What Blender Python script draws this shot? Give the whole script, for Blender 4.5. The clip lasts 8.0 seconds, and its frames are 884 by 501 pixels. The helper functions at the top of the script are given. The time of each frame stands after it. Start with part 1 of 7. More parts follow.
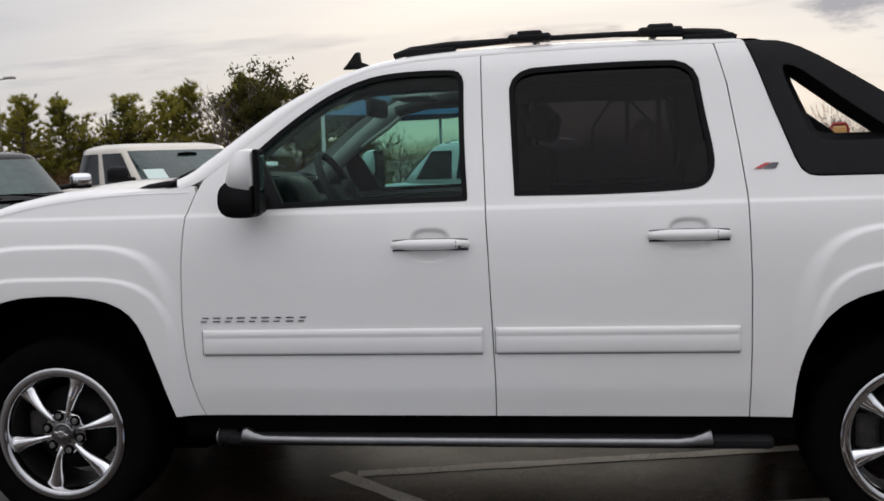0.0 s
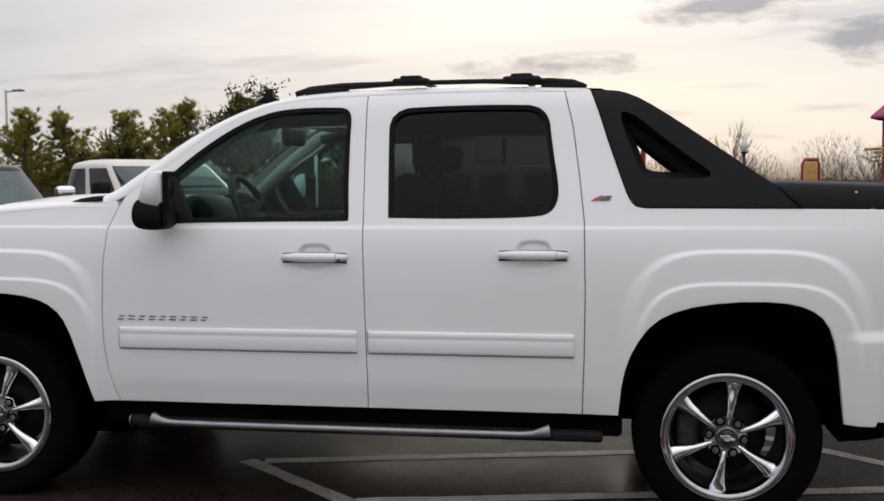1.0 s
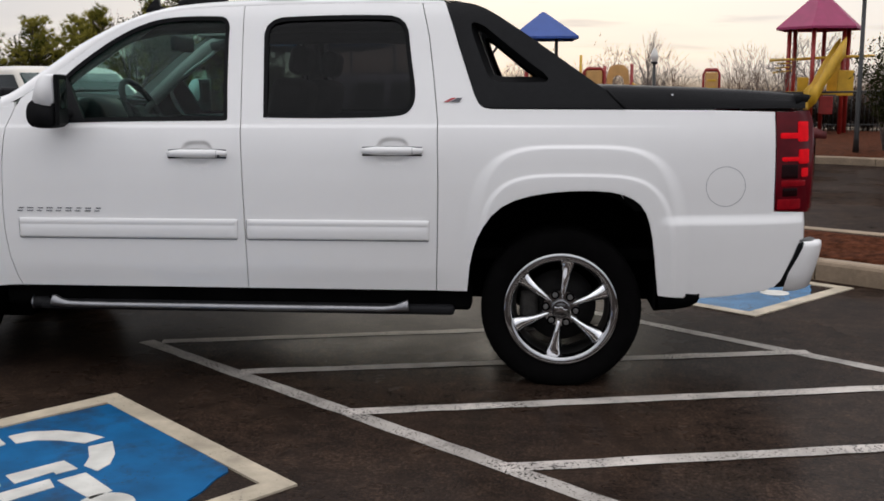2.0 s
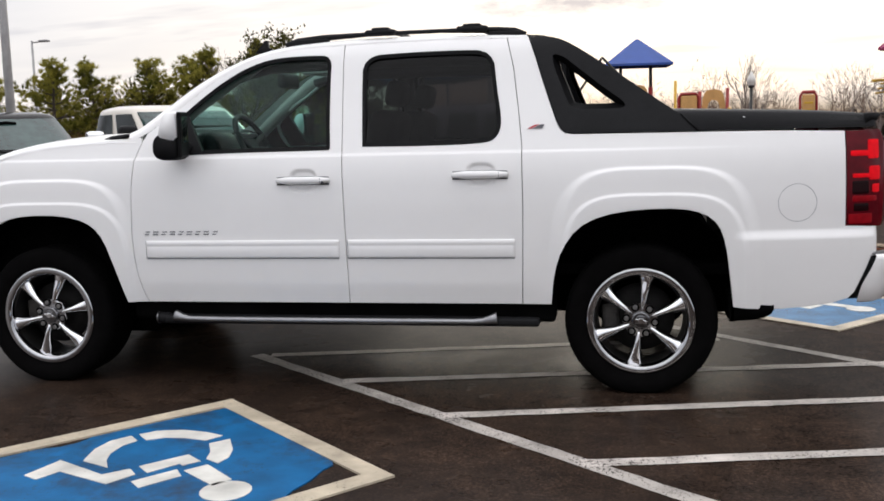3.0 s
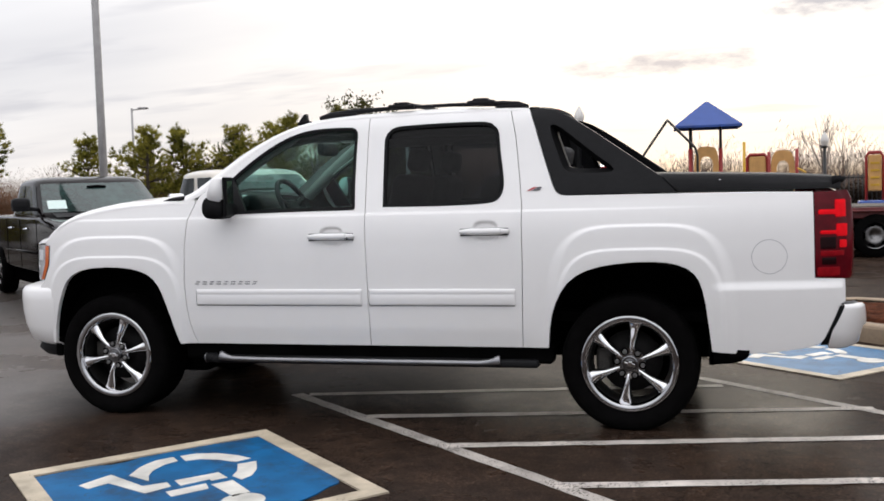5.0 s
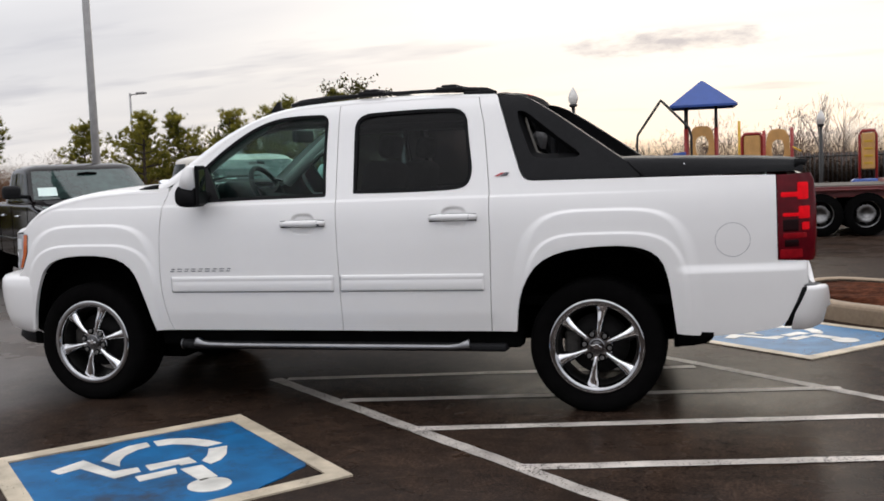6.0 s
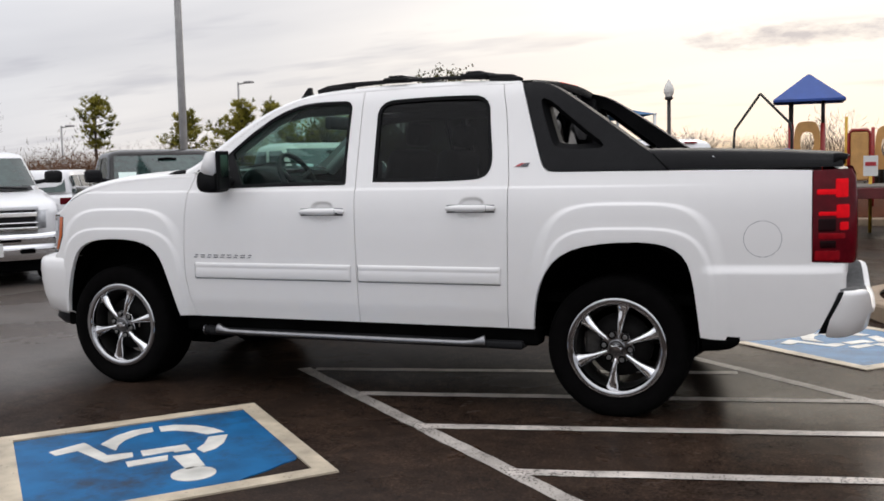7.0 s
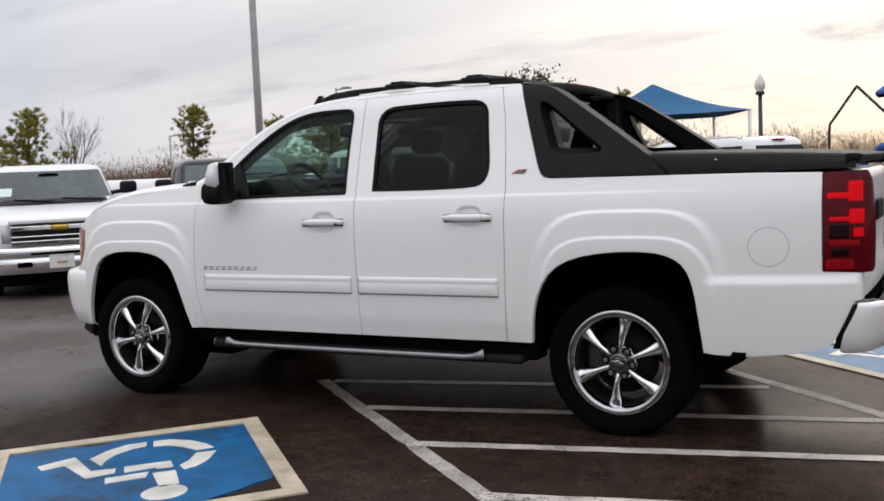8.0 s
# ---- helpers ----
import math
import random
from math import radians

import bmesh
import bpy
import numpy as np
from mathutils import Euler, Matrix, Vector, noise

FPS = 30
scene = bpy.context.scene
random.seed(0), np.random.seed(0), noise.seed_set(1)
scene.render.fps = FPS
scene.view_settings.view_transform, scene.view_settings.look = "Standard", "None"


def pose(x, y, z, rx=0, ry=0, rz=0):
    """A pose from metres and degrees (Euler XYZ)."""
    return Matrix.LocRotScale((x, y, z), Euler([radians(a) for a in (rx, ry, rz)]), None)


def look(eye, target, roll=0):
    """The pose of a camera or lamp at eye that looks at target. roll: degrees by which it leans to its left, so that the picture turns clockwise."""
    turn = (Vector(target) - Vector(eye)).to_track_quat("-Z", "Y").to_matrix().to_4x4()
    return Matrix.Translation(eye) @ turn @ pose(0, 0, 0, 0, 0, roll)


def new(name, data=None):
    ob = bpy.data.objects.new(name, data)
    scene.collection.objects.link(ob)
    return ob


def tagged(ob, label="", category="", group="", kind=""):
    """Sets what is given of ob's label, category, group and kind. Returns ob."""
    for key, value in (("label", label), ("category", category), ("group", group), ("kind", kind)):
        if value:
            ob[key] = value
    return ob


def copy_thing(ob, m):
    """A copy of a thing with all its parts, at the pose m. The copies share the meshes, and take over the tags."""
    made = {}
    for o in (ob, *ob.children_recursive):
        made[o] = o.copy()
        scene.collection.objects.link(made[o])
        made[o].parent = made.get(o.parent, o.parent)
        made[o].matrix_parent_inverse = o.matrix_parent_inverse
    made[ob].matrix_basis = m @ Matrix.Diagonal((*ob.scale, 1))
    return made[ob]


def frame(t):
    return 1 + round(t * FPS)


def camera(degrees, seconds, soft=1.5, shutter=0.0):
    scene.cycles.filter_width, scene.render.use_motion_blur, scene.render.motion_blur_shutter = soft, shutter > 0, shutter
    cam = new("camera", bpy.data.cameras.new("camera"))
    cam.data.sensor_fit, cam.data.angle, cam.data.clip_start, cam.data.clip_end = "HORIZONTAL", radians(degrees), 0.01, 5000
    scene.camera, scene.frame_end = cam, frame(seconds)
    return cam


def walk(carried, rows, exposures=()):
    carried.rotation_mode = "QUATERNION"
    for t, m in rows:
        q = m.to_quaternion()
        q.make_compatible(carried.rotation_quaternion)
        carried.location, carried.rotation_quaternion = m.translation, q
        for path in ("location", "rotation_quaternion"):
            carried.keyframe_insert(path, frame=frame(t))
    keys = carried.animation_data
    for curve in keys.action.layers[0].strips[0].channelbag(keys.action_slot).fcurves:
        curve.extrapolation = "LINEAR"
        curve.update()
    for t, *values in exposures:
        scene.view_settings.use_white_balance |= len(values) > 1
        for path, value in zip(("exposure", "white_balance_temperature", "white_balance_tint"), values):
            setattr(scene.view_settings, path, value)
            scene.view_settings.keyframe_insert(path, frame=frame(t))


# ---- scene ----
cam = camera(46.7, 8.0, soft=1.7)
PATH = [
    (0, (0.513, -4.742, 1.447), (0.216, -2.772, 1.267), -2.0),
    (0.2, (0.639, -4.802, 1.449), (0.225, -2.85, 1.318), -1.9),
    (0.5, (0.851, -4.939, 1.455), (0.344, -3.011, 1.292), -0.6),
    (0.7, (0.968, -5.064, 1.451), (0.488, -3.128, 1.304), -0.4),
    (1, (1.139, -5.264, 1.456), (0.827, -3.294, 1.32), -0.3),
    (1.2, (1.219, -5.397, 1.465), (1.061, -3.414, 1.26), 0.8),
    (2.3, (1.57, -5.904, 1.413), (1.368, -3.938, 1.104), -1.0),
    (2.5, (1.588, -5.979, 1.418), (1.33, -4.016, 1.134), -0.7),
    (2.7, (1.578, -6.062, 1.415), (1.288, -4.097, 1.174), -0.4),
    (3, (1.606, -6.168, 1.412), (1.242, -4.217, 1.164), -1.5),
    (3.2, (1.641, -6.222, 1.412), (1.217, -4.283, 1.171), -1.4),
    (3.5, (1.762, -6.262, 1.414), (1.262, -4.338, 1.197), -2.5),
    (3.7, (1.866, -6.306, 1.425), (1.326, -4.39, 1.237), -1.5),
    (4, (1.993, -6.356, 1.421), (1.38, -4.463, 1.223), -0.5),
    (4.2, (2.057, -6.391, 1.427), (1.459, -4.495, 1.216), -0.5),
    (4.5, (2.114, -6.523, 1.438), (1.552, -4.61, 1.282), -0.7),
    (4.7, (2.148, -6.627, 1.405), (1.599, -4.708, 1.278), -1.3),
    (5.8, (2.305, -6.765, 1.438), (1.787, -4.839, 1.293), -1.9),
    (6, (2.394, -6.72, 1.434), (1.852, -4.801, 1.272), -2.3),
    (6.2, (2.503, -6.668, 1.432), (1.897, -4.768, 1.276), -1.9),
    (6.5, (2.669, -6.561, 1.427), (1.988, -4.687, 1.272), -1.1),
    (6.7, (2.744, -6.489, 1.412), (2.062, -4.616, 1.248), -1.4),
    (7, (2.84, -6.359, 1.399), (2.094, -4.512, 1.229), -1.3),
    (7.2, (2.911, -6.27, 1.401), (2.098, -4.451, 1.235), -1.3),
    (7.5, (3.041, -6.127, 1.395), (2.191, -4.325, 1.228), -3.2),
    (7.7, (3.15, -6.046, 1.399), (2.252, -4.266, 1.234), -3.5),
    (8, (3.336, -5.912, 1.416), (2.392, -4.157, 1.255), -2.4),
]
walk(cam, [(t, look(eye, target, roll)) for t, eye, target, roll in PATH],
     exposures=[(0, -0.44), (0.5, -0.46), (1, -0.39), (2.5, -0.20), (3, 0.03), (3.5, 0.02), (4.5, 0.04), (6, -0.14), (7, -0.15), (8, -0.18)])

# ---- sky and sun: bright overcast evening, the sun low behind cloud on the far side ----
SUN_AZ, SUN_EL = radians(-4), radians(13)      # azimuth from +y towards +x
world = bpy.data.worlds.new("overcast_evening")
scene.world = world
world.use_nodes = True
wt = world.node_tree
wt.nodes.clear()


def wnode(kind, **kw):
    n = wt.nodes.new(kind)
    for k, v in kw.items():
        if k in n.inputs:
            n.inputs[k].default_value = v
    return n


def wmath(op, a, b=None, c=None, clamp=False):
    n = wt.nodes.new("ShaderNodeMath")
    n.operation, n.use_clamp = op, clamp
    for i, v in enumerate((a, b, c)):
        if v is None:
            continue
        if isinstance(v, (int, float)):
            n.inputs[i].default_value = v
        else:
            wt.links.new(v, n.inputs[i])
    return n.outputs[0]


def wmix(fac, a, b, blend="MIX"):
    n = wt.nodes.new("ShaderNodeMix")
    n.data_type, n.blend_type = "RGBA", blend
    for sock, v in ((n.inputs[0], fac), (n.inputs[6], a), (n.inputs[7], b)):
        if isinstance(v, (int, float)):
            sock.default_value = v
        elif isinstance(v, tuple):
            sock.default_value = (*v, 1)
        else:
            wt.links.new(v, sock)
    return n.outputs[2]


def wramp(fac, stops):
    n = wt.nodes.new("ShaderNodeValToRGB")
    els = n.color_ramp.elements
    while len(els) < len(stops):
        els.new(0.5)
    for e, (p, c) in zip(els, stops):
        e.position, e.color = p, (*c, 1) if isinstance(c, tuple) else (c, c, c, 1)
    wt.links.new(fac, n.inputs[0])
    return n.outputs[0]


sky_tex = wt.nodes.new("ShaderNodeTexSky")
sky_tex.sky_type, sky_tex.sun_disc = "NISHITA", False
sky_tex.sun_elevation, sky_tex.sun_rotation = SUN_EL, SUN_AZ
coord = wt.nodes.new("ShaderNodeTexCoord").outputs["Generated"]
split = wt.nodes.new("ShaderNodeSeparateXYZ")
wt.links.new(coord, split.inputs[0])
dx, dy, dz = split.outputs
# cloud deck: direction projected on a flat layer, so that clouds flatten towards the horizon
up = wmath("ADD", wmath("MAXIMUM", dz, 0.0), 0.14)
flat = wt.nodes.new("ShaderNodeCombineXYZ")
for i, s in enumerate((wmath("MULTIPLY", wmath("DIVIDE", dx, up), 0.5), wmath("MULTIPLY", wmath("DIVIDE", dy, up), 1.15))):
    wt.links.new(s, flat.inputs[i])
CLOUD_SHIFT = (3.1, 0.4, 0.0)
shift = wt.nodes.new("ShaderNodeVectorMath")
shift.inputs[1].default_value = CLOUD_SHIFT
wt.links.new(flat.outputs[0], shift.inputs[0])
broad = wnode("ShaderNodeTexNoise", Scale=0.60, Detail=4.0, Roughness=0.5)
fine = wnode("ShaderNodeTexNoise", Scale=1.6, Detail=4.0, Roughness=0.55)
for n in (broad, fine):
    wt.links.new(shift.outputs[0], n.inputs["Vector"])
# how near a direction lies to the hidden sun
sun_dir = (math.sin(SUN_AZ) * math.cos(SUN_EL), math.cos(SUN_AZ) * math.cos(SUN_EL), math.sin(SUN_EL))
dot = wt.nodes.new("ShaderNodeVectorMath")
dot.operation = "DOT_PRODUCT"
dot.inputs[1].default_value = sun_dir
wt.links.new(coord, dot.inputs[0])
toward = dot.outputs["Value"]
glow = wramp(toward, ((0.70, 0.0), (0.88, 0.30), (0.96, 0.75), (1.0, 1.0)))
low = wramp(dz, ((0.0, 1.0), (0.10, 0.55), (0.28, 0.0)))
high = wramp(dz, ((0.0, 0.0), (0.28, 0.10), (0.65, 0.75), (1.0, 1.0)))
veil = wmix(glow, (0.80, 0.82, 0.895), (1.50, 1.46, 1.42))
veil = wmix(wmath("MULTIPLY", low, wmath("ADD", wmath("MULTIPLY", glow, 0.85), 0.02)), veil, (1.25, 1.02, 0.74))
grey = wmix(glow, (0.55, 0.56, 0.63), (0.98, 0.95, 0.95))
cover = wramp(broad.outputs[0], ((0.42, 0.0), (0.62, 0.62)))
puffs = wramp(fine.outputs[0], ((0.55, 0.0), (0.66, 0.75)))
deck = wmix(cover, veil, grey)
deck = wmix(wmath("MULTIPLY", puffs, 0.7), deck, (0.56, 0.56, 0.63))


def cloud_bank(direction, half_width, half_height, strength, tone):
    """A small ragged cloud about a direction of the sky."""
    global deck
    d = Vector(direction).normalized()
    r = Vector((d.y, -d.x, 0)).normalized()
    u = r.cross(d)
    terms = []
    for axis, half in ((r, half_width), (u, half_height)):
        n = wt.nodes.new("ShaderNodeVectorMath")
        n.operation, n.inputs[1].default_value = "DOT_PRODUCT", axis / half
        wt.links.new(coord, n.inputs[0])
        terms.append(wmath("POWER", wmath("ABSOLUTE", n.outputs["Value"]), 2.0))
    away = wmath("ADD", wmath("SQRT", wmath("ADD", *terms)), wmath("MULTIPLY", wmath("SUBTRACT", ragged.outputs[0], 0.5), 2.6))
    front = wramp(toward, ((0.30, 0.0), (0.50, 1.0)))
    mask = wmath("MULTIPLY", wramp(away, ((0.25, strength), (1.0, 0.0))), front)
    deck = wmix(mask, deck, tone)


ragged = wnode("ShaderNodeTexNoise", Scale=22.0, Detail=5.0, Roughness=0.6)
stretch = wt.nodes.new("ShaderNodeMapping")
stretch.inputs["Scale"].default_value = (1.0, 1.0, 3.2)
wt.links.new(coord, stretch.inputs[0])
wt.links.new(stretch.outputs[0], ragged.inputs["Vector"])
cloud_bank((-0.059, 0.992, 0.1085), 0.090, 0.0125, 0.95, (0.50, 0.49, 0.56))
cloud_bank((0.106, 0.982, 0.158), 0.080, 0.017, 0.95, (0.46, 0.46, 0.53))
cloud_bank((0.230, 0.965, 0.126), 0.048, 0.023, 0.95, (0.44, 0.44, 0.51))
cloud_bank((0.190, 0.965, 0.168), 0.05, 0.012, 0.8, (0.50, 0.50, 0.57))
zenith = wmix(high, deck, (1.95, 1.95, 2.03))
ground_side = wramp(dz, ((0.0, 0.0), (0.02, 1.0)))
deck = wmix(ground_side, (0.25, 0.23, 0.21), zenith)
sky_light = wt.nodes.new("ShaderNodeBackground")
sky_light.inputs["Strength"].default_value = 0.06
wt.links.new(sky_tex.outputs[0], sky_light.inputs["Color"])
deck_light = wt.nodes.new("ShaderNodeBackground")
deck_light.inputs["Strength"].default_value = 1.0
wt.links.new(deck, deck_light.inputs["Color"])
both = wt.nodes.new("ShaderNodeMixShader")
both.inputs[0].default_value = 0.92
wt.links.new(sky_light.outputs[0], both.inputs[1])
wt.links.new(deck_light.outputs[0], both.inputs[2])
wt.links.new(both.outputs[0], wt.nodes.new("ShaderNodeOutputWorld").inputs[0])

sun = new("sun", bpy.data.lights.new("sun", "SUN"))
sun.data.energy, sun.data.angle, sun.data.color = 0.6, radians(20), (1.0, 0.9, 0.76)
sun.matrix_world = look(Vector(sun_dir) * 60, (0, 0, 0))


# ---- materials ----
def mat(name, color, rough=0.5, metal=0.0, vary=0.0, scale=8.0, bump=0.0, bump_scale=60.0, coat=0.0, spec=0.5, color2=None, emit=0.0, rvary=0.0, aniso=(1, 1, 1)):
    """Principled surface with noise at two scales in colour and roughness, and fine relief."""
    m = bpy.data.materials.new(name)
    m.use_nodes = True
    nt = m.node_tree
    b = nt.nodes["Principled BSDF"]
    b.inputs["Base Color"].default_value = (*color, 1)
    b.inputs["Roughness"].default_value = rough
    b.inputs["Metallic"].default_value = metal
    b.inputs["Specular IOR Level"].default_value = spec
    b.inputs["Coat Weight"].default_value = coat
    b.inputs["Coat Roughness"].default_value = 0.04
    if emit:
        b.inputs["Emission Color"].default_value = (*color, 1)
        b.inputs["Emission Strength"].default_value = emit
    tc = nt.nodes.new("ShaderNodeTexCoord")
    mp = nt.nodes.new("ShaderNodeMapping")
    mp.inputs["Scale"].default_value = aniso
    nt.links.new(tc.outputs["Object"], mp.inputs[0])
    if vary or rvary:
        n1 = nt.nodes.new("ShaderNodeTexNoise")
        n1.inputs["Scale"].default_value, n1.inputs["Detail"].default_value = scale, 6
        n2 = nt.nodes.new("ShaderNodeTexNoise")
        n2.inputs["Scale"].default_value, n2.inputs["Detail"].default_value = scale * 9, 4
        for n in (n1, n2):
            nt.links.new(mp.outputs[0], n.inputs["Vector"])
        add = nt.nodes.new("ShaderNodeMath")
        add.operation = "MULTIPLY_ADD"
        add.inputs[1].default_value = 0.65
        half = nt.nodes.new("ShaderNodeMath")
        half.operation, half.inputs[1].default_value = "MULTIPLY", 0.35
        nt.links.new(n2.outputs[0], half.inputs[0])
        nt.links.new(n1.outputs[0], add.inputs[0])
        nt.links.new(half.outputs[0], add.inputs[2])
        if vary:
            ramp = nt.nodes.new("ShaderNodeValToRGB")
            c2 = color2 or tuple(c * (1 - vary) for c in color)
            c1 = color if color2 else tuple(min(1, c * (1 + vary * 0.6)) for c in color)
            ramp.color_ramp.elements[0].position, ramp.color_ramp.elements[1].position = 0.36, 0.64
            ramp.color_ramp.elements[0].color, ramp.color_ramp.elements[1].color = (*c2, 1), (*c1, 1)
            nt.links.new(add.outputs[0], ramp.inputs[0])
            nt.links.new(ramp.outputs[0], b.inputs["Base Color"])
        if rvary:
            mr = nt.nodes.new("ShaderNodeMapRange")
            mr.inputs["From Min"].default_value, mr.inputs["From Max"].default_value = 0.35, 0.65
            mr.inputs["To Min"].default_value, mr.inputs["To Max"].default_value = max(0.02, rough - rvary), min(1, rough + rvary)
            nt.links.new(add.outputs[0], mr.inputs[0])
            nt.links.new(mr.outputs[0], b.inputs["Roughness"])
    if bump:
        nb = nt.nodes.new("ShaderNodeTexNoise")
        nb.inputs["Scale"].default_value, nb.inputs["Detail"].default_value = bump_scale, 5
        nt.links.new(mp.outputs[0], nb.inputs["Vector"])
        bp = nt.nodes.new("ShaderNodeBump")
        bp.inputs["Strength"].default_value, bp.inputs["Distance"].default_value = bump, 0.01
        nt.links.new(nb.outputs[0], bp.inputs["Height"])
        nt.links.new(bp.outputs[0], b.inputs["Normal"])
    return m


def glass(name, tint, gloss_rough=0.02, ior=1.5):
    """Thin tinted pane: clear transmission, with reflection that grows at grazing angles."""
    m = bpy.data.materials.new(name)
    m.use_nodes = True
    nt = m.node_tree
    nt.nodes.clear()
    tr = nt.nodes.new("ShaderNodeBsdfTransparent")
    tr.inputs[0].default_value = (*tint, 1)
    gl = nt.nodes.new("ShaderNodeBsdfGlossy")
    gl.inputs["Roughness"].default_value = gloss_rough
    fr = nt.nodes.new("ShaderNodeFresnel")
    fr.inputs[0].default_value = ior
    mx = nt.nodes.new("ShaderNodeMixShader")
    nt.links.new(fr.outputs[0], mx.inputs[0])
    nt.links.new(tr.outputs[0], mx.inputs[1])
    nt.links.new(gl.outputs[0], mx.inputs[2])
    nt.links.new(mx.outputs[0], nt.nodes.new("ShaderNodeOutputMaterial").inputs[0])
    return m


def leaf(name, c1, c2, scale=3.0):
    """Foliage: matt front, with part of the light passing through."""
    m = bpy.data.materials.new(name)
    m.use_nodes = True
    nt = m.node_tree
    nt.nodes.clear()
    tc, n = nt.nodes.new("ShaderNodeTexCoord"), nt.nodes.new("ShaderNodeTexNoise")
    n.inputs["Scale"].default_value, n.inputs["Detail"].default_value = scale, 5
    nt.links.new(tc.outputs["Object"], n.inputs["Vector"])
    r = nt.nodes.new("ShaderNodeValToRGB")
    r.color_ramp.elements[0].position, r.color_ramp.elements[1].position = 0.35, 0.65
    r.color_ramp.elements[0].color, r.color_ramp.elements[1].color = (*c1, 1), (*c2, 1)
    nt.links.new(n.outputs[0], r.inputs[0])
    d, t, mx = nt.nodes.new("ShaderNodeBsdfDiffuse"), nt.nodes.new("ShaderNodeBsdfTranslucent"), nt.nodes.new("ShaderNodeMixShader")
    mx.inputs[0].default_value = 0.58
    for b in (d, t):
        nt.links.new(r.outputs[0], b.inputs[0])
    nt.links.new(d.outputs[0], mx.inputs[1])
    nt.links.new(t.outputs[0], mx.inputs[2])
    nt.links.new(mx.outputs[0], nt.nodes.new("ShaderNodeOutputMaterial").inputs[0])
    return m


M_WHITE = mat("white_car_paint", (0.852, 0.838, 0.826), rough=0.34, vary=0.015, scale=1.2, coat=0.55, rvary=0.05)
M_BLACKP = mat("black_textured_plastic", (0.0095, 0.0095, 0.0105), rough=0.62, vary=0.25, scale=4, bump=0.25, bump_scale=420, spec=0.18)
M_TRIM = mat("black_rubber_trim", (0.004, 0.004, 0.0045), rough=0.6, vary=0.2, scale=20, spec=0.12)
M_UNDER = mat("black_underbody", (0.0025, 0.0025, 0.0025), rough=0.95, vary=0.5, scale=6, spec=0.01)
M_RUBBER = mat("tyre_rubber", (0.0030, 0.0028, 0.0028), rough=0.9, vary=0.35, scale=14, bump=0.35, bump_scale=160, spec=0.05)
M_CHROME = mat("chrome", (0.82, 0.82, 0.83), rough=0.07, metal=1.0, rvary=0.05, scale=10)
M_ALU = mat("brushed_aluminium", (0.62, 0.62, 0.63), rough=0.28, metal=1.0, vary=0.08, scale=16, rvary=0.08)
M_GREYP = mat("grey_ribbed_plastic", (0.10, 0.10, 0.10), rough=0.75, vary=0.3, scale=40, bump=0.5, bump_scale=300)
M_STRIP = mat("satin_edge_strip", (0.30, 0.30, 0.31), rough=0.38, metal=1.0, vary=0.15, scale=9)
M_LIP = mat("polished_rim_lip", (0.50, 0.50, 0.51), rough=0.09, metal=1.0, vary=0.12, scale=14, rvary=0.08)
M_HUB = mat("smoked_chrome_cap", (0.20, 0.20, 0.205), rough=0.14, metal=1.0, vary=0.15, scale=20, rvary=0.08)
# barrel metal darkened in its colour for the shade behind the spokes
M_BARREL = mat("shade_dark_rim_barrel", (0.035, 0.034, 0.033), rough=0.45, metal=0.7, vary=0.4, scale=10)
M_SIGNW = mat("white_lamp_reflector", (0.75, 0.77, 0.80), rough=0.25, vary=0.10, scale=20)
M_STEEL = mat("dark_cast_steel", (0.07, 0.065, 0.06), rough=0.6, metal=0.6, vary=0.5, scale=12)
M_LUG = mat("grey_lug_steel", (0.30, 0.295, 0.29), rough=0.35, metal=1.0, vary=0.2, scale=30)
M_DISC = mat("dull_brake_disc", (0.016, 0.015, 0.0145), rough=0.7, metal=0.2, vary=0.4, scale=12, spec=0.2)
M_REDM = mat("deep_red_reflector", (0.26, 0.003, 0.008), rough=0.4, coat=0.0, spec=0.08, vary=0.25, scale=30)
M_REDK = mat("blackish_red_lens", (0.012, 0.0012, 0.002), rough=0.2, spec=0.12, vary=0.3, scale=20)
M_REDL = mat("red_lamp_lens", (0.095, 0.0022, 0.0065), rough=0.18, spec=0.12, coat=0.08, vary=0.3, scale=14)
M_REDH = mat("bright_red_reflector", (0.90, 0.006, 0.014), rough=0.5, coat=0.0, vary=0.12, scale=30, spec=0.05)
M_AMBER = mat("amber_lens", (0.60, 0.12, 0.02), rough=0.12, coat=0.7, vary=0.2, scale=20)
M_LENS = mat("clear_lamp_lens", (0.45, 0.46, 0.48), rough=0.10, coat=0.6, vary=0.35, scale=12)
# mirror toned dark in place of the dark things it would reflect
M_MIRROR = mat("dark_toned_mirror_glass", (0.22, 0.24, 0.235), rough=0.05, metal=1.0, rvary=0.03, scale=10)
M_DASH = mat("dark_grey_dash_vinyl", (0.014, 0.0145, 0.0155), rough=0.75, vary=0.2, scale=8, bump=0.2, bump_scale=300)
M_TRIMI = mat("light_grey_interior_trim", (0.40, 0.39, 0.37), rough=0.7, vary=0.1, scale=6)
M_SEAT = mat("dark_seat_leather", (0.035, 0.034, 0.034), rough=0.55, vary=0.3, scale=9, bump=0.15, bump_scale=90)
M_GLASS_F = glass("green_tinted_glass", (0.42, 0.66, 0.61), ior=1.28)
M_GLASS_P = glass("dark_privacy_glass", (0.115, 0.112, 0.120), ior=1.28)
M_GLASS_W = glass("windscreen_glass", (0.78, 0.87, 0.83))
M_SEAM = mat("dark_gap_filler", (0.02, 0.02, 0.021), rough=0.9, vary=0.3, scale=9)
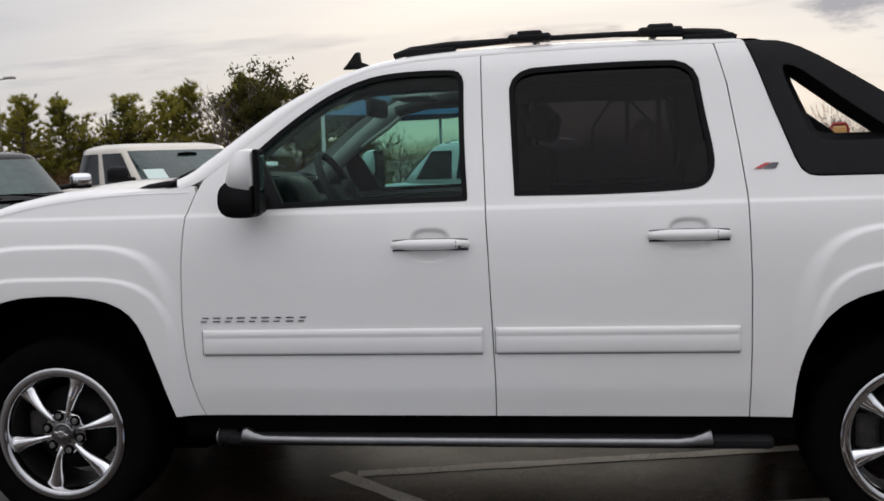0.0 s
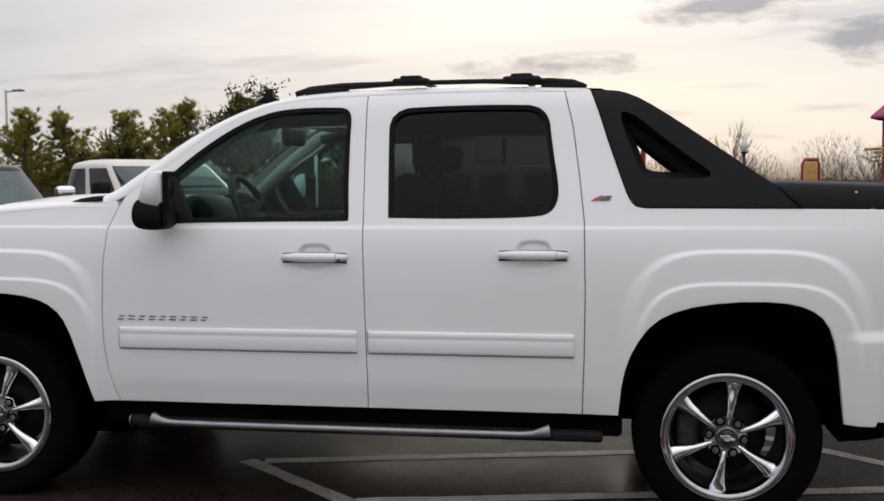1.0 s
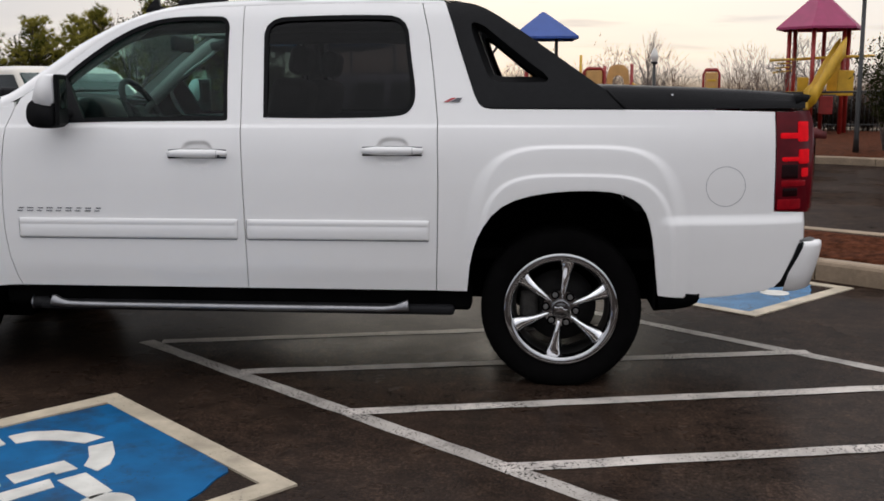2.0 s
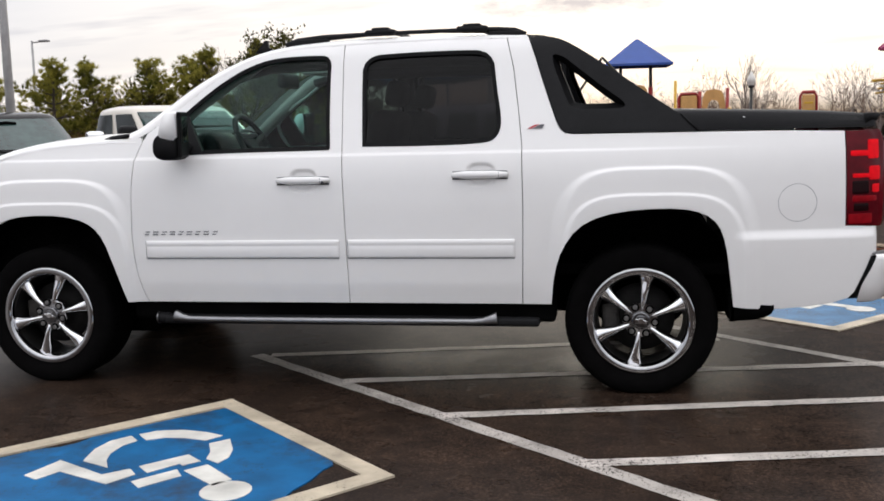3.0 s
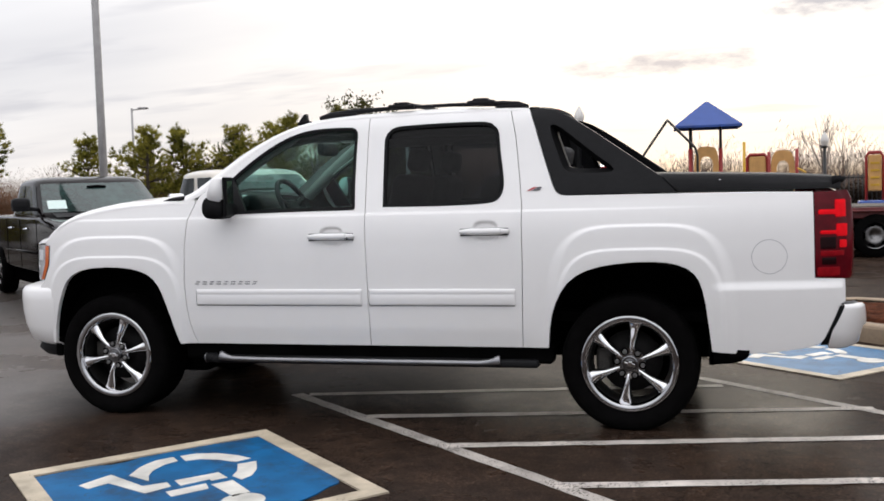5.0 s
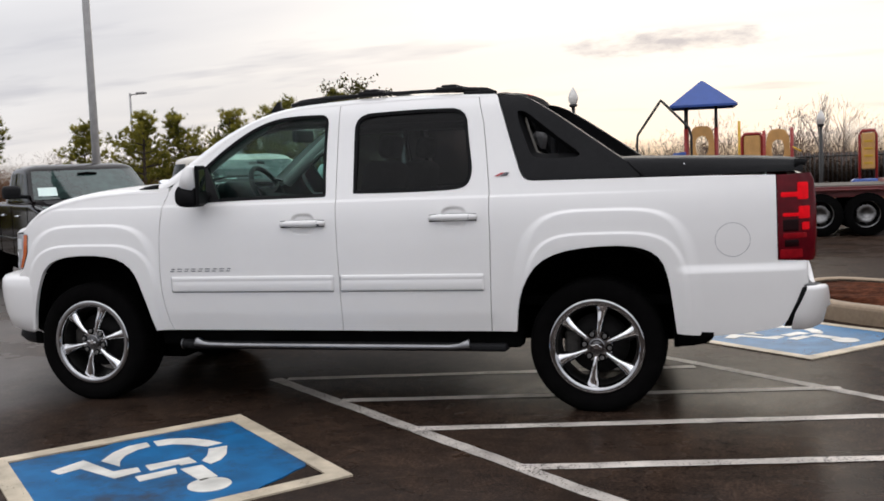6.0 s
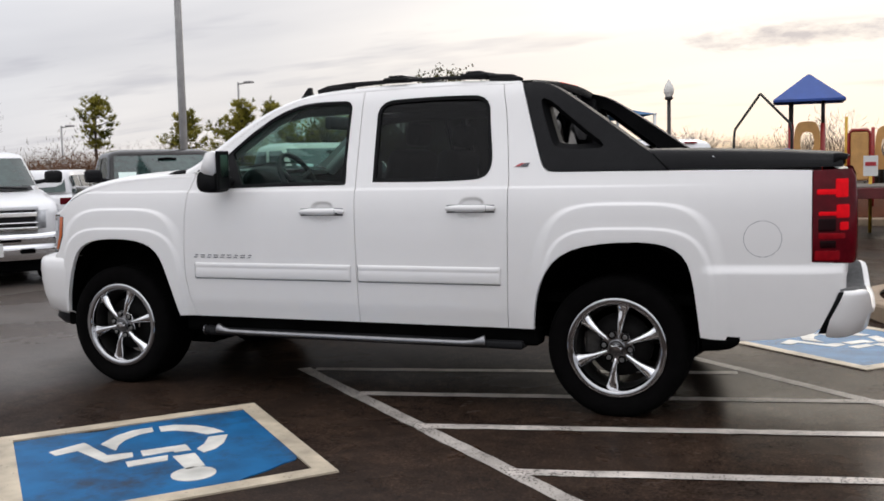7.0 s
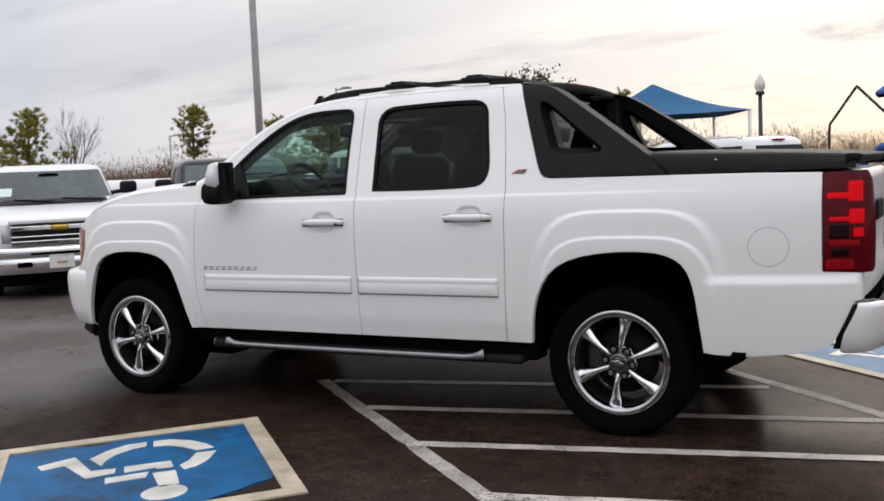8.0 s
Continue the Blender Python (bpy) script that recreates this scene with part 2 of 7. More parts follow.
M_GAP_SHADE = mat("grey_gap_and_shade", (0.30, 0.30, 0.31), rough=0.8, vary=0.2, scale=30)
M_GREYD = mat("dark_grey_badge", (0.10, 0.10, 0.11), rough=0.30, metal=0.6, vary=0.2, scale=40)
M_BADGER = mat("red_badge_enamel", (0.45, 0.03, 0.04), rough=0.3, coat=0.5, vary=0.15, scale=40)


# ---- mesh tools ----
def obj(name, verts, faces, material, parent=None, label="", smooth=True):
    me = bpy.data.meshes.new(name)
    me.from_pydata([tuple(v) for v in verts], [], [tuple(f) for f in faces])
    me.materials.append(material)
    if smooth:
        me.polygons.foreach_set("use_smooth", [True] * len(me.polygons))
    me.update()
    ob = new(name, me)
    if parent:
        ob.parent = parent
    if label:
        ob["label"] = label
    return ob


def part(name, bm, material, parent, label="", smooth=False):
    me = bpy.data.meshes.new(name)
    bmesh.ops.recalc_face_normals(bm, faces=bm.faces)
    bm.to_mesh(me)
    bm.free()
    me.materials.append(material)
    if smooth:
        me.polygons.foreach_set("use_smooth", [True] * len(me.polygons))
    ob = new(name, me)
    if parent:
        ob.parent = parent
    if label:
        ob["label"] = label
    return ob


def share(ob, name, parent, m=None, label=""):
    """Another part on the same mesh, at another pose."""
    o = new(name, ob.data)
    o.parent = parent
    if m is not None:
        o.matrix_basis = m
    if label:
        o["label"] = label
    return o


def thing(name, label, category, group="", kind="", at=None):
    e = new(name)
    e.empty_display_size = 0.2
    if at is not None:
        e.matrix_basis = at
    return tagged(e, label, category, group, kind)


def bm_box(bm, lo, hi, bevel=0.0, m=None, seg=2):
    c = [(a + b) / 2 for a, b in zip(lo, hi)]
    s = [max(1e-4, b - a) for a, b in zip(lo, hi)]
    mm = Matrix.Translation(c) @ Matrix.Diagonal((*s, 1))
    tmp = bmesh.new()
    bmesh.ops.create_cube(tmp, size=1.0, matrix=mm)
    if bevel:
        bmesh.ops.bevel(tmp, geom=tmp.edges[:], offset=bevel, segments=seg, affect="EDGES", profile=0.5)
    if m is not None:
        tmp.transform(m)
    return bm_join(bm, tmp)


def bm_join(bm, tmp):
    me = bpy.data.meshes.new("tmp")
    tmp.to_mesh(me)
    tmp.free()
    bm.from_mesh(me)
    bpy.data.meshes.remove(me)
    return bm


def boxp(name, lo, hi, material, parent, bevel=0.01, label="", m=None):
    return part(name, bm_box(bmesh.new(), lo, hi, bevel, m), material, parent, label)


def loft(rings, close=True, caps=True):
    """Verts and faces through rings with equal point counts."""
    n = len(rings[0])
    verts = [p for r in rings for p in r]
    faces = []
    for i in range(len(rings) - 1):
        for j in range(n if close else n - 1):
            k = (j + 1) % n
            faces.append((i * n + j, i * n + k, (i + 1) * n + k, (i + 1) * n + j))
    if caps and close:
        faces.append(tuple(range(n - 1, -1, -1)))
        faces.append(tuple((len(rings) - 1) * n + j for j in range(n)))
    return verts, faces


def tube(path, radius, sides=8, caps=True):
    """Rings of a round bar along a path; radius is a number or one per point."""
    pts = [Vector(p) for p in path]
    rings, ref = [], None
    for i, p in enumerate(pts):
        d = (pts[min(i + 1, len(pts) - 1)] - pts[max(i - 1, 0)]).normalized()
        if ref is None:
            ref = Vector((0, 0, 1)) if abs(d.z) < 0.9 else Vector((1, 0, 0))
        a = (ref - d * ref.dot(d)).normalized()
        ref = a
        b = d.cross(a)
        r = radius[i] if isinstance(radius, (list, tuple)) else radius
        rings.append([p + (a * math.cos(t) + b * math.sin(t)) * r for t in (2 * math.pi * k / sides for k in range(sides))])
    return loft(rings, True, caps)


def merge(*pieces):
    verts, faces = [], []
    for v, f in pieces:
        o = len(verts)
        verts += list(v)
        faces += [tuple(i + o for i in q) for q in f]
    return verts, faces


def bar(name, path, radius, material, parent, sides=8, label=""):
    return obj(name, *tube(path, radius, sides), material, parent, label)


def lathe(profile, segments=48, axis="y"):
    """Ring surface of revolution; profile rows are (along the axis, radius)."""
    rings = []
    for k in range(segments):
        a = 2 * math.pi * k / segments
        c, s = math.cos(a), math.sin(a)
        rings.append([(r * c, h, r * s) if axis == "y" else (r * c, r * s, h) for h, r in profile])
    n = len(profile)
    verts = [p for r in rings for p in r]
    faces = []
    for i in range(segments):
        j = (i + 1) % segments
        for k in range(n - 1):
            faces.append((i * n + k, i * n + k + 1, j * n + k + 1, j * n + k))
    return verts, faces


def rounded(poly, times=2, keep=()):
    """Chaikin corner cutting of a closed outline; points whose index is in keep stay sharp."""
    pts = [(tuple(p), i in keep) for i, p in enumerate(poly)]
    for _ in range(times):
        out = []
        for i, (p, sharp) in enumerate(pts):
            q, r = pts[i - 1][0], pts[(i + 1) % len(pts)][0]
            if sharp:
                out.append((p, True))
            else:
                out.append(((0.75 * p[0] + 0.25 * q[0], 0.75 * p[1] + 0.25 * q[1]), False))
                out.append(((0.75 * p[0] + 0.25 * r[0], 0.75 * p[1] + 0.25 * r[1]), False))
        pts = out
    return [p for p, _ in pts]


def inside(poly, x, z):
    p = np.asarray(poly)
    hit = np.zeros(x.shape, bool)
    for (x0, z0), (x1, z1) in zip(p, np.roll(p, -1, 0)):
        if z0 != z1:
            hit ^= ((z0 > z) != (z1 > z)) & (x < (x1 - x0) * (z - z0) / (z1 - z0) + x0)
    return hit


def offset_poly(poly, d):
    """Outline moved inwards by d (outlines run either way round)."""
    p = np.asarray(poly, float)
    area = 0.5 * np.sum(p[:, 0] * np.roll(p[:, 1], -1) - np.roll(p[:, 0], -1) * p[:, 1])
    t = np.roll(p, -1, 0) - np.roll(p, 1, 0)
    t /= np.linalg.norm(t, axis=1)[:, None] + 1e-9
    n = np.stack([-t[:, 1], t[:, 0]], 1) * (1 if area > 0 else -1)
    return p + n * d


def panel(outline, surf, holes=(), cell=0.014, thick=0.03, lift=0.0, back=False):
    """Sheet-metal panel: the outline in (x, z), meshed as a fine grid whose rim is drawn to the outline, laid on y = -surf(x, z), with a folded edge."""
    polys = [np.asarray(outline, float)] + [np.asarray(h, float) for h in holes]
    lo, hi = polys[0].min(0) - cell, polys[0].max(0) + cell
    gx, gz = np.arange(lo[0], hi[0] + cell, cell), np.arange(lo[1], hi[1] + cell, cell)
    cx, cz = np.meshgrid(gx[:-1] + cell / 2, gz[:-1] + cell / 2, indexing="ij")
    keep = inside(polys[0], cx, cz)
    for h in polys[1:]:
        keep &= ~inside(h, cx, cz)
    X, Z = np.meshgrid(gx, gz, indexing="ij")
    count = np.zeros(X.shape, int)
    for a in (0, 1):
        for b in (0, 1):
            count[a:a + keep.shape[0], b:b + keep.shape[1]] += keep
    rim = (count > 0) & (count < 4)
    ij = np.argwhere(rim)
    pts = np.stack([X[rim], Z[rim]], 1)
    best, near = np.full(len(pts), 1e9), pts.copy()
    for p in polys:
        for a, b in zip(p, np.roll(p, -1, 0)):
            ab = b - a
            t = np.clip(((pts - a) @ ab) / (ab @ ab + 1e-12), 0, 1)
            q = a + t[:, None] * ab
            d = np.linalg.norm(pts - q, axis=1)
            m = d < best
            best[m], near[m] = d[m], q[m]
    for p in polys:
        e0, e1 = p - np.roll(p, 1, 0), np.roll(p, -1, 0) - p
        ang = np.abs(np.arctan2(e0[:, 0] * e1[:, 1] - e0[:, 1] * e1[:, 0], (e0 * e1).sum(1)))
        for v in p[ang > 0.6]:
            k = np.argmin(np.linalg.norm(near - v, axis=1))
            if np.linalg.norm(near[k] - v) < cell * 1.5:
                near[k] = v
    X[tuple(ij.T)], Z[tuple(ij.T)] = near[:, 0], near[:, 1]
    Y = surf(X, Z) + lift
    Y[rim] -= 0.0012
    idx = np.full(X.shape, -1)
    used = count > 0
    idx[used] = np.arange(used.sum())
    verts = np.stack([X[used], -Y[used], Z[used]], 1).tolist()
    faces, edges = [], {}
    for i, j in np.argwhere(keep):
        q = (idx[i, j], idx[i + 1, j], idx[i + 1, j + 1], idx[i, j + 1])
        faces.append(tuple(int(v) for v in q))
        for a, b in zip(q, q[1:] + q[:1]):
            k = (min(a, b), max(a, b))
            edges[k] = None if k in edges else (int(a), int(b))
    n0 = len(verts)
    if thick:
        twin = {}
        for e in edges.values():
            if e is None:
                continue
            for v in e:
                if v not in twin:
                    twin[v] = len(verts)
                    x, y, z = verts[v]
                    verts += [(x, y, z), (x, y + thick, z)]
            a, b = twin[e[0]], twin[e[1]]
            faces.append((b, a, a + 1, b + 1))
        if back:
            o = len(verts)
            verts += [(x, y + thick, z) for x, y, z in verts[:n0]]
            faces += [tuple(o + v for v in reversed(f)) for f in faces if max(f) < n0]
    return verts, faces


def strip(a, b, surf, lift_a=0.0, lift_b=0.0):
    """Band between two closed outlines with equal counts, laid on the surface."""
    va = [(x, -(float(surf(np.array(x), np.array(z))) + lift_a), z) for x, z in a]
    vb = [(x, -(float(surf(np.array(x), np.array(z))) + lift_b), z) for x, z in b]
    n = len(va)
    return va + vb, [(i, (i + 1) % n, n + (i + 1) % n, n + i) for i in range(n)]
# ---- the white crew-cab truck: x runs from its nose (-) to its tail (+), y = 0 is its centre line ----
_z = np.array([0.20, 0.40, 0.55, 0.72, 0.85, 1.00, 1.13, 1.22, 1.28, 1.40, 1.50, 1.63, 1.75, 1.82, 1.88, 1.95])
_w = np.array([0.950, 0.968, 0.986, 0.997, 0.997, 0.993, 0.983, 0.966, 0.945, 0.903, 0.865, 0.818, 0.775, 0.742, 0.690, 0.62])
_zd = np.arange(0.15, 2.0, 0.005)
_wd = np.convolve(np.pad(np.interp(_zd, _z, _w), 8, mode="edge"), np.ones(17) / 17, "valid")
_x = np.array([-2.75, -2.5, -2.3, -2.0, -1.7, -1.3, 1.5, 1.9, 2.2, 2.45, 2.62, 2.72, 2.78, 2.82, 2.86])
_t = np.array([0.72, 0.84, 0.905, 0.955, 0.985, 1.0, 1.0, 0.990, 0.962, 0.925, 0.888, 0.86, 0.83, 0.79, 0.72])
_xd = np.arange(-2.8, 2.9, 0.01)
_td = np.convolve(np.pad(np.interp(_xd, _x, _t), 5, mode="edge"), np.ones(11) / 11, "valid")


def step01(v, a, b):
    t = np.clip((v - a) / (b - a), 0, 1)
    return t * t * (3 - 2 * t)


def swell(x, z, xc, a, b, n=4.0, z0=0.45):
    return ((np.abs(x - xc) / a) ** n + (np.maximum(z - z0, 0) / b) ** n) ** (1 / n)


DISHES = ((-0.100, 1.124), (0.848, 1.141))


def side(x, z, dished=True):
    """Half width of the body: rounded section, plan taper, wheel-arch flares, belt ledge, rear ledge and handle dishes."""
    x, z = np.asarray(x, float), np.asarray(z, float)
    w = np.interp(z, _zd, _wd) * np.interp(x, _xd, _td)
    body = step01(z, 1.30, 1.22)
    for xc, a1, b1, a2, b2 in ((-1.60, 0.525, 0.70, 0.505, 0.575), (1.715, 0.505, 0.715, 0.46, 0.585)):
        r1, r2 = swell(x, z, xc, a1, b1), swell(x, z, xc, a2, b2)
        leg1, leg2 = (np.abs(x - xc) / a1 / (r1 + 1e-9)) ** 4, (np.abs(x - xc) / a2 / (r2 + 1e-9)) ** 4
        w = w + body * (0.014 * step01(r1, 1.008 + 0.05 * leg1, 0.987 - 0.09 * leg1) + 0.011 * step01(r2, 1.006 + 0.03 * leg2, 0.987 - 0.03 * leg2))
    w = w - 0.007 * step01(z, 1.252, 1.262) * step01(x, 2.3, 1.2)
    w = w + 0.020 * step01(z, 0.848, 0.795) * step01(x, 2.08, 2.2)
    w = w - 0.010 * step01(z, 0.60, 0.47) * step01(x, -1.15, -0.9) * step01(x, 1.25, 1.0)
    for xc, zc in DISHES if dished else ():
        w = w - 0.016 * step01((np.abs((x - xc) / 0.078) ** 3 + np.abs((z - zc) / 0.062) ** 3) ** (1 / 3), 1.0, 0.80)
    return w


def w_at(x, z):
    return float(side(np.array(x), np.array(z), False))


truck = thing("pickup_truck", "white lifted crew-cab pickup truck with chrome wheels on wet asphalt", "truck")
MIRROR = Matrix.Diagonal((1, -1, 1, 1))


def both_sides(name, geo, material, label="", smooth=True, parent=truck):
    a = obj(name, *geo, material, parent, label, smooth)
    b = share(a, name, parent, MIRROR, label)
    return a, b


SEAM_F = [(-1.015, 0.472), (-1.035, 0.517), (-1.062, 0.62), (-1.076, 0.74), (-1.082, 0.881), (-1.078, 1.086), (-1.064, 1.255), (-1.03, 1.345), (-1.005, 1.392)]
SEAM_M = [(0.130, 0.472), (0.133, 0.603), (0.128, 0.80), (0.119, 1.06), (0.107, 1.316), (0.095, 1.577), (0.086, 1.838)]
SEAM_R = [(1.053, 0.472), (1.060, 0.693), (1.064, 0.974), (1.058, 1.281), (1.037, 1.466), (1.006, 1.687), (0.968, 1.842)]
DOOR_TOP = [(-1.005, 1.392), (-0.93, 1.447), (-0.80, 1.545), (-0.65, 1.660), (-0.50, 1.745), (-0.35, 1.800), (-0.20, 1.825), (-0.05, 1.835), (0.086, 1.838)]
ROOF_EDGE = [(-1.13, 1.385), (-1.02, 1.460), (-0.90, 1.550), (-0.75, 1.660), (-0.57, 1.757), (-0.41, 1.818), (-0.24, 1.852), (-0.04, 1.868), (0.20, 1.876), (0.47, 1.879), (0.75, 1.875), (1.05, 1.862)]
ARCH_F = [(-1.126, 0.472), (-1.155, 0.56), (-1.187, 0.668), (-1.241, 0.820), (-1.301, 0.895), (-1.405, 0.941), (-1.586, 0.960), (-1.809, 0.946), (-1.936, 0.888), (-1.996, 0.772), (-2.049, 0.614), (-2.074, 0.46)]
ARCH_R = [(2.104, 0.463), (2.089, 0.595), (2.066, 0.775), (2.03, 0.879), (1.958, 0.936), (1.842, 0.962), (1.637, 0.959), (1.457, 0.930), (1.336, 0.869), (1.259, 0.760), (1.217, 0.634), (1.201, 0.472)]
WIN_F = rounded([(-0.795, 1.271), (-0.84, 1.33), (-0.868, 1.425), (-0.793, 1.499), (-0.696, 1.582), (-0.586, 1.662), (-0.476, 1.726), (-0.365, 1.768), (-0.254, 1.786), (-0.09, 1.789), (0.022, 1.783), (0.022, 1.65), (0.030, 1.45), (0.0405, 1.318), (0.0415, 1.290), (0.036, 1.2835), (0.010, 1.2825), (-0.238, 1.281), (-0.567, 1.277)], 2, keep=(0,))
WIN_R = rounded([(0.218, 1.297), (0.202, 1.575), (0.194, 1.775), (0.42, 1.786), (0.69, 1.789), (0.897, 1.781), (0.920, 1.594), (0.950, 1.43), (0.946, 1.365), (0.917, 1.318), (0.855, 1.300), (0.53, 1.293)], 2, keep=(0,))
GAP = 0.0022


def inset_line(line, d):
    return [(x + d, z) for x, z in line]


# front wing, doors, cargo-bed side
ARCH_FD = rounded(ARCH_F, 1, keep=(0, 11))
fender = (inset_line(SEAM_F[:-1], -GAP) + [(-1.04, 1.372), (-1.149, 1.362), (-1.363, 1.352), (-1.602, 1.328), (-1.848, 1.283), (-2.009, 1.215), (-2.10, 1.150), (-2.135, 1.105)]
          + [(-2.095, 1.095), (-2.103, 0.970), (-2.15, 0.862), (-2.185, 0.835), (-2.185, 0.46)] + ARCH_FD[::-1])
both_sides("front_fender", panel(fender, side, cell=0.0055), M_WHITE)
front_door_line = inset_line(SEAM_F, GAP) + DOOR_TOP[1:-1] + inset_line(SEAM_M[::-1], -GAP)
rear_door_line = inset_line(SEAM_M, GAP) + [(0.30, 1.845), (0.60, 1.848), (0.80, 1.847)] + inset_line(SEAM_R[::-1], -GAP)
front_doors = both_sides("front_door", panel(front_door_line, side, [WIN_F], cell=0.0075), M_WHITE, "white front door with tinted window")
rear_doors = both_sides("rear_door", panel(rear_door_line, side, [WIN_R], cell=0.0075), M_WHITE, "white rear door with dark window")
ARCH_RD = rounded(ARCH_R, 1, keep=(0, 11))
bed_line = ([(x + GAP, z) for x, z in SEAM_R] + [(1.078, 1.846), (1.118, 1.735), (1.154, 1.621), (1.192, 1.51), (1.230, 1.402), (1.250, 1.362), (1.275, 1.342), (1.31, 1.336), (1.923, 1.333), (2.35, 1.329), (2.640, 1.321),
             (2.642, 0.856), (2.79, 0.848), (2.79, 0.746), (2.745, 0.64), (2.69, 0.525), (2.66, 0.495), (2.585, 0.475), (2.45, 0.458), (2.276, 0.446)] + ARCH_RD)
bed_sides = both_sides("bed_side", panel(bed_line, side, cell=0.0055), M_WHITE)
# dark structure behind the panel gaps
core_line = [(-1.0, 0.48), (-1.10, 0.60), (-1.16, 0.80), (-1.24, 0.92), (-1.5, 0.96), (-1.8, 0.95), (-2.05, 0.86), (-2.05, 1.12), (-1.6, 1.30), (-1.05, 1.34), (-0.95, 1.41), (-0.64, 1.635), (-0.35, 1.77), (0.1, 1.82), (0.95, 1.825), (1.06, 1.825), (1.22, 1.38), (1.30, 1.32), (2.62, 1.30), (2.62, 0.86), (2.72, 0.80), (2.66, 0.52), (2.3, 0.47), (2.12, 0.6), (2.09, 0.85), (2.0, 0.97), (1.7, 1.0), (1.35, 0.95), (1.22, 0.8), (1.18, 0.48)]
both_sides("inner_structure", panel(core_line, side, [offset_poly(WIN_F, -0.02), offset_poly(WIN_R, -0.02)], cell=0.03, thick=0, lift=-0.036), M_SEAM)

# windows with their black rubber surrounds
for doors, hole, gl in ((front_doors, WIN_F, M_GLASS_F), (rear_doors, WIN_R, M_GLASS_P)):
    frame_in = offset_poly(hole, 0.021)
    seal = merge(strip(hole, frame_in, side, 0.001, -0.003), strip(frame_in, frame_in, side, -0.003, -0.018))
    pane = panel(offset_poly(hole, 0.006), side, cell=0.03, thick=0, lift=-0.014)
    s0 = obj("window_seal", *seal, M_TRIM, doors[0], "black rubber window surround")
    p0 = obj("window_glass", *pane, gl, doors[0], "tinted window glass")
    share(s0, "window_seal", doors[1])
    share(p0, "window_glass", doors[1])

# door mouldings: a broad raised strip with a groove
def moulding(x0, x1, z0=0.717, z1=0.812):
    prof = [(z1 + 0.002, -0.004), (z1, 0.008), (z1 - 0.006, 0.0125), (z1 - 0.022, 0.0128), (z1 - 0.027, 0.0108), (z1 - 0.031, 0.0108), (z1 - 0.036, 0.0122), (z1 - 0.055, 0.0132), (z0 + 0.010, 0.0128), (z0 + 0.004, 0.011), (z0 + 0.001, 0.006), (z0, -0.004)]
    xs = np.concatenate([[x0, x0 + 0.004, x0 + 0.012], np.linspace(x0 + 0.05, x1 - 0.05, 14), [x1 - 0.012, x1 - 0.004, x1]])
    rings = []
    for x in xs:
        e = min(1.0, 0.25 + min(x - x0, x1 - x) / 0.012)
        zc = (z0 + z1) / 2
        rings.append([(x, -(w_at(x, z) + h * e), zc + (z - zc) * (0.985 + 0.015 * e)) for z, h in prof])
    return loft(rings, close=False)


for doors, x0, x1 in ((front_doors, -1.000, 0.092), (rear_doors, 0.139, 1.022)):
    a = obj("side_moulding", *moulding(x0, x1), M_WHITE, doors[0], "white raised side moulding")
    share(a, "side_moulding", doors[1])
    # thin tubes stand for the shade line below and beside the moulding
    under = [(x, -(w_at(x, 0.714) + 0.001), 0.7145) for x in np.linspace(x0 + 0.004, x1 - 0.004, 12)]
    g = obj("moulding_shade_line", *tube(under, 0.0030, 5), M_GAP_SHADE, doors[0], "thin dark gap under the moulding")
    share(g, "moulding_shade_line", doors[1])
    g = obj("moulding_shade_line", *tube([(x0 - 0.001, -(w_at(x0, z) + 0.001), z) for z in (0.716, 0.75, 0.79, 0.810)], 0.0022, 5), M_GREYD, doors[0])
    share(g, "moulding_shade_line", doors[1])

# handles: a pull bar over a shallow cup
def handle(x0, x1, z):
    xs = np.linspace(x0, x1, 13)
    rings = []
    for i, x in enumerate(xs):
        u = (x - x0) / (x1 - x0)
        h = 0.0205 * min(1, 0.55 + (math.sin(math.pi * u)) * 0.7)
        out = 0.018 + 0.022 * math.sin(math.pi * u) ** 0.6
        y = w_at(x, z)
        rings.append([(x, -(y + out * b), z + h * a) for a, b in ((-1, 0.55), (-0.7, 0.95), (0, 1.05), (0.7, 0.95), (1, 0.6), (0.7, 0.2), (-0.7, 0.2))])
    return loft(rings)


for doors, x0, x1, z in ((front_doors, -0.243, 0.050, 1.128), (rear_doors, 0.700, 0.992, 1.143)):
    a = obj("door_handle", *handle(x0, x1, z), M_WHITE, doors[0], "white pull handle")
    share(a, "door_handle", doors[1])
    g = obj("handle_gap", *tube([(x, -(w_at(x, z) + 0.008), z - 0.0205) for x in np.linspace(x0 + 0.004, x1 - 0.004, 9)], 0.0034, 6), M_TRIM, doors[0], "dark rubber gap under handle")
    share(g, "handle_gap", doors[1])
    g = obj("handle_gap", *tube([(x, -(w_at(x, z) + 0.006), z + 0.0195 - 0.004 * abs((x - x0) / (x1 - x0) * 2 - 1) ** 3) for x in np.linspace(x0 + 0.004, x1 - 0.004, 11)], 0.0026, 6), M_GREYD, doors[0])
    share(g, "handle_gap", doors[1])
    g = obj("handle_key_pad", *tube([(x1 - 0.047, -(w_at(x1, z) + 0.031), z + 0.014), (x1 - 0.047, -(w_at(x1, z) + 0.0325), z - 0.014)], 0.0016, 5), M_GREYD, doors[0])
    share(g, "handle_key_pad", doors[1])
boxp("lock_cylinder", (0.012, -w_at(0.02, 1.12) - 0.043, 1.112), (0.024, -w_at(0.02, 1.12) - 0.030, 1.124), M_GREYD, front_doors[0], 0.002)

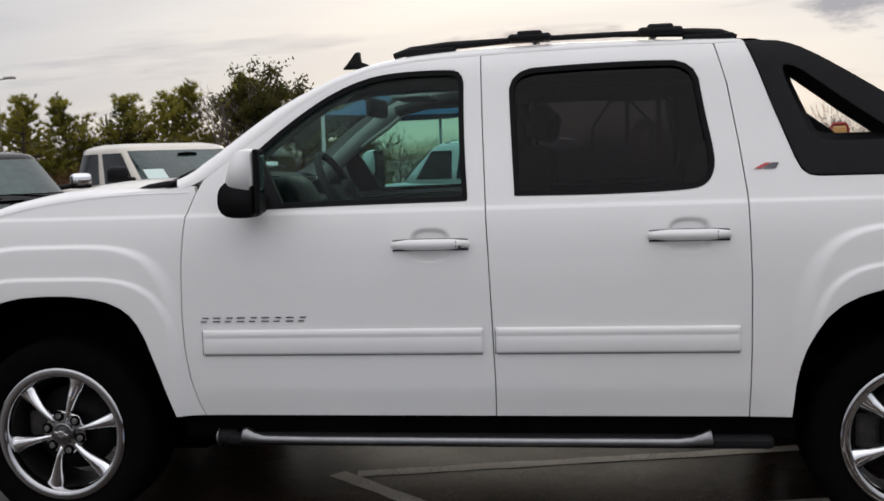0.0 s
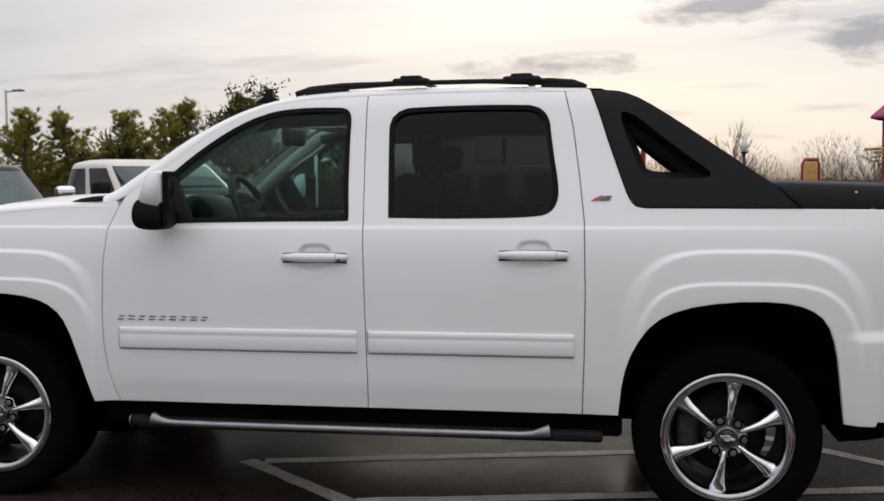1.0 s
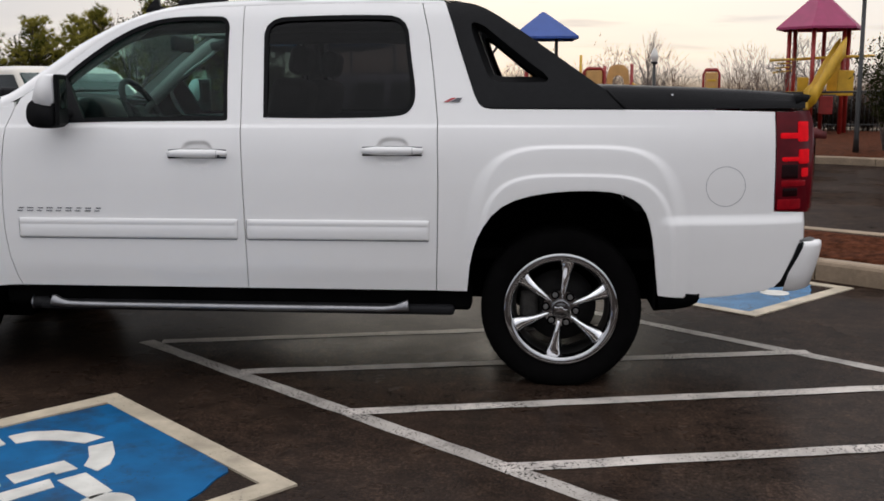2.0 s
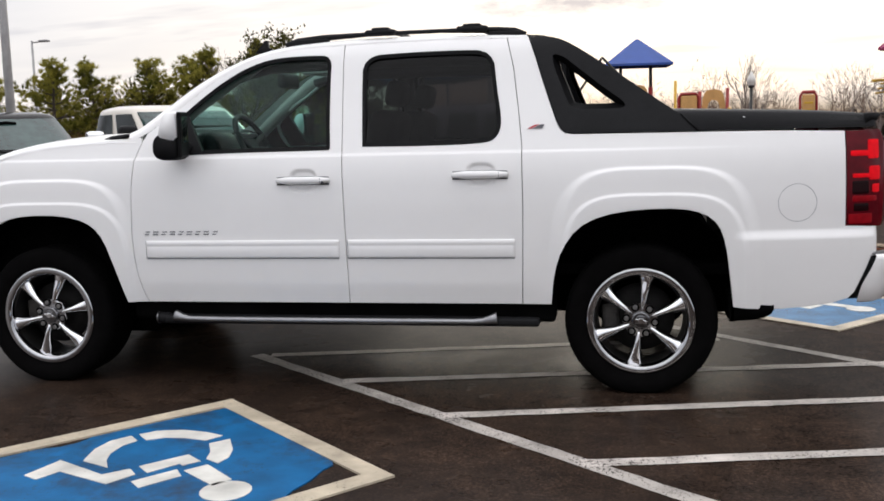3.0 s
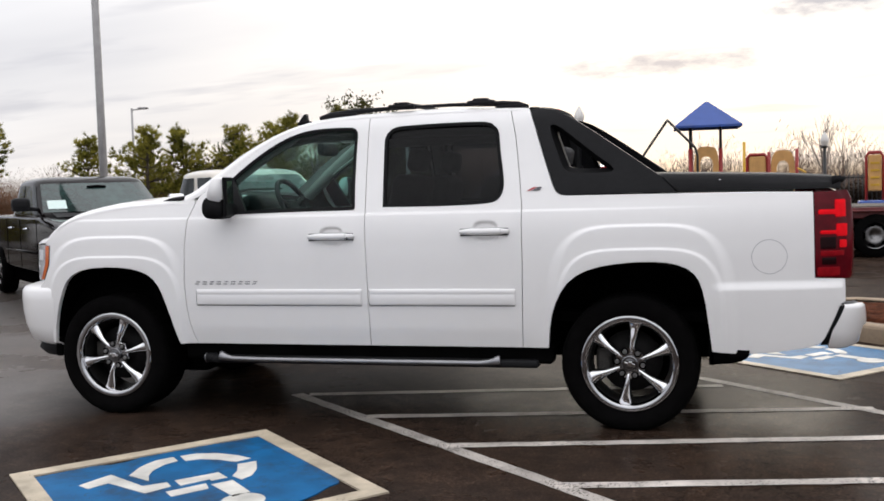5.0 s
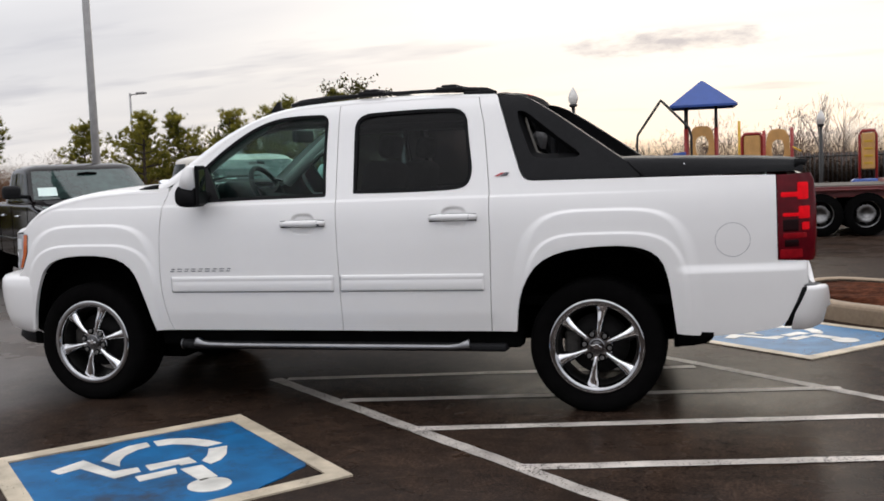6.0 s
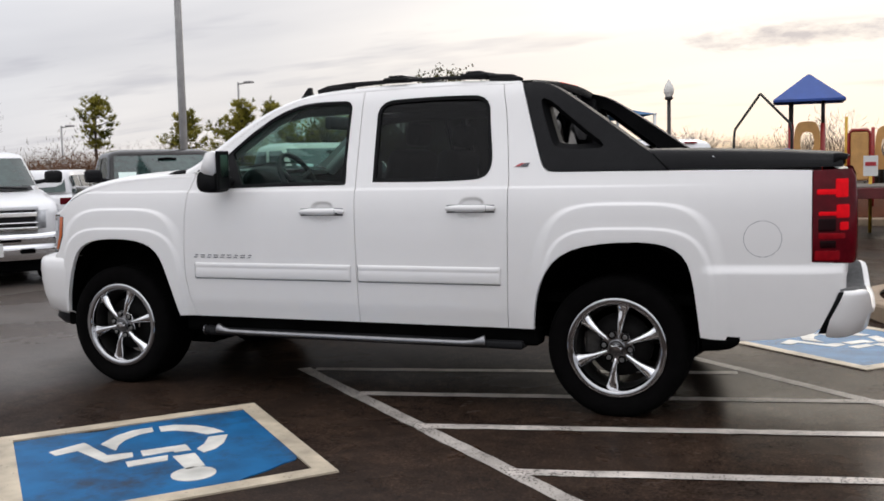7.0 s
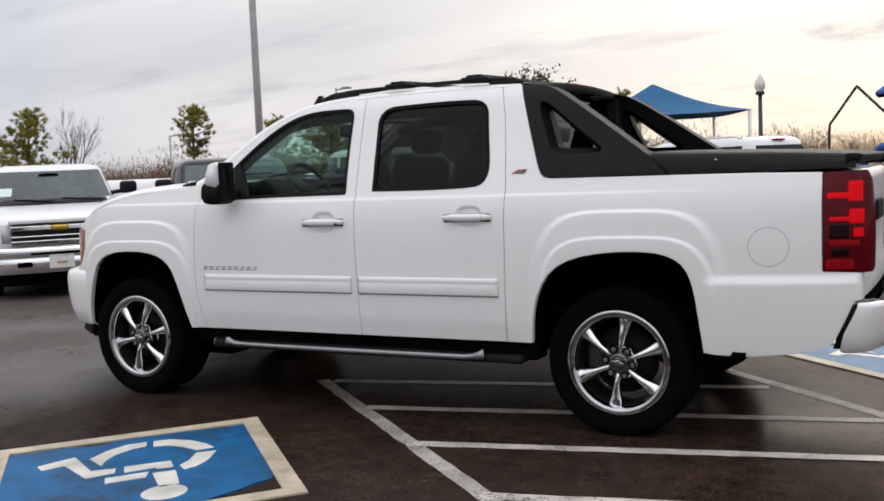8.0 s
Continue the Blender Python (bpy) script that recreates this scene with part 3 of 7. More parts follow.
# model badge: nine groups of plain dark bars; trim badge: red slash and grey bar
for i in range(9):
    x = -1.008 + i * 0.0487
    y = w_at(x, 0.855)
    bm = bmesh.new()
    long_ = 0.030 if i % 2 else 0.024
    bm_box(bm, (x + 0.002, -y - 0.004, 0.845), (x + 0.002 + long_, -y + 0.002, 0.8495), 0.0006)
    bm_box(bm, (x + 0.034 - long_, -y - 0.004, 0.859), (x + 0.034, -y + 0.002, 0.8635), 0.0006)
    part("badge_bar", bm, M_GREYD, front_doors[0], "dark chrome badge bar" if i == 0 else "")
def badge_stroke(pts, material, label=""):
    """Plain slanted badge shape, laid on the body."""
    pane_ = [(x, -w_at(x, z) - 0.005, z) for x, z in pts] + [(x, -w_at(x, z) + 0.003, z) for x, z in pts]
    n = len(pts)
    obj("trim_badge", pane_, [tuple(range(n))] + [(i, n + i, n + (i + 1) % n, (i + 1) % n) for i in range(n)], material, bed_sides[0], label, False)


badge_stroke([(1.124, 1.390), (1.146, 1.390), (1.108, 1.370), (1.084, 1.370)], M_BADGER, "red slanted badge shape")
badge_stroke([(1.150, 1.390), (1.172, 1.390), (1.160, 1.370), (1.116, 1.370)], M_GREYD, "grey slanted badge shape")

# fuel door: a round lid in a fine groove
ang = np.linspace(0, 2 * math.pi, 48, endpoint=False)
ring = lambda r: [(2.408 + r * math.cos(t), 0.977 + r * math.sin(t)) for t in ang]
obj("fuel_door_gap", *strip(ring(0.0935), ring(0.0912), side, 0.0012, 0.0012), M_GAP_SHADE, bed_sides[0], "thin dark gap round fuel lid")

# ---- roof, pillars, windscreen, bonnet ----
D = DOOR_TOP + [(0.30, 1.845), (0.60, 1.848), (0.80, 1.847), (0.968, 1.843), (1.078, 1.846)]
Dp = np.array([(-1.10, 1.352)] + D)
Rp = np.array(ROOF_EDGE)
dl = np.concatenate([[0], np.cumsum(np.linalg.norm(np.diff(Dp, axis=0), axis=1))])
rl = np.concatenate([[0], np.cumsum(np.linalg.norm(np.diff(Rp, axis=0), axis=1))])
NS = 60
us = np.linspace(0, 1, NS)
Ds = np.stack([np.interp(us, dl / dl[-1], Dp[:, k]) for k in (0, 1)], 1)
Rs = np.stack([np.interp(us, rl / rl[-1], Rp[:, k]) for k in (0, 1)], 1)
Rs[:, 1] = np.convolve(np.pad(Rs[:, 1], 2, mode="edge"), np.ones(5) / 5, "valid")
Ry = np.array([w_at(x, z) for x, z in Ds]) - 0.075
rows = []
for (x0, z0), (x1, z1), yr in zip(Ds, Rs, Ry):
    y0 = w_at(x0, z0)
    row = []
    for v in np.linspace(0, 1, 7):
        a = v * math.pi / 2
        row.append((x0 + (x1 - x0) * v, -(yr + (y0 - yr) * math.cos(a)), z0 + (z1 - z0) * math.sin(a)))
    rows.append(row)
rail_geo = loft(rows, close=False)
both_sides("roof_side", rail_geo, M_WHITE)
NP = 27                                             # stations of the pillar, the rest is roof
def cross(i, bulge_x, bulge_z, n=21):
    x, z = Rs[i]
    return [(x - bulge_x * (1 - t * t), t * Ry[i], z + bulge_z * (1 - t * t)) for t in np.linspace(-1, 1, n)]


ws_rows = [cross(i, 0.20 - 0.14 * i / NP, 0.0 + 0.012 * i / NP) for i in range(0, NP + 1)]
obj("windscreen", *loft(ws_rows, close=False), M_GLASS_W, truck, "clear green-tinted windscreen")
rf_rows = [cross(i, 0.06 * max(0, 1 - (i - NP) / 8), 0.012 + 0.022 * min(1, (i - NP) / 8)) for i in range(NP, NS)]
obj("roof", *loft(rf_rows, close=False), M_WHITE, truck, "white roof skin")
obj("headliner", *loft([[(x, y * 0.99, z - 0.05) for x, y, z in r] for r in rf_rows], close=False), M_TRIMI, truck, "light grey headliner")

# bonnet: shoulder rounding up from the wing's top edge, gently crowned
def nose_half(x, w):
    """Half width of the nose in plan: square behind x = -2.02, rounding in towards the grille."""
    u = min(0.999, max(0.0, (-2.02 - x) / 0.40))
    return w * (1 - u ** 2.6) ** (1 / 2.6)


HX = [-2.406, -2.40, -2.375, -2.34, -2.28, -2.20, -2.135, -2.09, -2.009, -1.93, -1.848, -1.72, -1.602, -1.48, -1.363, -1.25, -1.149, -1.06]
HZ = [1.06, 1.105, 1.122, 1.130, 1.138, 1.146, 1.162, 1.202, 1.262, 1.296, 1.322, 1.347, 1.365, 1.378, 1.386, 1.390, 1.391, 1.391]
hood_rows = []
for x, zc in zip(HX, HZ):
    zf = zc - 0.045
    sink = float(step01(x, -1.62, -1.22))           # the bonnet flattens towards the cowl
    rise, crown = 0.045 - 0.024 * sink, 0.030 - 0.018 * sink
    y0 = nose_half(x, w_at(max(x, -2.12), min(zf, 1.35)) + 0.002)
    r = min(0.13, y0 * 0.3)
    row = []
    for v in np.linspace(0, 1, 7)[:-1]:
        a = v * math.pi / 2
        row.append((x, -(y0 - r + r * math.cos(a)), zf + rise * math.sin(a)))
    for y in np.linspace(-(y0 - r), 0, 8):
        row.append((x, y, zf + rise + crown * (1 - (y / (y0 - r)) ** 2)))
    full = row + [(px, -py, pz) for px, py, pz in row[-2::-1]]
    hood_rows.append([(float(a), float(b), float(c)) for a, b, c in full])
hood = obj("hood", *loft(hood_rows, close=False), M_WHITE, truck, "white bonnet")
cowl = obj("cowl", *loft([[(-1.08 - 0.20 * (1 - t * t) + d, t * 0.86, 1.375 - 0.006 + e + 0.020 * (1 - t * t)) for t in np.linspace(-1, 1, 15)] for d, e in ((-0.10, 0.002), (-0.06, 0.02), (-0.01, 0.024), (0.06, 0.0))], close=False), M_BLACKP, truck, "black plastic cowl with wipers")
for sgn in (-1, 1):
    bar("cowl_end", [(-1.315, sgn * 0.815, 1.362), (-1.26, sgn * 0.822, 1.373), (-1.19, sgn * 0.830, 1.380), (-1.11, sgn * 0.838, 1.386)], [0.004, 0.010, 0.013, 0.012], M_BLACKP, cowl, 8, "tapered black cowl end")
for y0, y1 in ((-0.62, 0.05), (0.05, 0.70)):
    bar("wiper", [(-1.27 + 0.10 * abs(y0), y0, 1.40), (-1.28, (y0 + y1) / 2, 1.428), (-1.23 + 0.1 * abs(y1), y1, 1.43)], [0.012, 0.010, 0.006], M_TRIM, truck, 6)

# front bumper: plan curve round the nose, lofted upwards
def nose(z, half, x0, a, n=2.4):
    pts = []
    for t in np.linspace(-math.pi / 2, math.pi / 2, 41):
        c, s = math.cos(t), math.sin(t)
        pts.append((x0 - a * abs(c) ** (2 / n), half * (1 if s > 0 else -1) * abs(s) ** (2 / n), z))
    return pts


bump = [nose(z, h, -2.06 + d, a) for z, h, d, a in ((0.44, 0.905, 0.03, 0.44), (0.47, 0.935, 0.0, 0.49), (0.56, 0.955, 0.0, 0.535), (0.66, 0.966, 0.0, 0.555), (0.74, 0.968, 0.0, 0.56), (0.79, 0.962, 0.0, 0.555), (0.812, 0.95, 0.0, 0.54), (0.825, 0.925, 0.01, 0.50), (0.83, 0.85, 0.05, 0.42))]
front_bumper = obj("front_bumper", *loft(bump, close=False), M_WHITE, truck, "white painted front bumper")
skirt = [nose(z, h, -2.06 + d, a) for z, h, d, a in ((0.36, 0.86, 0.0, 0.40), (0.40, 0.90, 0.0, 0.44), (0.45, 0.90, 0.02, 0.44))]
obj("front_skirt", *loft(skirt, close=False), M_BLACKP, truck, "black lower air dam")
face = [nose(z, h, -2.04 + d, a) for z, h, d, a in ((0.82, 0.86, 0.0, 0.345), (0.95, 0.86, 0.0, 0.35), (1.06, 0.84, 0.0, 0.35), (1.11, 0.80, 0.0, 0.34))]
obj("grille", *loft(face, close=False), M_BLACKP, truck, "dark front grille")
for z in (0.90, 0.98, 1.06):
    obj("grille_bar", *tube([(p[0] - 0.012, p[1], p[2]) for p in nose(z, 0.76, -2.06, 0.345)[8:33]], 0.016, 6), M_CHROME, truck)
# headlamp units wrap round the corner
lamp_rows = []
for z, x1 in ((0.868, -2.155), (0.92, -2.13), (0.97, -2.108), (1.03, -2.100), (1.09, -2.098), (1.105, -2.12)):
    row = []
    for v in np.linspace(0, 1, 14):
        x = x1 - (2.395 + x1) * v
        row.append((x, -(nose_half(x, w_at(-2.12, z)) + 0.001), z))
    lamp_rows.append(row)
both_sides("headlamp", loft(lamp_rows, close=False), M_LENS, "clear wraparound headlamp")
amber = [[(x1 - 0.006 - 0.034 * v, -(nose_half(x1 - 0.006 - 0.034 * v, w_at(-2.12, z)) + 0.005), z) for v in np.linspace(0, 1, 4)] for z, x1 in ((0.875, -2.155), (0.92, -2.132), (0.97, -2.110), (1.03, -2.104), (1.095, -2.100))]
both_sides("turn_signal", loft(amber, close=False), M_AMBER, "amber corner marker lens")
bowl = [[(x, -(nose_half(x, w_at(-2.12, z)) + 0.004), z) for x in np.linspace(-2.165, -2.225, 4)] for z in (1.00, 1.03, 1.07)]
both_sides("lamp_reflector", loft(bowl, close=False), M_SIGNW, "bright lamp reflector")
rim_line = [(-2.158, 0.870), (-2.135, 0.92), (-2.112, 0.97), (-2.104, 1.03), (-2.101, 1.10), (-2.14, 1.107), (-2.20, 1.106)]
both_sides("lamp_seal", tube([(x, -(nose_half(x, w_at(-2.12, z)) + 0.003), z) for x, z in rim_line], 0.0045, 6), M_TRIM, "dark lamp seal")

# rear: tailgate, tail lamps, bumper
TAIL = [(2.646, 1.320), (2.646, 0.860), (2.79, 0.852), (2.818, 0.89), (2.826, 1.00), (2.826, 1.12), (2.812, 1.22), (2.785, 1.30), (2.755, 1.322)]
tails = both_sides("tail_lamp", panel(TAIL, side, cell=0.012, thick=0.05, lift=0.003), M_REDL, "dark red tail lamp with bright bars")
def lamp_piece(name, x0, x1, z0, z1, material, lift, label):
    c = 0.005
    poly = [(x0 + c, z0), (x1 - c, z0), (x1, z0 + c), (x1, z1 - c), (x1 - c, z1), (x0 + c, z1), (x0, z1 - c), (x0, z0 + c)]
    a = obj(name, *panel(poly, side, cell=0.006, thick=0.005, lift=lift), material, tails[0], label)
    share(a, name, tails[1])


for x0, x1, z0, z1 in ((2.752, 2.812, 1.182, 1.276), (2.664, 2.760, 1.197, 1.224), (2.757, 2.818, 1.078, 1.146), (2.673, 2.762, 1.091, 1.111), (2.774, 2.815, 1.016, 1.058)):
    lamp_piece("lamp_bar", x0, x1, z0, z1, M_REDH, 0.0075, "bright red lamp bar")
for x0, x1, z0, z1 in ((2.656, 2.775, 0.866, 0.914), (2.673, 2.800, 0.974, 1.002)):
    lamp_piece("lamp_bar", x0, x1, z0, z1, M_REDM, 0.006, "dull red lamp bar")
for x0, x1, z0, z1 in ((2.680, 2.756, 0.926, 0.965), (2.672, 2.756, 1.010, 1.076)):
    lamp_piece("lamp_recess", x0, x1, z0, z1, M_REDK, 0.005, "nearly black lamp recess")
gate_rows = []
for z, dx in ((0.70, 0.0), (0.74, 0.012), (0.84, 0.018), (0.86, 0.0), (1.10, 0.008), (1.28, 0.012), (1.32, 0.004), (1.335, -0.03)):
    gate_rows.append([(2.768 + dx + 0.030 * (1 - t ** 4), t * 0.70, z) for t in np.linspace(-1, 1, 17)])
tailgate = obj("tailgate", *loft(gate_rows, close=False), M_WHITE, truck, "white tailgate")
boxp("tailgate_latch", (2.79, -0.14, 1.05), (2.824, 0.14, 1.16), M_BLACKP, tailgate, 0.012)
corner_rows = []
for z, d in ((0.845, 0.0), (0.87, 0.008), (1.0, 0.012), (1.15, 0.010), (1.28, 0.0), (1.325, -0.02)):
    w0 = w_at(2.80, z)
    corner_rows.append([(2.74, -(w_at(2.74, z) - 0.012), z), (2.80 + d, -(w0 - 0.008), z), (2.826 + d, -(w0 - 0.035), z), (2.842 + d, -(0.70 + (w0 - 0.70) * 0.35), z), (2.848 + d, -0.695, z)])
both_sides("tail_lamp_return", loft(corner_rows, close=False), M_REDL, "dark red lamp return round the corner")


low_rows = []
for z in (0.70, 0.76, 0.80, 0.846):
    w0 = w_at(2.78, z)
    low_rows.append([(2.735, -(w_at(2.735, z) - 0.010), z), (2.79, -(w0 - 0.012), z), (2.806, -(w0 - 0.04), z), (2.806, -0.69, z)])
both_sides("rear_quarter", loft(low_rows, close=False), M_WHITE)


def stern(z, half, x0, a, n=3.0):
    rows = []
    for x, y, zz in nose(z, half, x0, a, n):
        dip = float(step01(zz, 0.56, 0.70) * step01(abs(y), 0.74, 0.52))
        rows.append((2 * x0 - x, y, zz - 0.13 * dip))
    return rows


rb = [stern(z, h, 2.70 + d, a) for z, h, d, a in ((0.462, 0.80, 0.02, 0.17), (0.478, 0.84, 0.01, 0.215), (0.56, 0.856, 0.03, 0.215), (0.64, 0.862, 0.07, 0.185), (0.686, 0.862, 0.09, 0.165), (0.702, 0.858, 0.095, 0.156), (0.709, 0.845, 0.095, 0.144), (0.711, 0.80, 0.09, 0.11))]
rear_bumper = obj("rear_bumper", *loft(rb, close=False), M_WHITE, truck, "white rear bumper with grey step top")
pad = [stern(z, h, 2.78 + d, a) for z, h, d, a in ((0.709, 0.838, 0.0, 0.140), (0.716, 0.832, 0.0, 0.132), (0.720, 0.82, -0.005, 0.118), (0.721, 0.74, -0.02, 0.03))]
obj("step_pad", *loft(pad, close=False), M_GREYP, rear_bumper, "ribbed grey bumper step pad")
gapb = [stern(z, h, 2.675 + d, a) for z, h, d, a in ((0.48, 0.80, 0.0, 0.14), (0.56, 0.845, 0.03, 0.14), (0.66, 0.85, 0.065, 0.12), (0.70, 0.846, 0.08, 0.10), (0.712, 0.80, 0.07, 0.08))]
obj("bumper_gap", *loft(gapb, close=False), M_BLACKP, rear_bumper, "black filler between body and bumper")
bar("hitch_bar", [(2.62, -0.5, 0.53), (2.62, 0.5, 0.53)], 0.035, M_UNDER, truck)

# black sail panels with see-through opening, and the hard bed cover
SAIL = rounded([(1.085, 1.846), (1.145, 1.847), (1.215, 1.840), (1.301, 1.803), (1.463, 1.695), (1.62, 1.584), (1.773, 1.474), (1.845, 1.424), (1.93, 1.338), (1.70, 1.340), (1.40, 1.341), (1.285, 1.343), (1.256, 1.362), (1.236, 1.402), (1.198, 1.51), (1.160, 1.621), (1.124, 1.735)], 1, keep=(0, 7, 8))
SAILW = rounded([(1.190, 1.752), (1.255, 1.742), (1.32, 1.690), (1.46, 1.575), (1.615, 1.462), (1.46, 1.459), (1.305, 1.463), (1.275, 1.530)], 2)
both_sides("sail_panel", panel(SAIL, side, [SAILW], cell=0.013, thick=0.13, lift=0.006, back=True), M_BLACKP, "black plastic sail panel with window opening")
ledge = offset_poly(SAILW, 0.028)
both_sides("sail_recess", merge(strip(SAILW, ledge, side, -0.004, -0.05), strip(ledge, ledge, side, -0.05, -0.13)), M_TRIM, "dark recessed opening frame", parent=truck)
shade = [(1.05, 1.858), (1.12, 1.855), (1.165, 1.842)]
obj("roof_trailing_edge", *loft([[(x + 0.02 * (1 - t * t), t * 0.70, z + 0.03 * (1 - t * t)) for t in np.linspace(-1, 1, 15)] for x, z in shade] + [[(1.155, t * 0.70, 1.80 + 0.03 * (1 - t * t)) for t in np.linspace(-1, 1, 15)]], close=False), M_BLACKP, truck, "black roof trailing edge")
boxp("brake_lamp", (1.13, -0.20, 1.862), (1.172, 0.20, 1.878), M_REDH, truck, 0.004, "red high-level brake lamp")
obj("rear_window", *loft([[(x, t * h, z) for t in np.linspace(-1, 1, 9)] for x, z, h in ((1.20, 1.40, 0.66), (1.14, 1.60, 0.62), (1.10, 1.80, 0.58))], close=False), M_GLASS_P, truck, "dark rear window")
for sgn in (-1, 1):
    boxp("rear_pillar", (1.07, min(sgn * 0.60, sgn * 0.72), 1.34), (1.19, max(sgn * 0.60, sgn * 0.72), 1.82), M_BLACKP, truck, 0.02)
boxp("cab_back", (1.13, -0.78, 0.60), (1.19, 0.78, 1.40), M_BLACKP, truck, 0.01)
cov_rows = []
for x in [1.74, 1.80, 1.86, 1.95, 2.1, 2.3, 2.5, 2.65, 2.72, 2.765, 2.785]:
    zt = float(np.interp(x, [1.74, 1.86, 2.1, 2.5, 2.76, 2.79], [1.446, 1.446, 1.438, 1.422, 1.404, 1.385]))
    y0 = w_at(min(x, 2.70), 1.345) - 0.004
    prof = [(y0, 1.337), (y0 - 0.004, 1.37), (y0 - 0.018, zt - 0.035), (y0 - 0.034, zt - 0.012), (y0 - 0.06, zt - 0.002), (y0 - 0.10, zt)]
    half = [(x, -y, z) for y, z in prof] + [(x, -y, zt + 0.012 * (1 - (y / (y0 - 0.1)) ** 2)) for y in np.linspace(y0 - 0.16, 0, 8)]
    cov_rows.append(half + [(a, -b, c) for a, b, c in half[-2::-1]])
cover = obj("bed_cover", *loft(cov_rows, close=False), M_BLACKP, truck, "black hard bed cover")
obj("cover_lip", *loft([[(2.74, t * 0.80, 1.403), (2.78, t * 0.795, 1.405), (2.812, t * 0.785, 1.396), (2.796, t * 0.785, 1.368), (2.74, t * 0.79, 1.350)] for t in np.linspace(-1, 1, 13)]), M_BLACKP, cover, "black trailing lip")
lk = lathe([(0, 0.0), (0, 0.007), (0.006, 0.007), (0.006, 0.001)], 12)
o = obj("cover_lock", *lk, M_ALU, cover, "small steel lock cylinder")
o.matrix_basis = pose(2.155, -w_at(2.155, 1.40) + 0.004, 1.397)
# dark joint between sail panel and cover
both_sides("cover_joint", tube([(1.850, -(w_at(1.85, 1.42) + 0.004), 1.425), (1.893, -(w_at(1.89, 1.38) + 0.006), 1.38), (1.935, -(w_at(1.93, 1.34) + 0.006), 1.338)], 0.006, 6), M_TRIM, "dark joint line", parent=cover)

# roof rails with raised cross-bar feet, cross bars, aerial fin
for sgn in (-1, 1):
    ry = sgn * 0.655
    rail = bar("roof_rail", [(-0.27, ry, 1.858), (-0.20, ry, 1.876), (-0.05, ry, 1.889), (0.25, ry, 1.899), (0.6, ry, 1.900), (0.90, ry, 1.893), (1.0, ry, 1.884), (1.06, ry, 1.866)], [0.012, 0.017, 0.017, 0.011, 0.011, 0.017, 0.018, 0.012], M_BLACKP, truck, 10, "black roof rail")
    for xf in (0.275, 0.775):
        bm = bmesh.new()
        bm_box(bm, (xf - 0.085, ry - 0.045, 1.888), (xf + 0.085, ry + 0.045, 1.918), 0.014, seg=3)
        bm_box(bm, (xf - 0.05, ry - 0.04, 1.905), (xf + 0.05, ry + 0.04, 1.930), 0.012, seg=3)
        part("crossbar_foot", bm, M_BLACKP, rail, "black cross-bar foot")
    boxp("rail_foot", (-0.22, ry - 0.022, 1.845), (-0.02, ry + 0.022, 1.884), M_BLACKP, rail, 0.008)
    boxp("rail_foot", (0.86, ry - 0.022, 1.850), (1.05, ry + 0.022, 1.886), M_BLACKP, rail, 0.008)
for xf in (0.275, 0.775):
    bar("cross_bar", [(xf, -0.63, 1.922), (xf, -0.2, 1.932), (xf, 0.2, 1.932), (xf, 0.63, 1.922)], 0.014, M_BLACKP, truck, 8, "black roof cross bar")
fin = [(-0.655, 1.862), (-0.635, 1.885), (-0.598, 1.930), (-0.582, 1.932), (-0.578, 1.892), (-0.545, 1.878), (-0.535, 1.862)]
obj("aerial_fin", *loft([[(x + 0.11, y - 0.38, z - 0.022) for x, z in fin] for y, s in ((-0.018, 1), (0.0, 1), (0.018, 1))]), M_TRIM, truck, "black aerial fin")

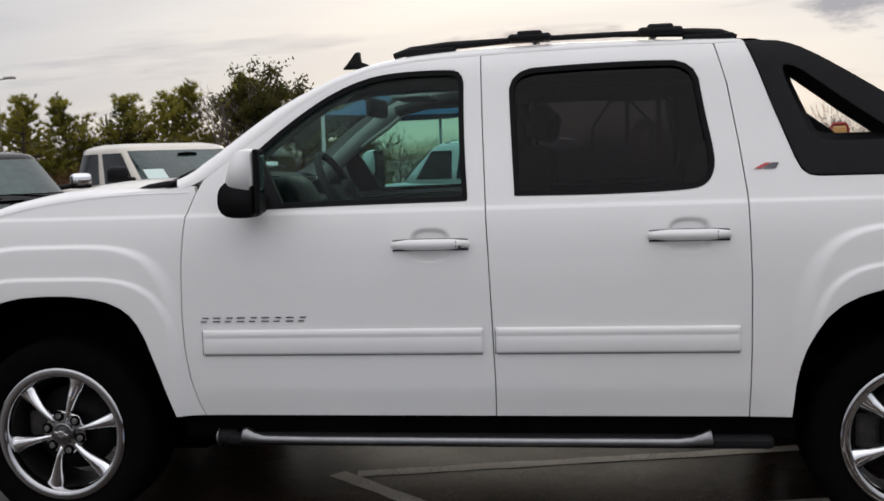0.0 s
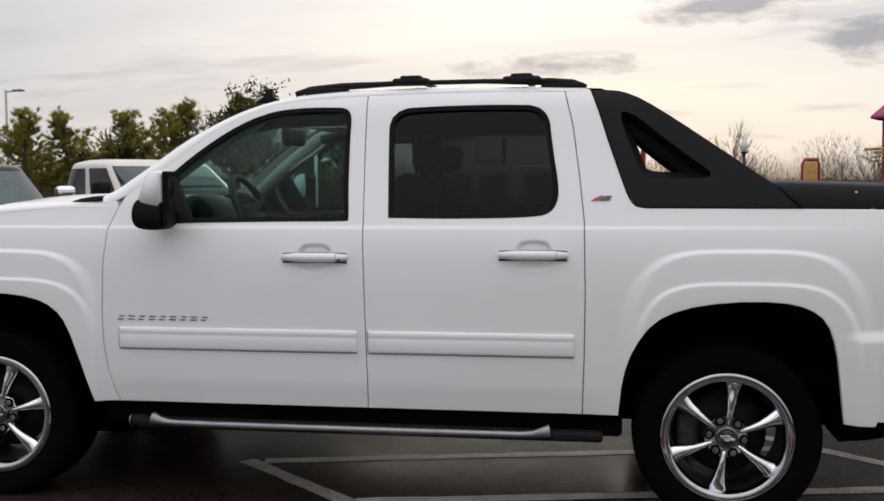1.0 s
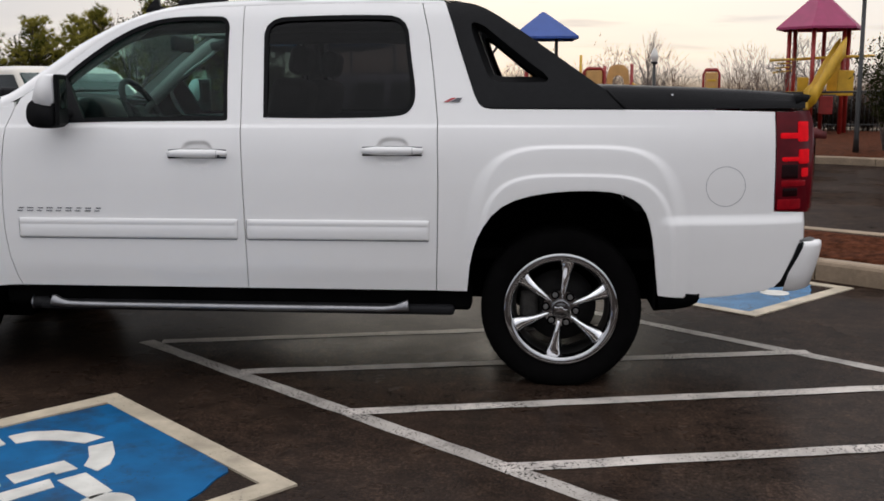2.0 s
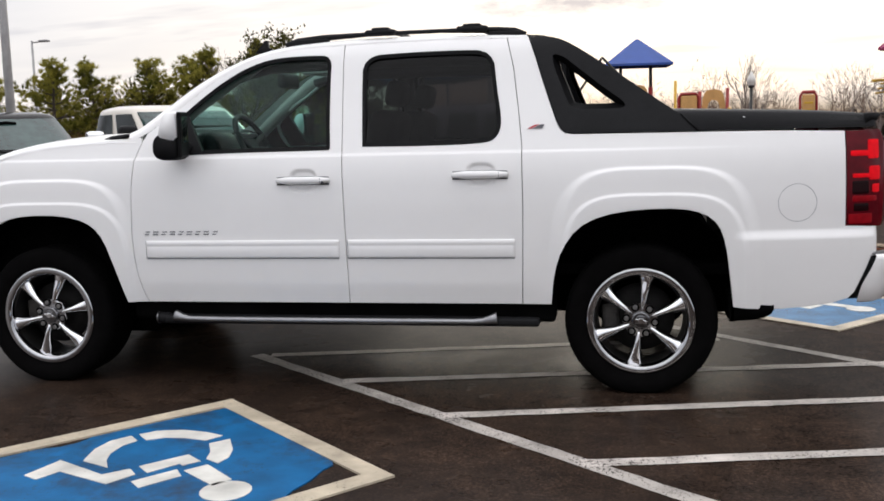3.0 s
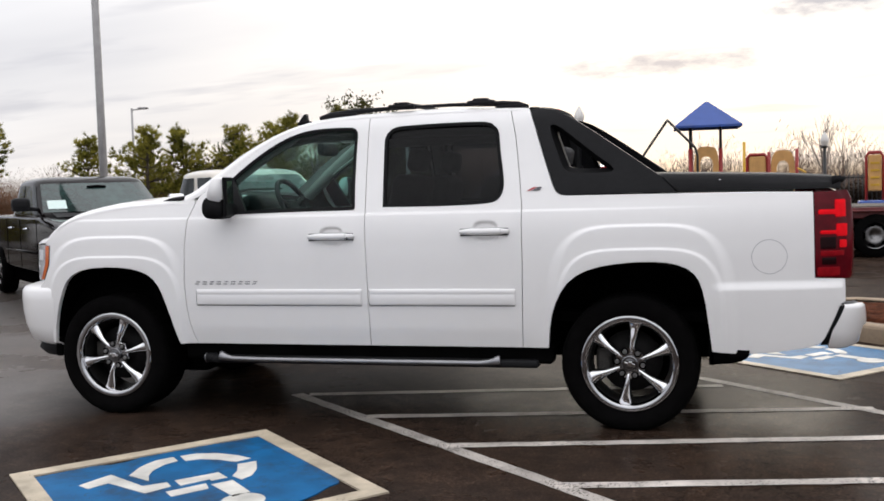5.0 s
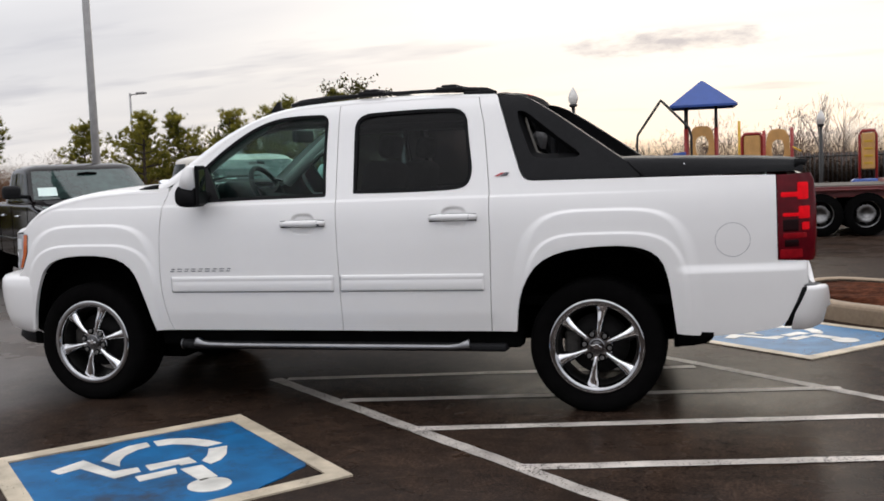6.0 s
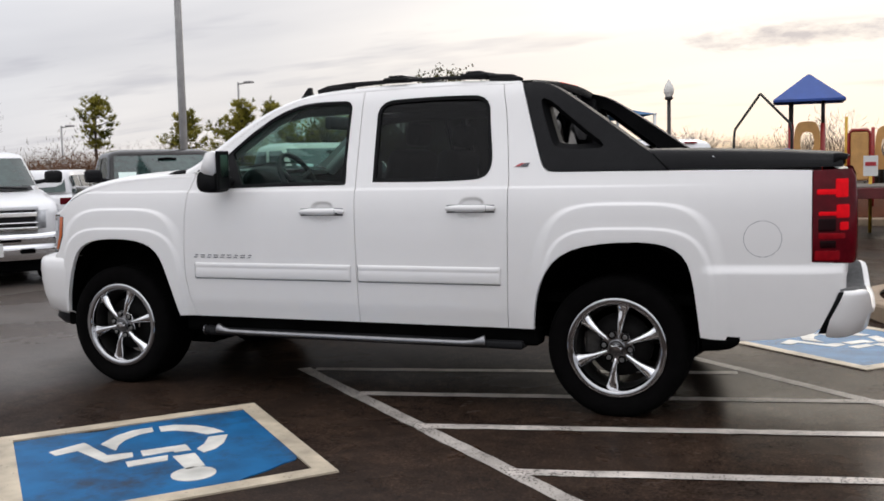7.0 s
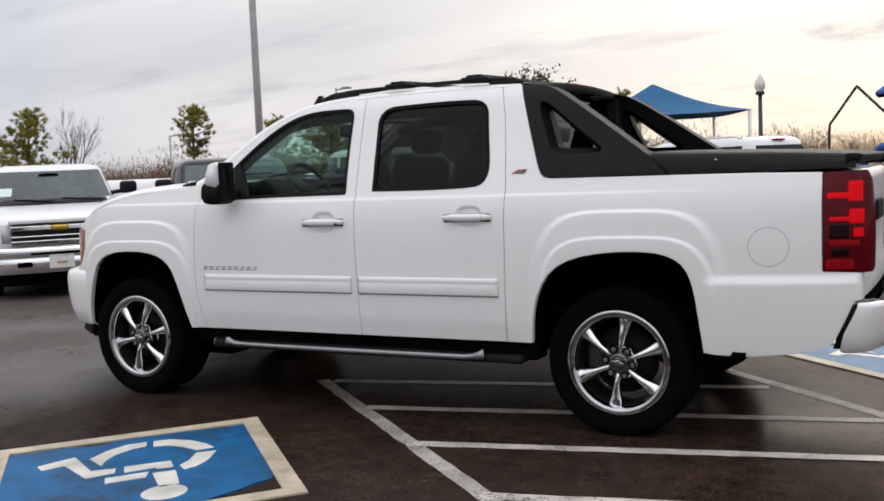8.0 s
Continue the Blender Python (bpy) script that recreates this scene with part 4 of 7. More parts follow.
# door mirrors: white cap over a black shell, on an arm
for sgn in (-1, 1):
    yc = sgn * 1.075
    shell = rounded([(-0.826, 1.392), (-0.852, 1.368), (-0.862, 1.325), (-0.858, 1.286), (-0.838, 1.258), (-0.806, 1.250), (-0.738, 1.250), (-0.722, 1.262), (-0.716, 1.30), (-0.715, 1.392)], 1)
    hood = rounded([(-0.828, 1.368), (-0.815, 1.42), (-0.798, 1.468), (-0.782, 1.496), (-0.758, 1.506), (-0.722, 1.504), (-0.717, 1.47), (-0.716, 1.345), (-0.770, 1.352)], 1)

    def pod(line, depth):
        cx, cz = np.mean(line, axis=0)
        return loft([[(cx + (x - cx) * k, yc - sgn * d, cz + (z - cz) * k) for x, z in line] for d, k in ((depth, 0.86), (depth - 0.012, 0.94), (depth - 0.04, 0.985), (0.0, 1.0), (-depth + 0.03, 0.98), (-depth, 0.90))])

    mirror = obj("door_mirror", *pod(shell, 0.078), M_TRIM, truck, "black door mirror with white cap")
    obj("mirror_cap", *pod(hood, 0.081), M_WHITE, mirror, "white mirror cap")
    turn_in = pose(-0.712, yc, 1.383, 0, 0, -sgn * 9)
    part("mirror_back", bm_box(bmesh.new(), (-0.014, -0.080, -0.118), (0.006, 0.078, 0.120), 0.009, turn_in), M_TRIM, mirror)
    part("mirror_glass", bm_box(bmesh.new(), (0.004, -0.052, -0.040), (0.0085, 0.048, 0.096), 0.001, turn_in), M_MIRROR, mirror, "dark mirror glass")
    bar("mirror_arm", [(-0.76, sgn * 1.03, 1.315), (-0.76, sgn * 0.93, 1.315)], 0.03, M_BLACKP, mirror, 8)
    v = [(-0.80, sgn * (w_at(-0.8, 1.29) + 0.004), 1.274), (-0.67, sgn * (w_at(-0.67, 1.29) + 0.004), 1.280), (-0.78, sgn * (w_at(-0.78, 1.49) + 0.004), 1.490), (-0.862, sgn * (w_at(-0.86, 1.42) + 0.004), 1.425)]
    obj("mirror_sail", v + [(a, b - sgn * 0.03, c) for a, b, c in v], [(0, 1, 2, 3), (7, 6, 5, 4), (0, 4, 5, 1), (1, 5, 6, 2), (2, 6, 7, 3), (3, 7, 4, 0)], M_BLACKP, mirror, smooth=False)

# sills, running boards, underbody, wheel houses
for sgn in (-1, 1):
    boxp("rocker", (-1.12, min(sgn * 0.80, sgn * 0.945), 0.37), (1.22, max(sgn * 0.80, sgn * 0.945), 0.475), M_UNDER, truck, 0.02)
    board = boxp("running_board", (-0.93, min(sgn * 0.86, sgn * 0.985), 0.352), (1.14, max(sgn * 0.86, sgn * 0.985), 0.400), M_BLACKP, truck, 0.016, "black running board with bright edge strip")
    pts = [(-0.868, 0.388, 0.5), (-0.862, 0.388, 2.6), (-0.845, 0.387, 2.9), (-0.815, 0.385, 1.7), (-0.77, 0.383, 1.0), (-0.6, 0.381, 1.0), (0.2, 0.380, 1.0), (0.80, 0.381, 1.0), (0.85, 0.383, 1.3), (0.885, 0.385, 2.2), (0.915, 0.386, 3.1), (0.922, 0.386, 0.5)]
    rings = [[(x, sgn * (0.985 + a), z + (b * k if b > 0 else b)) for a, b in ((-0.01, -0.019), (0.010, -0.016), (0.017, -0.002), (0.010, 0.012), (-0.01, 0.014))] for x, z, k in pts]
    obj("bright_strip", *loft(rings), M_STRIP, board, "bright metal edge strip")
    bar("board_end", [(-0.985, sgn * 0.945, 0.379), (-0.972, sgn * 0.945, 0.379), (-0.90, sgn * 0.945, 0.378)], [0.020, 0.030, 0.031], M_BLACKP, board, 14, "rounded black board end")
    # added metal ring stands for the catch light on the board's end
    ring_at = [(-0.974, sgn * 0.945 + 0.030 * math.cos(t), 0.379 + 0.030 * math.sin(t)) for t in np.linspace(0, 2 * math.pi, 25)]
    bar("end_ring", ring_at, 0.0035, M_STRIP, board, 6, "thin bright end ring")
    for x in (-0.95, 0.05, 0.99):
        bar("board_bracket", [(x, sgn * 0.9, 0.37), (x, sgn * 0.6, 0.42)], 0.025, M_UNDER, board, 6)
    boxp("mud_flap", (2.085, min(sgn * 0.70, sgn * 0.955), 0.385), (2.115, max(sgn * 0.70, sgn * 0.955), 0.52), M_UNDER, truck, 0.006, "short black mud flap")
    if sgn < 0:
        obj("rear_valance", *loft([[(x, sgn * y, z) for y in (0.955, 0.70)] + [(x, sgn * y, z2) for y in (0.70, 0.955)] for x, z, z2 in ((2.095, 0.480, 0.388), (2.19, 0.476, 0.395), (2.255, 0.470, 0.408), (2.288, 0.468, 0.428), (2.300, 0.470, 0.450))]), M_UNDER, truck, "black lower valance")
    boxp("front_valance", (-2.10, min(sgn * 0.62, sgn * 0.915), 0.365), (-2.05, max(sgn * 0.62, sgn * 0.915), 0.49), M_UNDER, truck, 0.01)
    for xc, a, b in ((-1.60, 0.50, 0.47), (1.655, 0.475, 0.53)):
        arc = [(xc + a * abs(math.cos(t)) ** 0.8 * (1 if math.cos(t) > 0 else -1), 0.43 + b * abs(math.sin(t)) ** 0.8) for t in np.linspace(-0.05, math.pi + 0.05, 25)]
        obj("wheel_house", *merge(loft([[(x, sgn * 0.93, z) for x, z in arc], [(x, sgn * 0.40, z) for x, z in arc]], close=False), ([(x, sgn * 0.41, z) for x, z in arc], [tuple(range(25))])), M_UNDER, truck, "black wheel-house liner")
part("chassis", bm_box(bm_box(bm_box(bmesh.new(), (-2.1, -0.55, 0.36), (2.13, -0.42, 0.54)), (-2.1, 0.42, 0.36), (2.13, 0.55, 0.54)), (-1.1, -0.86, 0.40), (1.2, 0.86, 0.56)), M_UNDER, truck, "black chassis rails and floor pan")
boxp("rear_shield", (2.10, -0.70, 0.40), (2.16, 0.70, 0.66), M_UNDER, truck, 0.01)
# unseen boxes added under the floor to keep light off the ground below
boxp("tank_light_block", (-0.35, -0.36, 0.27), (0.55, 0.30, 0.48), M_UNDER, truck, 0.05, "added black box that shades the ground under the truck")
boxp("gearbox_light_block", (-1.15, -0.36, 0.25), (-0.30, 0.50, 0.50), M_UNDER, truck, 0.05)
boxp("crossmember_light_block", (-1.75, -0.60, 0.22), (-1.15, 0.60, 0.46), M_UNDER, truck, 0.04)
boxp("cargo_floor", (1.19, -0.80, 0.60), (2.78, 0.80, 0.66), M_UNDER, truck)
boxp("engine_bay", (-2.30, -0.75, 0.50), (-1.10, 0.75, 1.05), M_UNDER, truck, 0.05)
bar("rear_axle", [(1.651, -0.72, 0.372), (1.651, 0.72, 0.372)], 0.055, M_STEEL, truck)
part("axle_housing", bm_box(bmesh.new(), (1.50, -0.16, 0.26), (1.82, 0.16, 0.50), 0.08, seg=3), M_STEEL, truck)
bar("front_axle", [(-1.651, -0.70, 0.378), (-1.651, 0.70, 0.378)], 0.045, M_STEEL, truck)
bar("muffler", [(0.1, 0.30, 0.42), (0.15, 0.30, 0.42), (0.85, 0.30, 0.42), (0.9, 0.30, 0.42)], [0.05, 0.11, 0.11, 0.05], M_STEEL, truck, 12)
for x, y0 in ((-0.98, -0.78), (-0.93, -0.70)):
    bar("splash_bracket", [(x, y0, 0.47), (x + 0.05, y0, 0.36), (x + 0.14, y0, 0.345)], 0.018, M_UNDER, truck, 6)


# ---- wheels ----
def wheel(x, y, z, phase, sgn):
    e = new("wheel")
    e.parent = truck
    tread = [(-0.135, 0.268), (-0.149, 0.29), (-0.157, 0.325), (-0.152, 0.357), (-0.142, 0.3745), (-0.125, 0.3845)]
    prof = [(a, r) for a, r in tread] + [(-0.05, 0.3870), (0.05, 0.3870)] + [(-a, r) for a, r in tread[::-1]]

    def settled(geo):
        """The tyre flattens where it bears on the ground and bulges a little there."""
        v, f = geo
        return [(px, py * (1.0 + 0.06 * max(0.0, min(1.0, (-pz - 0.25) / 0.13))), max(pz, 0.001 - z)) for px, py, pz in v], f

    tyre = obj("tyre", *settled(lathe(prof, 96)), M_RUBBER, e, "black road tyre")
    blocks = []
    for k in range(64):
        t = 2 * math.pi * k / 64
        for y0, y1, o in ((-0.120, -0.066, 0.0), (-0.058, -0.005, 0.5), (0.005, 0.058, 0.0), (0.066, 0.120, 0.5)):
            a0 = t + (o - 0.30) * 2 * math.pi / 64
            a1 = a0 + 0.62 * 2 * math.pi / 64
            r0, r1 = 0.375, 0.3890 if abs(y0 + y1) < 0.15 else 0.3865
            v = [(r * math.cos(a), yy, r * math.sin(a)) for r in (r0, r1) for a in (a0, a1) for yy in (y0, y1)]
            blocks.append((v, [(4, 5, 7, 6), (0, 4, 6, 2), (1, 3, 7, 5), (0, 1, 5, 4), (2, 6, 7, 3)]))
    obj("tread", *settled(merge(*blocks)), M_RUBBER, tyre, smooth=False)
    rim = obj("rim", *lathe([(-0.108, 0.236), (-0.124, 0.2385), (-0.139, 0.243), (-0.147, 0.249), (-0.1495, 0.258), (-0.1505, 0.272), (-0.148, 0.280), (-0.140, 0.2845), (-0.130, 0.281)], 72), M_LIP, e, "polished six-spoke chrome rim")
    obj("rim_barrel", *lathe([(0.12, 0.245), (0.0, 0.222), (-0.06, 0.226), (-0.10, 0.234), (-0.110, 0.2365)], 60), M_BARREL, rim, "shaded inner barrel")
    for k in range(6):
        a = math.radians(phase + 60 * k)
        c, s = math.sin(a), math.cos(a)                     # radial direction in the wheel's plane
        rings = []
        for r, hw, yo, th in ((0.050, 0.015, -0.112, 0.030), (0.078, 0.0165, -0.118, 0.034), (0.105, 0.019, -0.122, 0.040), (0.14, 0.024, -0.121, 0.044), (0.175, 0.031, -0.117, 0.044), (0.205, 0.0375, -0.113, 0.040), (0.226, 0.042, -0.114, 0.032), (0.238, 0.041, -0.118, 0.024), (0.247, 0.032, -0.122, 0.016)):
            rings.append([(r * c + w * hw * s, yo + d * th, r * s - w * hw * c) for w, d in ((-1, 0.55), (-0.80, 0.15), (-0.45, -0.18), (0, -0.30), (0.45, -0.18), (0.80, 0.15), (1, 0.55), (0.5, 1.0), (-0.5, 1.0))])
        obj("spoke", *loft(rings), M_CHROME, rim)
    hexa = []
    for y_, r_ in ((-0.070, 0.098), (-0.116, 0.098), (-0.121, 0.093), (-0.122, 0.050)):
        hexa.append([(r_ * (1 - 0.075 * (k % 2)) * math.sin(math.radians(phase + 30 * k + 30)), y_, r_ * (1 - 0.075 * (k % 2)) * math.cos(math.radians(phase + 30 * k + 30))) for k in range(12)])
    obj("hub_flange", *loft(hexa), M_LIP, rim, "chrome hub flange", False)
    hubp = [(-0.115, 0.050), (-0.133, 0.0485), (-0.138, 0.045), (-0.1395, 0.040), (-0.1385, 0.036), (-0.140, 0.030), (-0.1405, 0.001)]
    obj("hub_cap", *lathe(hubp, 30), M_HUB, rim, "dark chrome hub cap with plain emblem")
    bm = bmesh.new()
    bm_box(bm, (-0.032, -0.147, -0.0065), (0.032, -0.141, 0.0065), 0.002, Matrix.Rotation(radians(12), 4, "Y"))
    bm_box(bm, (-0.012, -0.1475, -0.014), (0.012, -0.141, 0.014), 0.002, Matrix.Rotation(radians(12), 4, "Y"))
    part("emblem", bm, M_CHROME, rim, "plain bright emblem bar")
    for k in range(6):
        a = math.radians(phase + 30 + 60 * k)
        lug = obj("lug_nut", *lathe([(-0.118, 0.0135), (-0.131, 0.0130), (-0.134, 0.0105), (-0.134, 0.0005)], 6), M_LUG, rim, smooth=False)
        lug.matrix_basis = pose(0.0745 * math.sin(a), 0, 0.0745 * math.cos(a))
        # flat black ring stands for the shade in the nut's recess
        ring_ = obj("lug_recess_shade", *lathe([(-0.1215, 0.0225), (-0.1236, 0.0225), (-0.1236, 0.0130)], 18), M_UNDER, rim)
        ring_.matrix_basis = lug.matrix_basis
    rim.matrix_basis = Matrix.Diagonal((0.975, 1, 0.975, 1))
    obj("brake_disc", *lathe([(-0.02, 0.06), (-0.02, 0.175), (0.012, 0.175), (0.012, 0.06)], 40), M_DISC, e, "dark brake disc")
    part("caliper", bm_box(bmesh.new(), (-0.20, -0.045, -0.075), (-0.105, 0.05, 0.075), 0.02), M_STEEL, e)
    e.matrix_basis = pose(x, y, z) @ (Matrix.Rotation(math.pi, 4, "Z") if sgn > 0 else Matrix.Identity(4))
    return e


wheel(-1.651, -0.795, 0.382, 16, -1)
wheel(1.651, -0.785, 0.379, 8, -1)
wheel(-1.651, 0.795, 0.380, 35, 1)
wheel(1.651, 0.785, 0.378, 50, 1)

# ---- cabin ----
boxp("floor_mat", (-1.0, -0.80, 0.56), (1.12, 0.80, 0.60), M_DASH, truck, 0.01)
dash_rows = [[(x, y, z) for y in np.linspace(-0.80, 0.80, 9)] for x, z in ((-0.62, 0.80), (-0.66, 1.02), (-0.68, 1.17), (-0.74, 1.235), (-0.90, 1.265), (-1.12, 1.29), (-1.25, 1.30))]
obj("dashboard", *loft(dash_rows, close=False), M_DASH, truck, "dark dashboard")
arch_rows = [[(-0.812 + 0.112 * k * math.cos(t), y, 1.245 + 0.150 * k * math.sin(t)) for t in np.linspace(0, math.pi, 17)] for y, k in ((-0.63, 0.55), (-0.615, 0.84), (-0.58, 0.97), (-0.42, 1.0), (-0.26, 0.97), (-0.225, 0.84), (-0.21, 0.55))]
obj("instrument_hood", *loft(arch_rows), M_TRIM, truck, "black arched instrument hood")
st = new("steering_wheel")
st.parent = truck
ringp = [(0.200 * math.cos(t), 0.200 * math.sin(t), 0) for t in np.linspace(0, 2 * math.pi, 41)]
obj("wheel_rim", *tube(ringp, 0.017, 8), M_DASH, st)
for a in (20, 160, 270):
    bar("wheel_spoke", [(0.04 * math.cos(radians(a)), 0.04 * math.sin(radians(a)), -0.02), (0.195 * math.cos(radians(a)), 0.195 * math.sin(radians(a)), 0)], 0.017, M_DASH, st, 6)
part("airbag_boss", bm_box(bmesh.new(), (-0.075, -0.065, -0.05), (0.075, 0.065, 0.0), 0.025, seg=3), M_DASH, st)
st.matrix_basis = pose(-0.560, -0.42, 1.300) @ Matrix.Rotation(radians(62), 4, "Y") @ Matrix.Rotation(radians(90), 4, "Z")
bar("steering_column", [(-0.575, -0.42, 1.290), (-0.78, -0.42, 1.18)], 0.035, M_DASH, truck)


def seat(x, y, w):
    s = new("seat")
    s.parent = truck

    part("cushion", bm_box(bmesh.new(), (-0.50, -w / 2, 0.78), (0.05, w / 2, 0.95), 0.06, seg=3), M_SEAT, s, "", True)
    part("backrest", bm_box(bmesh.new(), (-0.08, -w / 2, 0.0), (0.08, w / 2, 0.62), 0.06, pose(0.04, 0, 0.90, 0, 12, 0), 3), M_SEAT, s, "", True)
    n = 1 if w < 0.7 else 2
    for k in range(n):
        yy = 0 if n == 1 else (-0.34 if k == 0 else 0.34)
        part("headrest", bm_box(bmesh.new(), (-0.05, yy - 0.13, 0.64), (0.05, yy + 0.13, 0.79), 0.04, pose(0.05, 0, 0.90, 0, 12, 0), 3), M_SEAT, s, "", True)
    s.matrix_basis = pose(x, y, -0.02)
    return s


seat(0.10, -0.40, 0.52)
seat(0.10, 0.40, 0.52)
seat(0.92, 0.0, 1.36)
part("centre_console", bm_box(bmesh.new(), (-0.60, -0.11, 0.60), (0.0, 0.11, 0.96), 0.04, seg=3), M_DASH, truck, "", True)
part("cabin_mirror", bm_box(bmesh.new(), (-0.51, -0.15, 1.645), (-0.46, 0.15, 1.735), 0.02, seg=3), M_DASH, truck, "dark rear-view mirror", True)
bar("mirror_stem", [(-0.50, 0, 1.70), (-0.56, 0, 1.76)], 0.012, M_DASH, truck, 6)
for sgn in (-1, 1):
    bar("pillar_trim", [(-0.98, sgn * 0.80, 1.36), (-0.78, sgn * 0.76, 1.53), (-0.56, sgn * 0.70, 1.69), (-0.40, sgn * 0.66, 1.765), (-0.1, sgn * 0.645, 1.80)], 0.045, M_TRIMI, truck, 8, "light grey pillar trim")
    bar("centre_pillar", [(0.13, sgn * 0.86, 1.25), (0.12, sgn * 0.78, 1.50), (0.11, sgn * 0.69, 1.74), (0.11, sgn * 0.63, 1.81)], 0.05, M_TRIMI, truck, 8)
    part("door_card", bm_box(bmesh.new(), (-0.98, min(sgn * 0.84, sgn * 0.90), 0.60), (1.04, max(sgn * 0.84, sgn * 0.90), 1.265), 0.02), M_DASH, truck)
    boxp("sun_visor", (-0.46, min(sgn * 0.18, sgn * 0.58), 1.742), (-0.28, max(sgn * 0.18, sgn * 0.58), 1.757), M_TRIMI, truck, 0.006)
for sgn in (-1, 1):
    bar("roof_side_trim", [(-0.52, sgn * 0.665, 1.700), (-0.36, sgn * 0.650, 1.748), (-0.12, sgn * 0.640, 1.762), (0.5, sgn * 0.640, 1.764), (1.05, sgn * 0.640, 1.755)], [0.03, 0.045, 0.052, 0.052, 0.05], M_SEAT, truck, 10, "dark cloth roof side trim")
bar("grab_handle", [(-0.72, 0.70, 1.52), (-0.66, 0.665, 1.56), (-0.56, 0.645, 1.62), (-0.50, 0.65, 1.67)], 0.013, M_TRIMI, truck, 6)
# ---- ground: one level sheet of worn asphalt ----
def fall(x, y):
    """Height of the ground: the car park is level."""
    return 0.0


def asphalt():
    m = mat("wet_worn_asphalt", (0.060, 0.052, 0.046), rough=0.9, bump=0.55, bump_scale=80, spec=0.0)
    nt = m.node_tree
    b = nt.nodes["Principled BSDF"]
    tc = nt.nodes.new("ShaderNodeTexCoord")

    def noise_at(scale, detail=6, rough=0.6):
        n = nt.nodes.new("ShaderNodeTexNoise")
        n.inputs["Scale"].default_value, n.inputs["Detail"].default_value, n.inputs["Roughness"].default_value = scale, detail, rough
        nt.links.new(tc.outputs["Object"], n.inputs["Vector"])
        return n.outputs[0]

    def ramp(src, stops):
        r = nt.nodes.new("ShaderNodeValToRGB")
        while len(r.color_ramp.elements) < len(stops):
            r.color_ramp.elements.new(0.5)
        for e, (p, c) in zip(r.color_ramp.elements, stops):
            e.position, e.color = p, (*c, 1)
        nt.links.new(src, r.inputs[0])
        return r.outputs[0]

    def mixed(f, a, c, blend="MIX"):
        n = nt.nodes.new("ShaderNodeMix")
        n.data_type, n.blend_type = "RGBA", blend
        if isinstance(f, float):
            n.inputs[0].default_value = f
        else:
            nt.links.new(f, n.inputs[0])
        for s, v in ((n.inputs[6], a), (n.inputs[7], c)):
            if isinstance(v, tuple):
                s.default_value = (*v, 1)
            else:
                nt.links.new(v, s)
        return n.outputs[2]

    stones = ramp(noise_at(62, 5, 0.9), ((0.35, (0.0114, 0.0072, 0.0052)), (0.50, (0.0254, 0.0163, 0.0118)), (0.66, (0.076, 0.0495, 0.0365))))
    patches = ramp(noise_at(1.3, 6, 0.7), ((0.36, (0.62, 0.62, 0.63)), (0.50, (0.95, 0.94, 0.93)), (0.66, (1.35, 1.30, 1.24))))
    col = mixed(1.0, stones, patches, "MULTIPLY")
    clumps = ramp(noise_at(9, 7, 0.78), ((0.36, (0.58, 0.58, 0.59)), (0.50, (0.95, 0.95, 0.95)), (0.66, (1.50, 1.47, 1.44))))
    col = mixed(1.0, col, clumps, "MULTIPLY")
    grit = ramp(noise_at(210, 2, 0.5), ((0.66, (0, 0, 0)), (0.74, (1, 1, 1))))
    col = mixed(grit, col, (0.10, 0.078, 0.062))
    # driving lane off the nose: wet sheen painted in as paler grey, ragged edge
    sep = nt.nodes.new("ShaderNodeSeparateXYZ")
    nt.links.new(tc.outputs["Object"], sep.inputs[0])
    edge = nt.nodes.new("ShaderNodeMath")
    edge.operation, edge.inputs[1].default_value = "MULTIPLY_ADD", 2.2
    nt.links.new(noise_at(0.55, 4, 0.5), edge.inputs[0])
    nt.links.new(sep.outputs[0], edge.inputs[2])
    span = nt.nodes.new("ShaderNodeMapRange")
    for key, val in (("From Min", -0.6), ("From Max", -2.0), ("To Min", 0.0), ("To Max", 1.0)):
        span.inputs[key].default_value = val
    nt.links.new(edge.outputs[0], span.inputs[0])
    # painted sheen tone: the asphalt colour lifted, greyed and flattened
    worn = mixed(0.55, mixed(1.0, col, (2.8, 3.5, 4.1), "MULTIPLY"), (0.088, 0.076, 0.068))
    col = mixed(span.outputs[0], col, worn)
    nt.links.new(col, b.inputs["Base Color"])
    # a film of water lies unevenly: smoother where it pools, rougher where it has dried
    rr = ramp(noise_at(0.55, 6, 0.62), ((0.36, (0.40, 0.40, 0.40)), (0.52, (0.28, 0.28, 0.28)), (0.68, (0.18, 0.18, 0.18))))
    # rough stones break the sheen at low angles, so that it stays weak
    film = nt.nodes.new("ShaderNodeBsdfGlossy")
    nt.links.new(rr, film.inputs["Roughness"])
    fres = nt.nodes.new("ShaderNodeFresnel")
    fres.inputs[0].default_value = 1.33
    least = nt.nodes.new("ShaderNodeMath")
    least.operation = "MINIMUM"
    # the same lane holds a fuller film of water
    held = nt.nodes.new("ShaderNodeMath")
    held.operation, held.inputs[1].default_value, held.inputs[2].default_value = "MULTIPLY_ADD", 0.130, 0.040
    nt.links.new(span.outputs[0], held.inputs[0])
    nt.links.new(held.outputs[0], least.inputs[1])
    nt.links.new(fres.outputs[0], least.inputs[0])
    wet = nt.nodes.new("ShaderNodeMixShader")
    nt.links.new(least.outputs[0], wet.inputs[0])
    nt.links.new(b.outputs[0], wet.inputs[1])
    nt.links.new(film.outputs[0], wet.inputs[2])
    out = [n for n in nt.nodes if n.type == "OUTPUT_MATERIAL"][0]
    nt.links.new(wet.outputs[0], out.inputs[0])
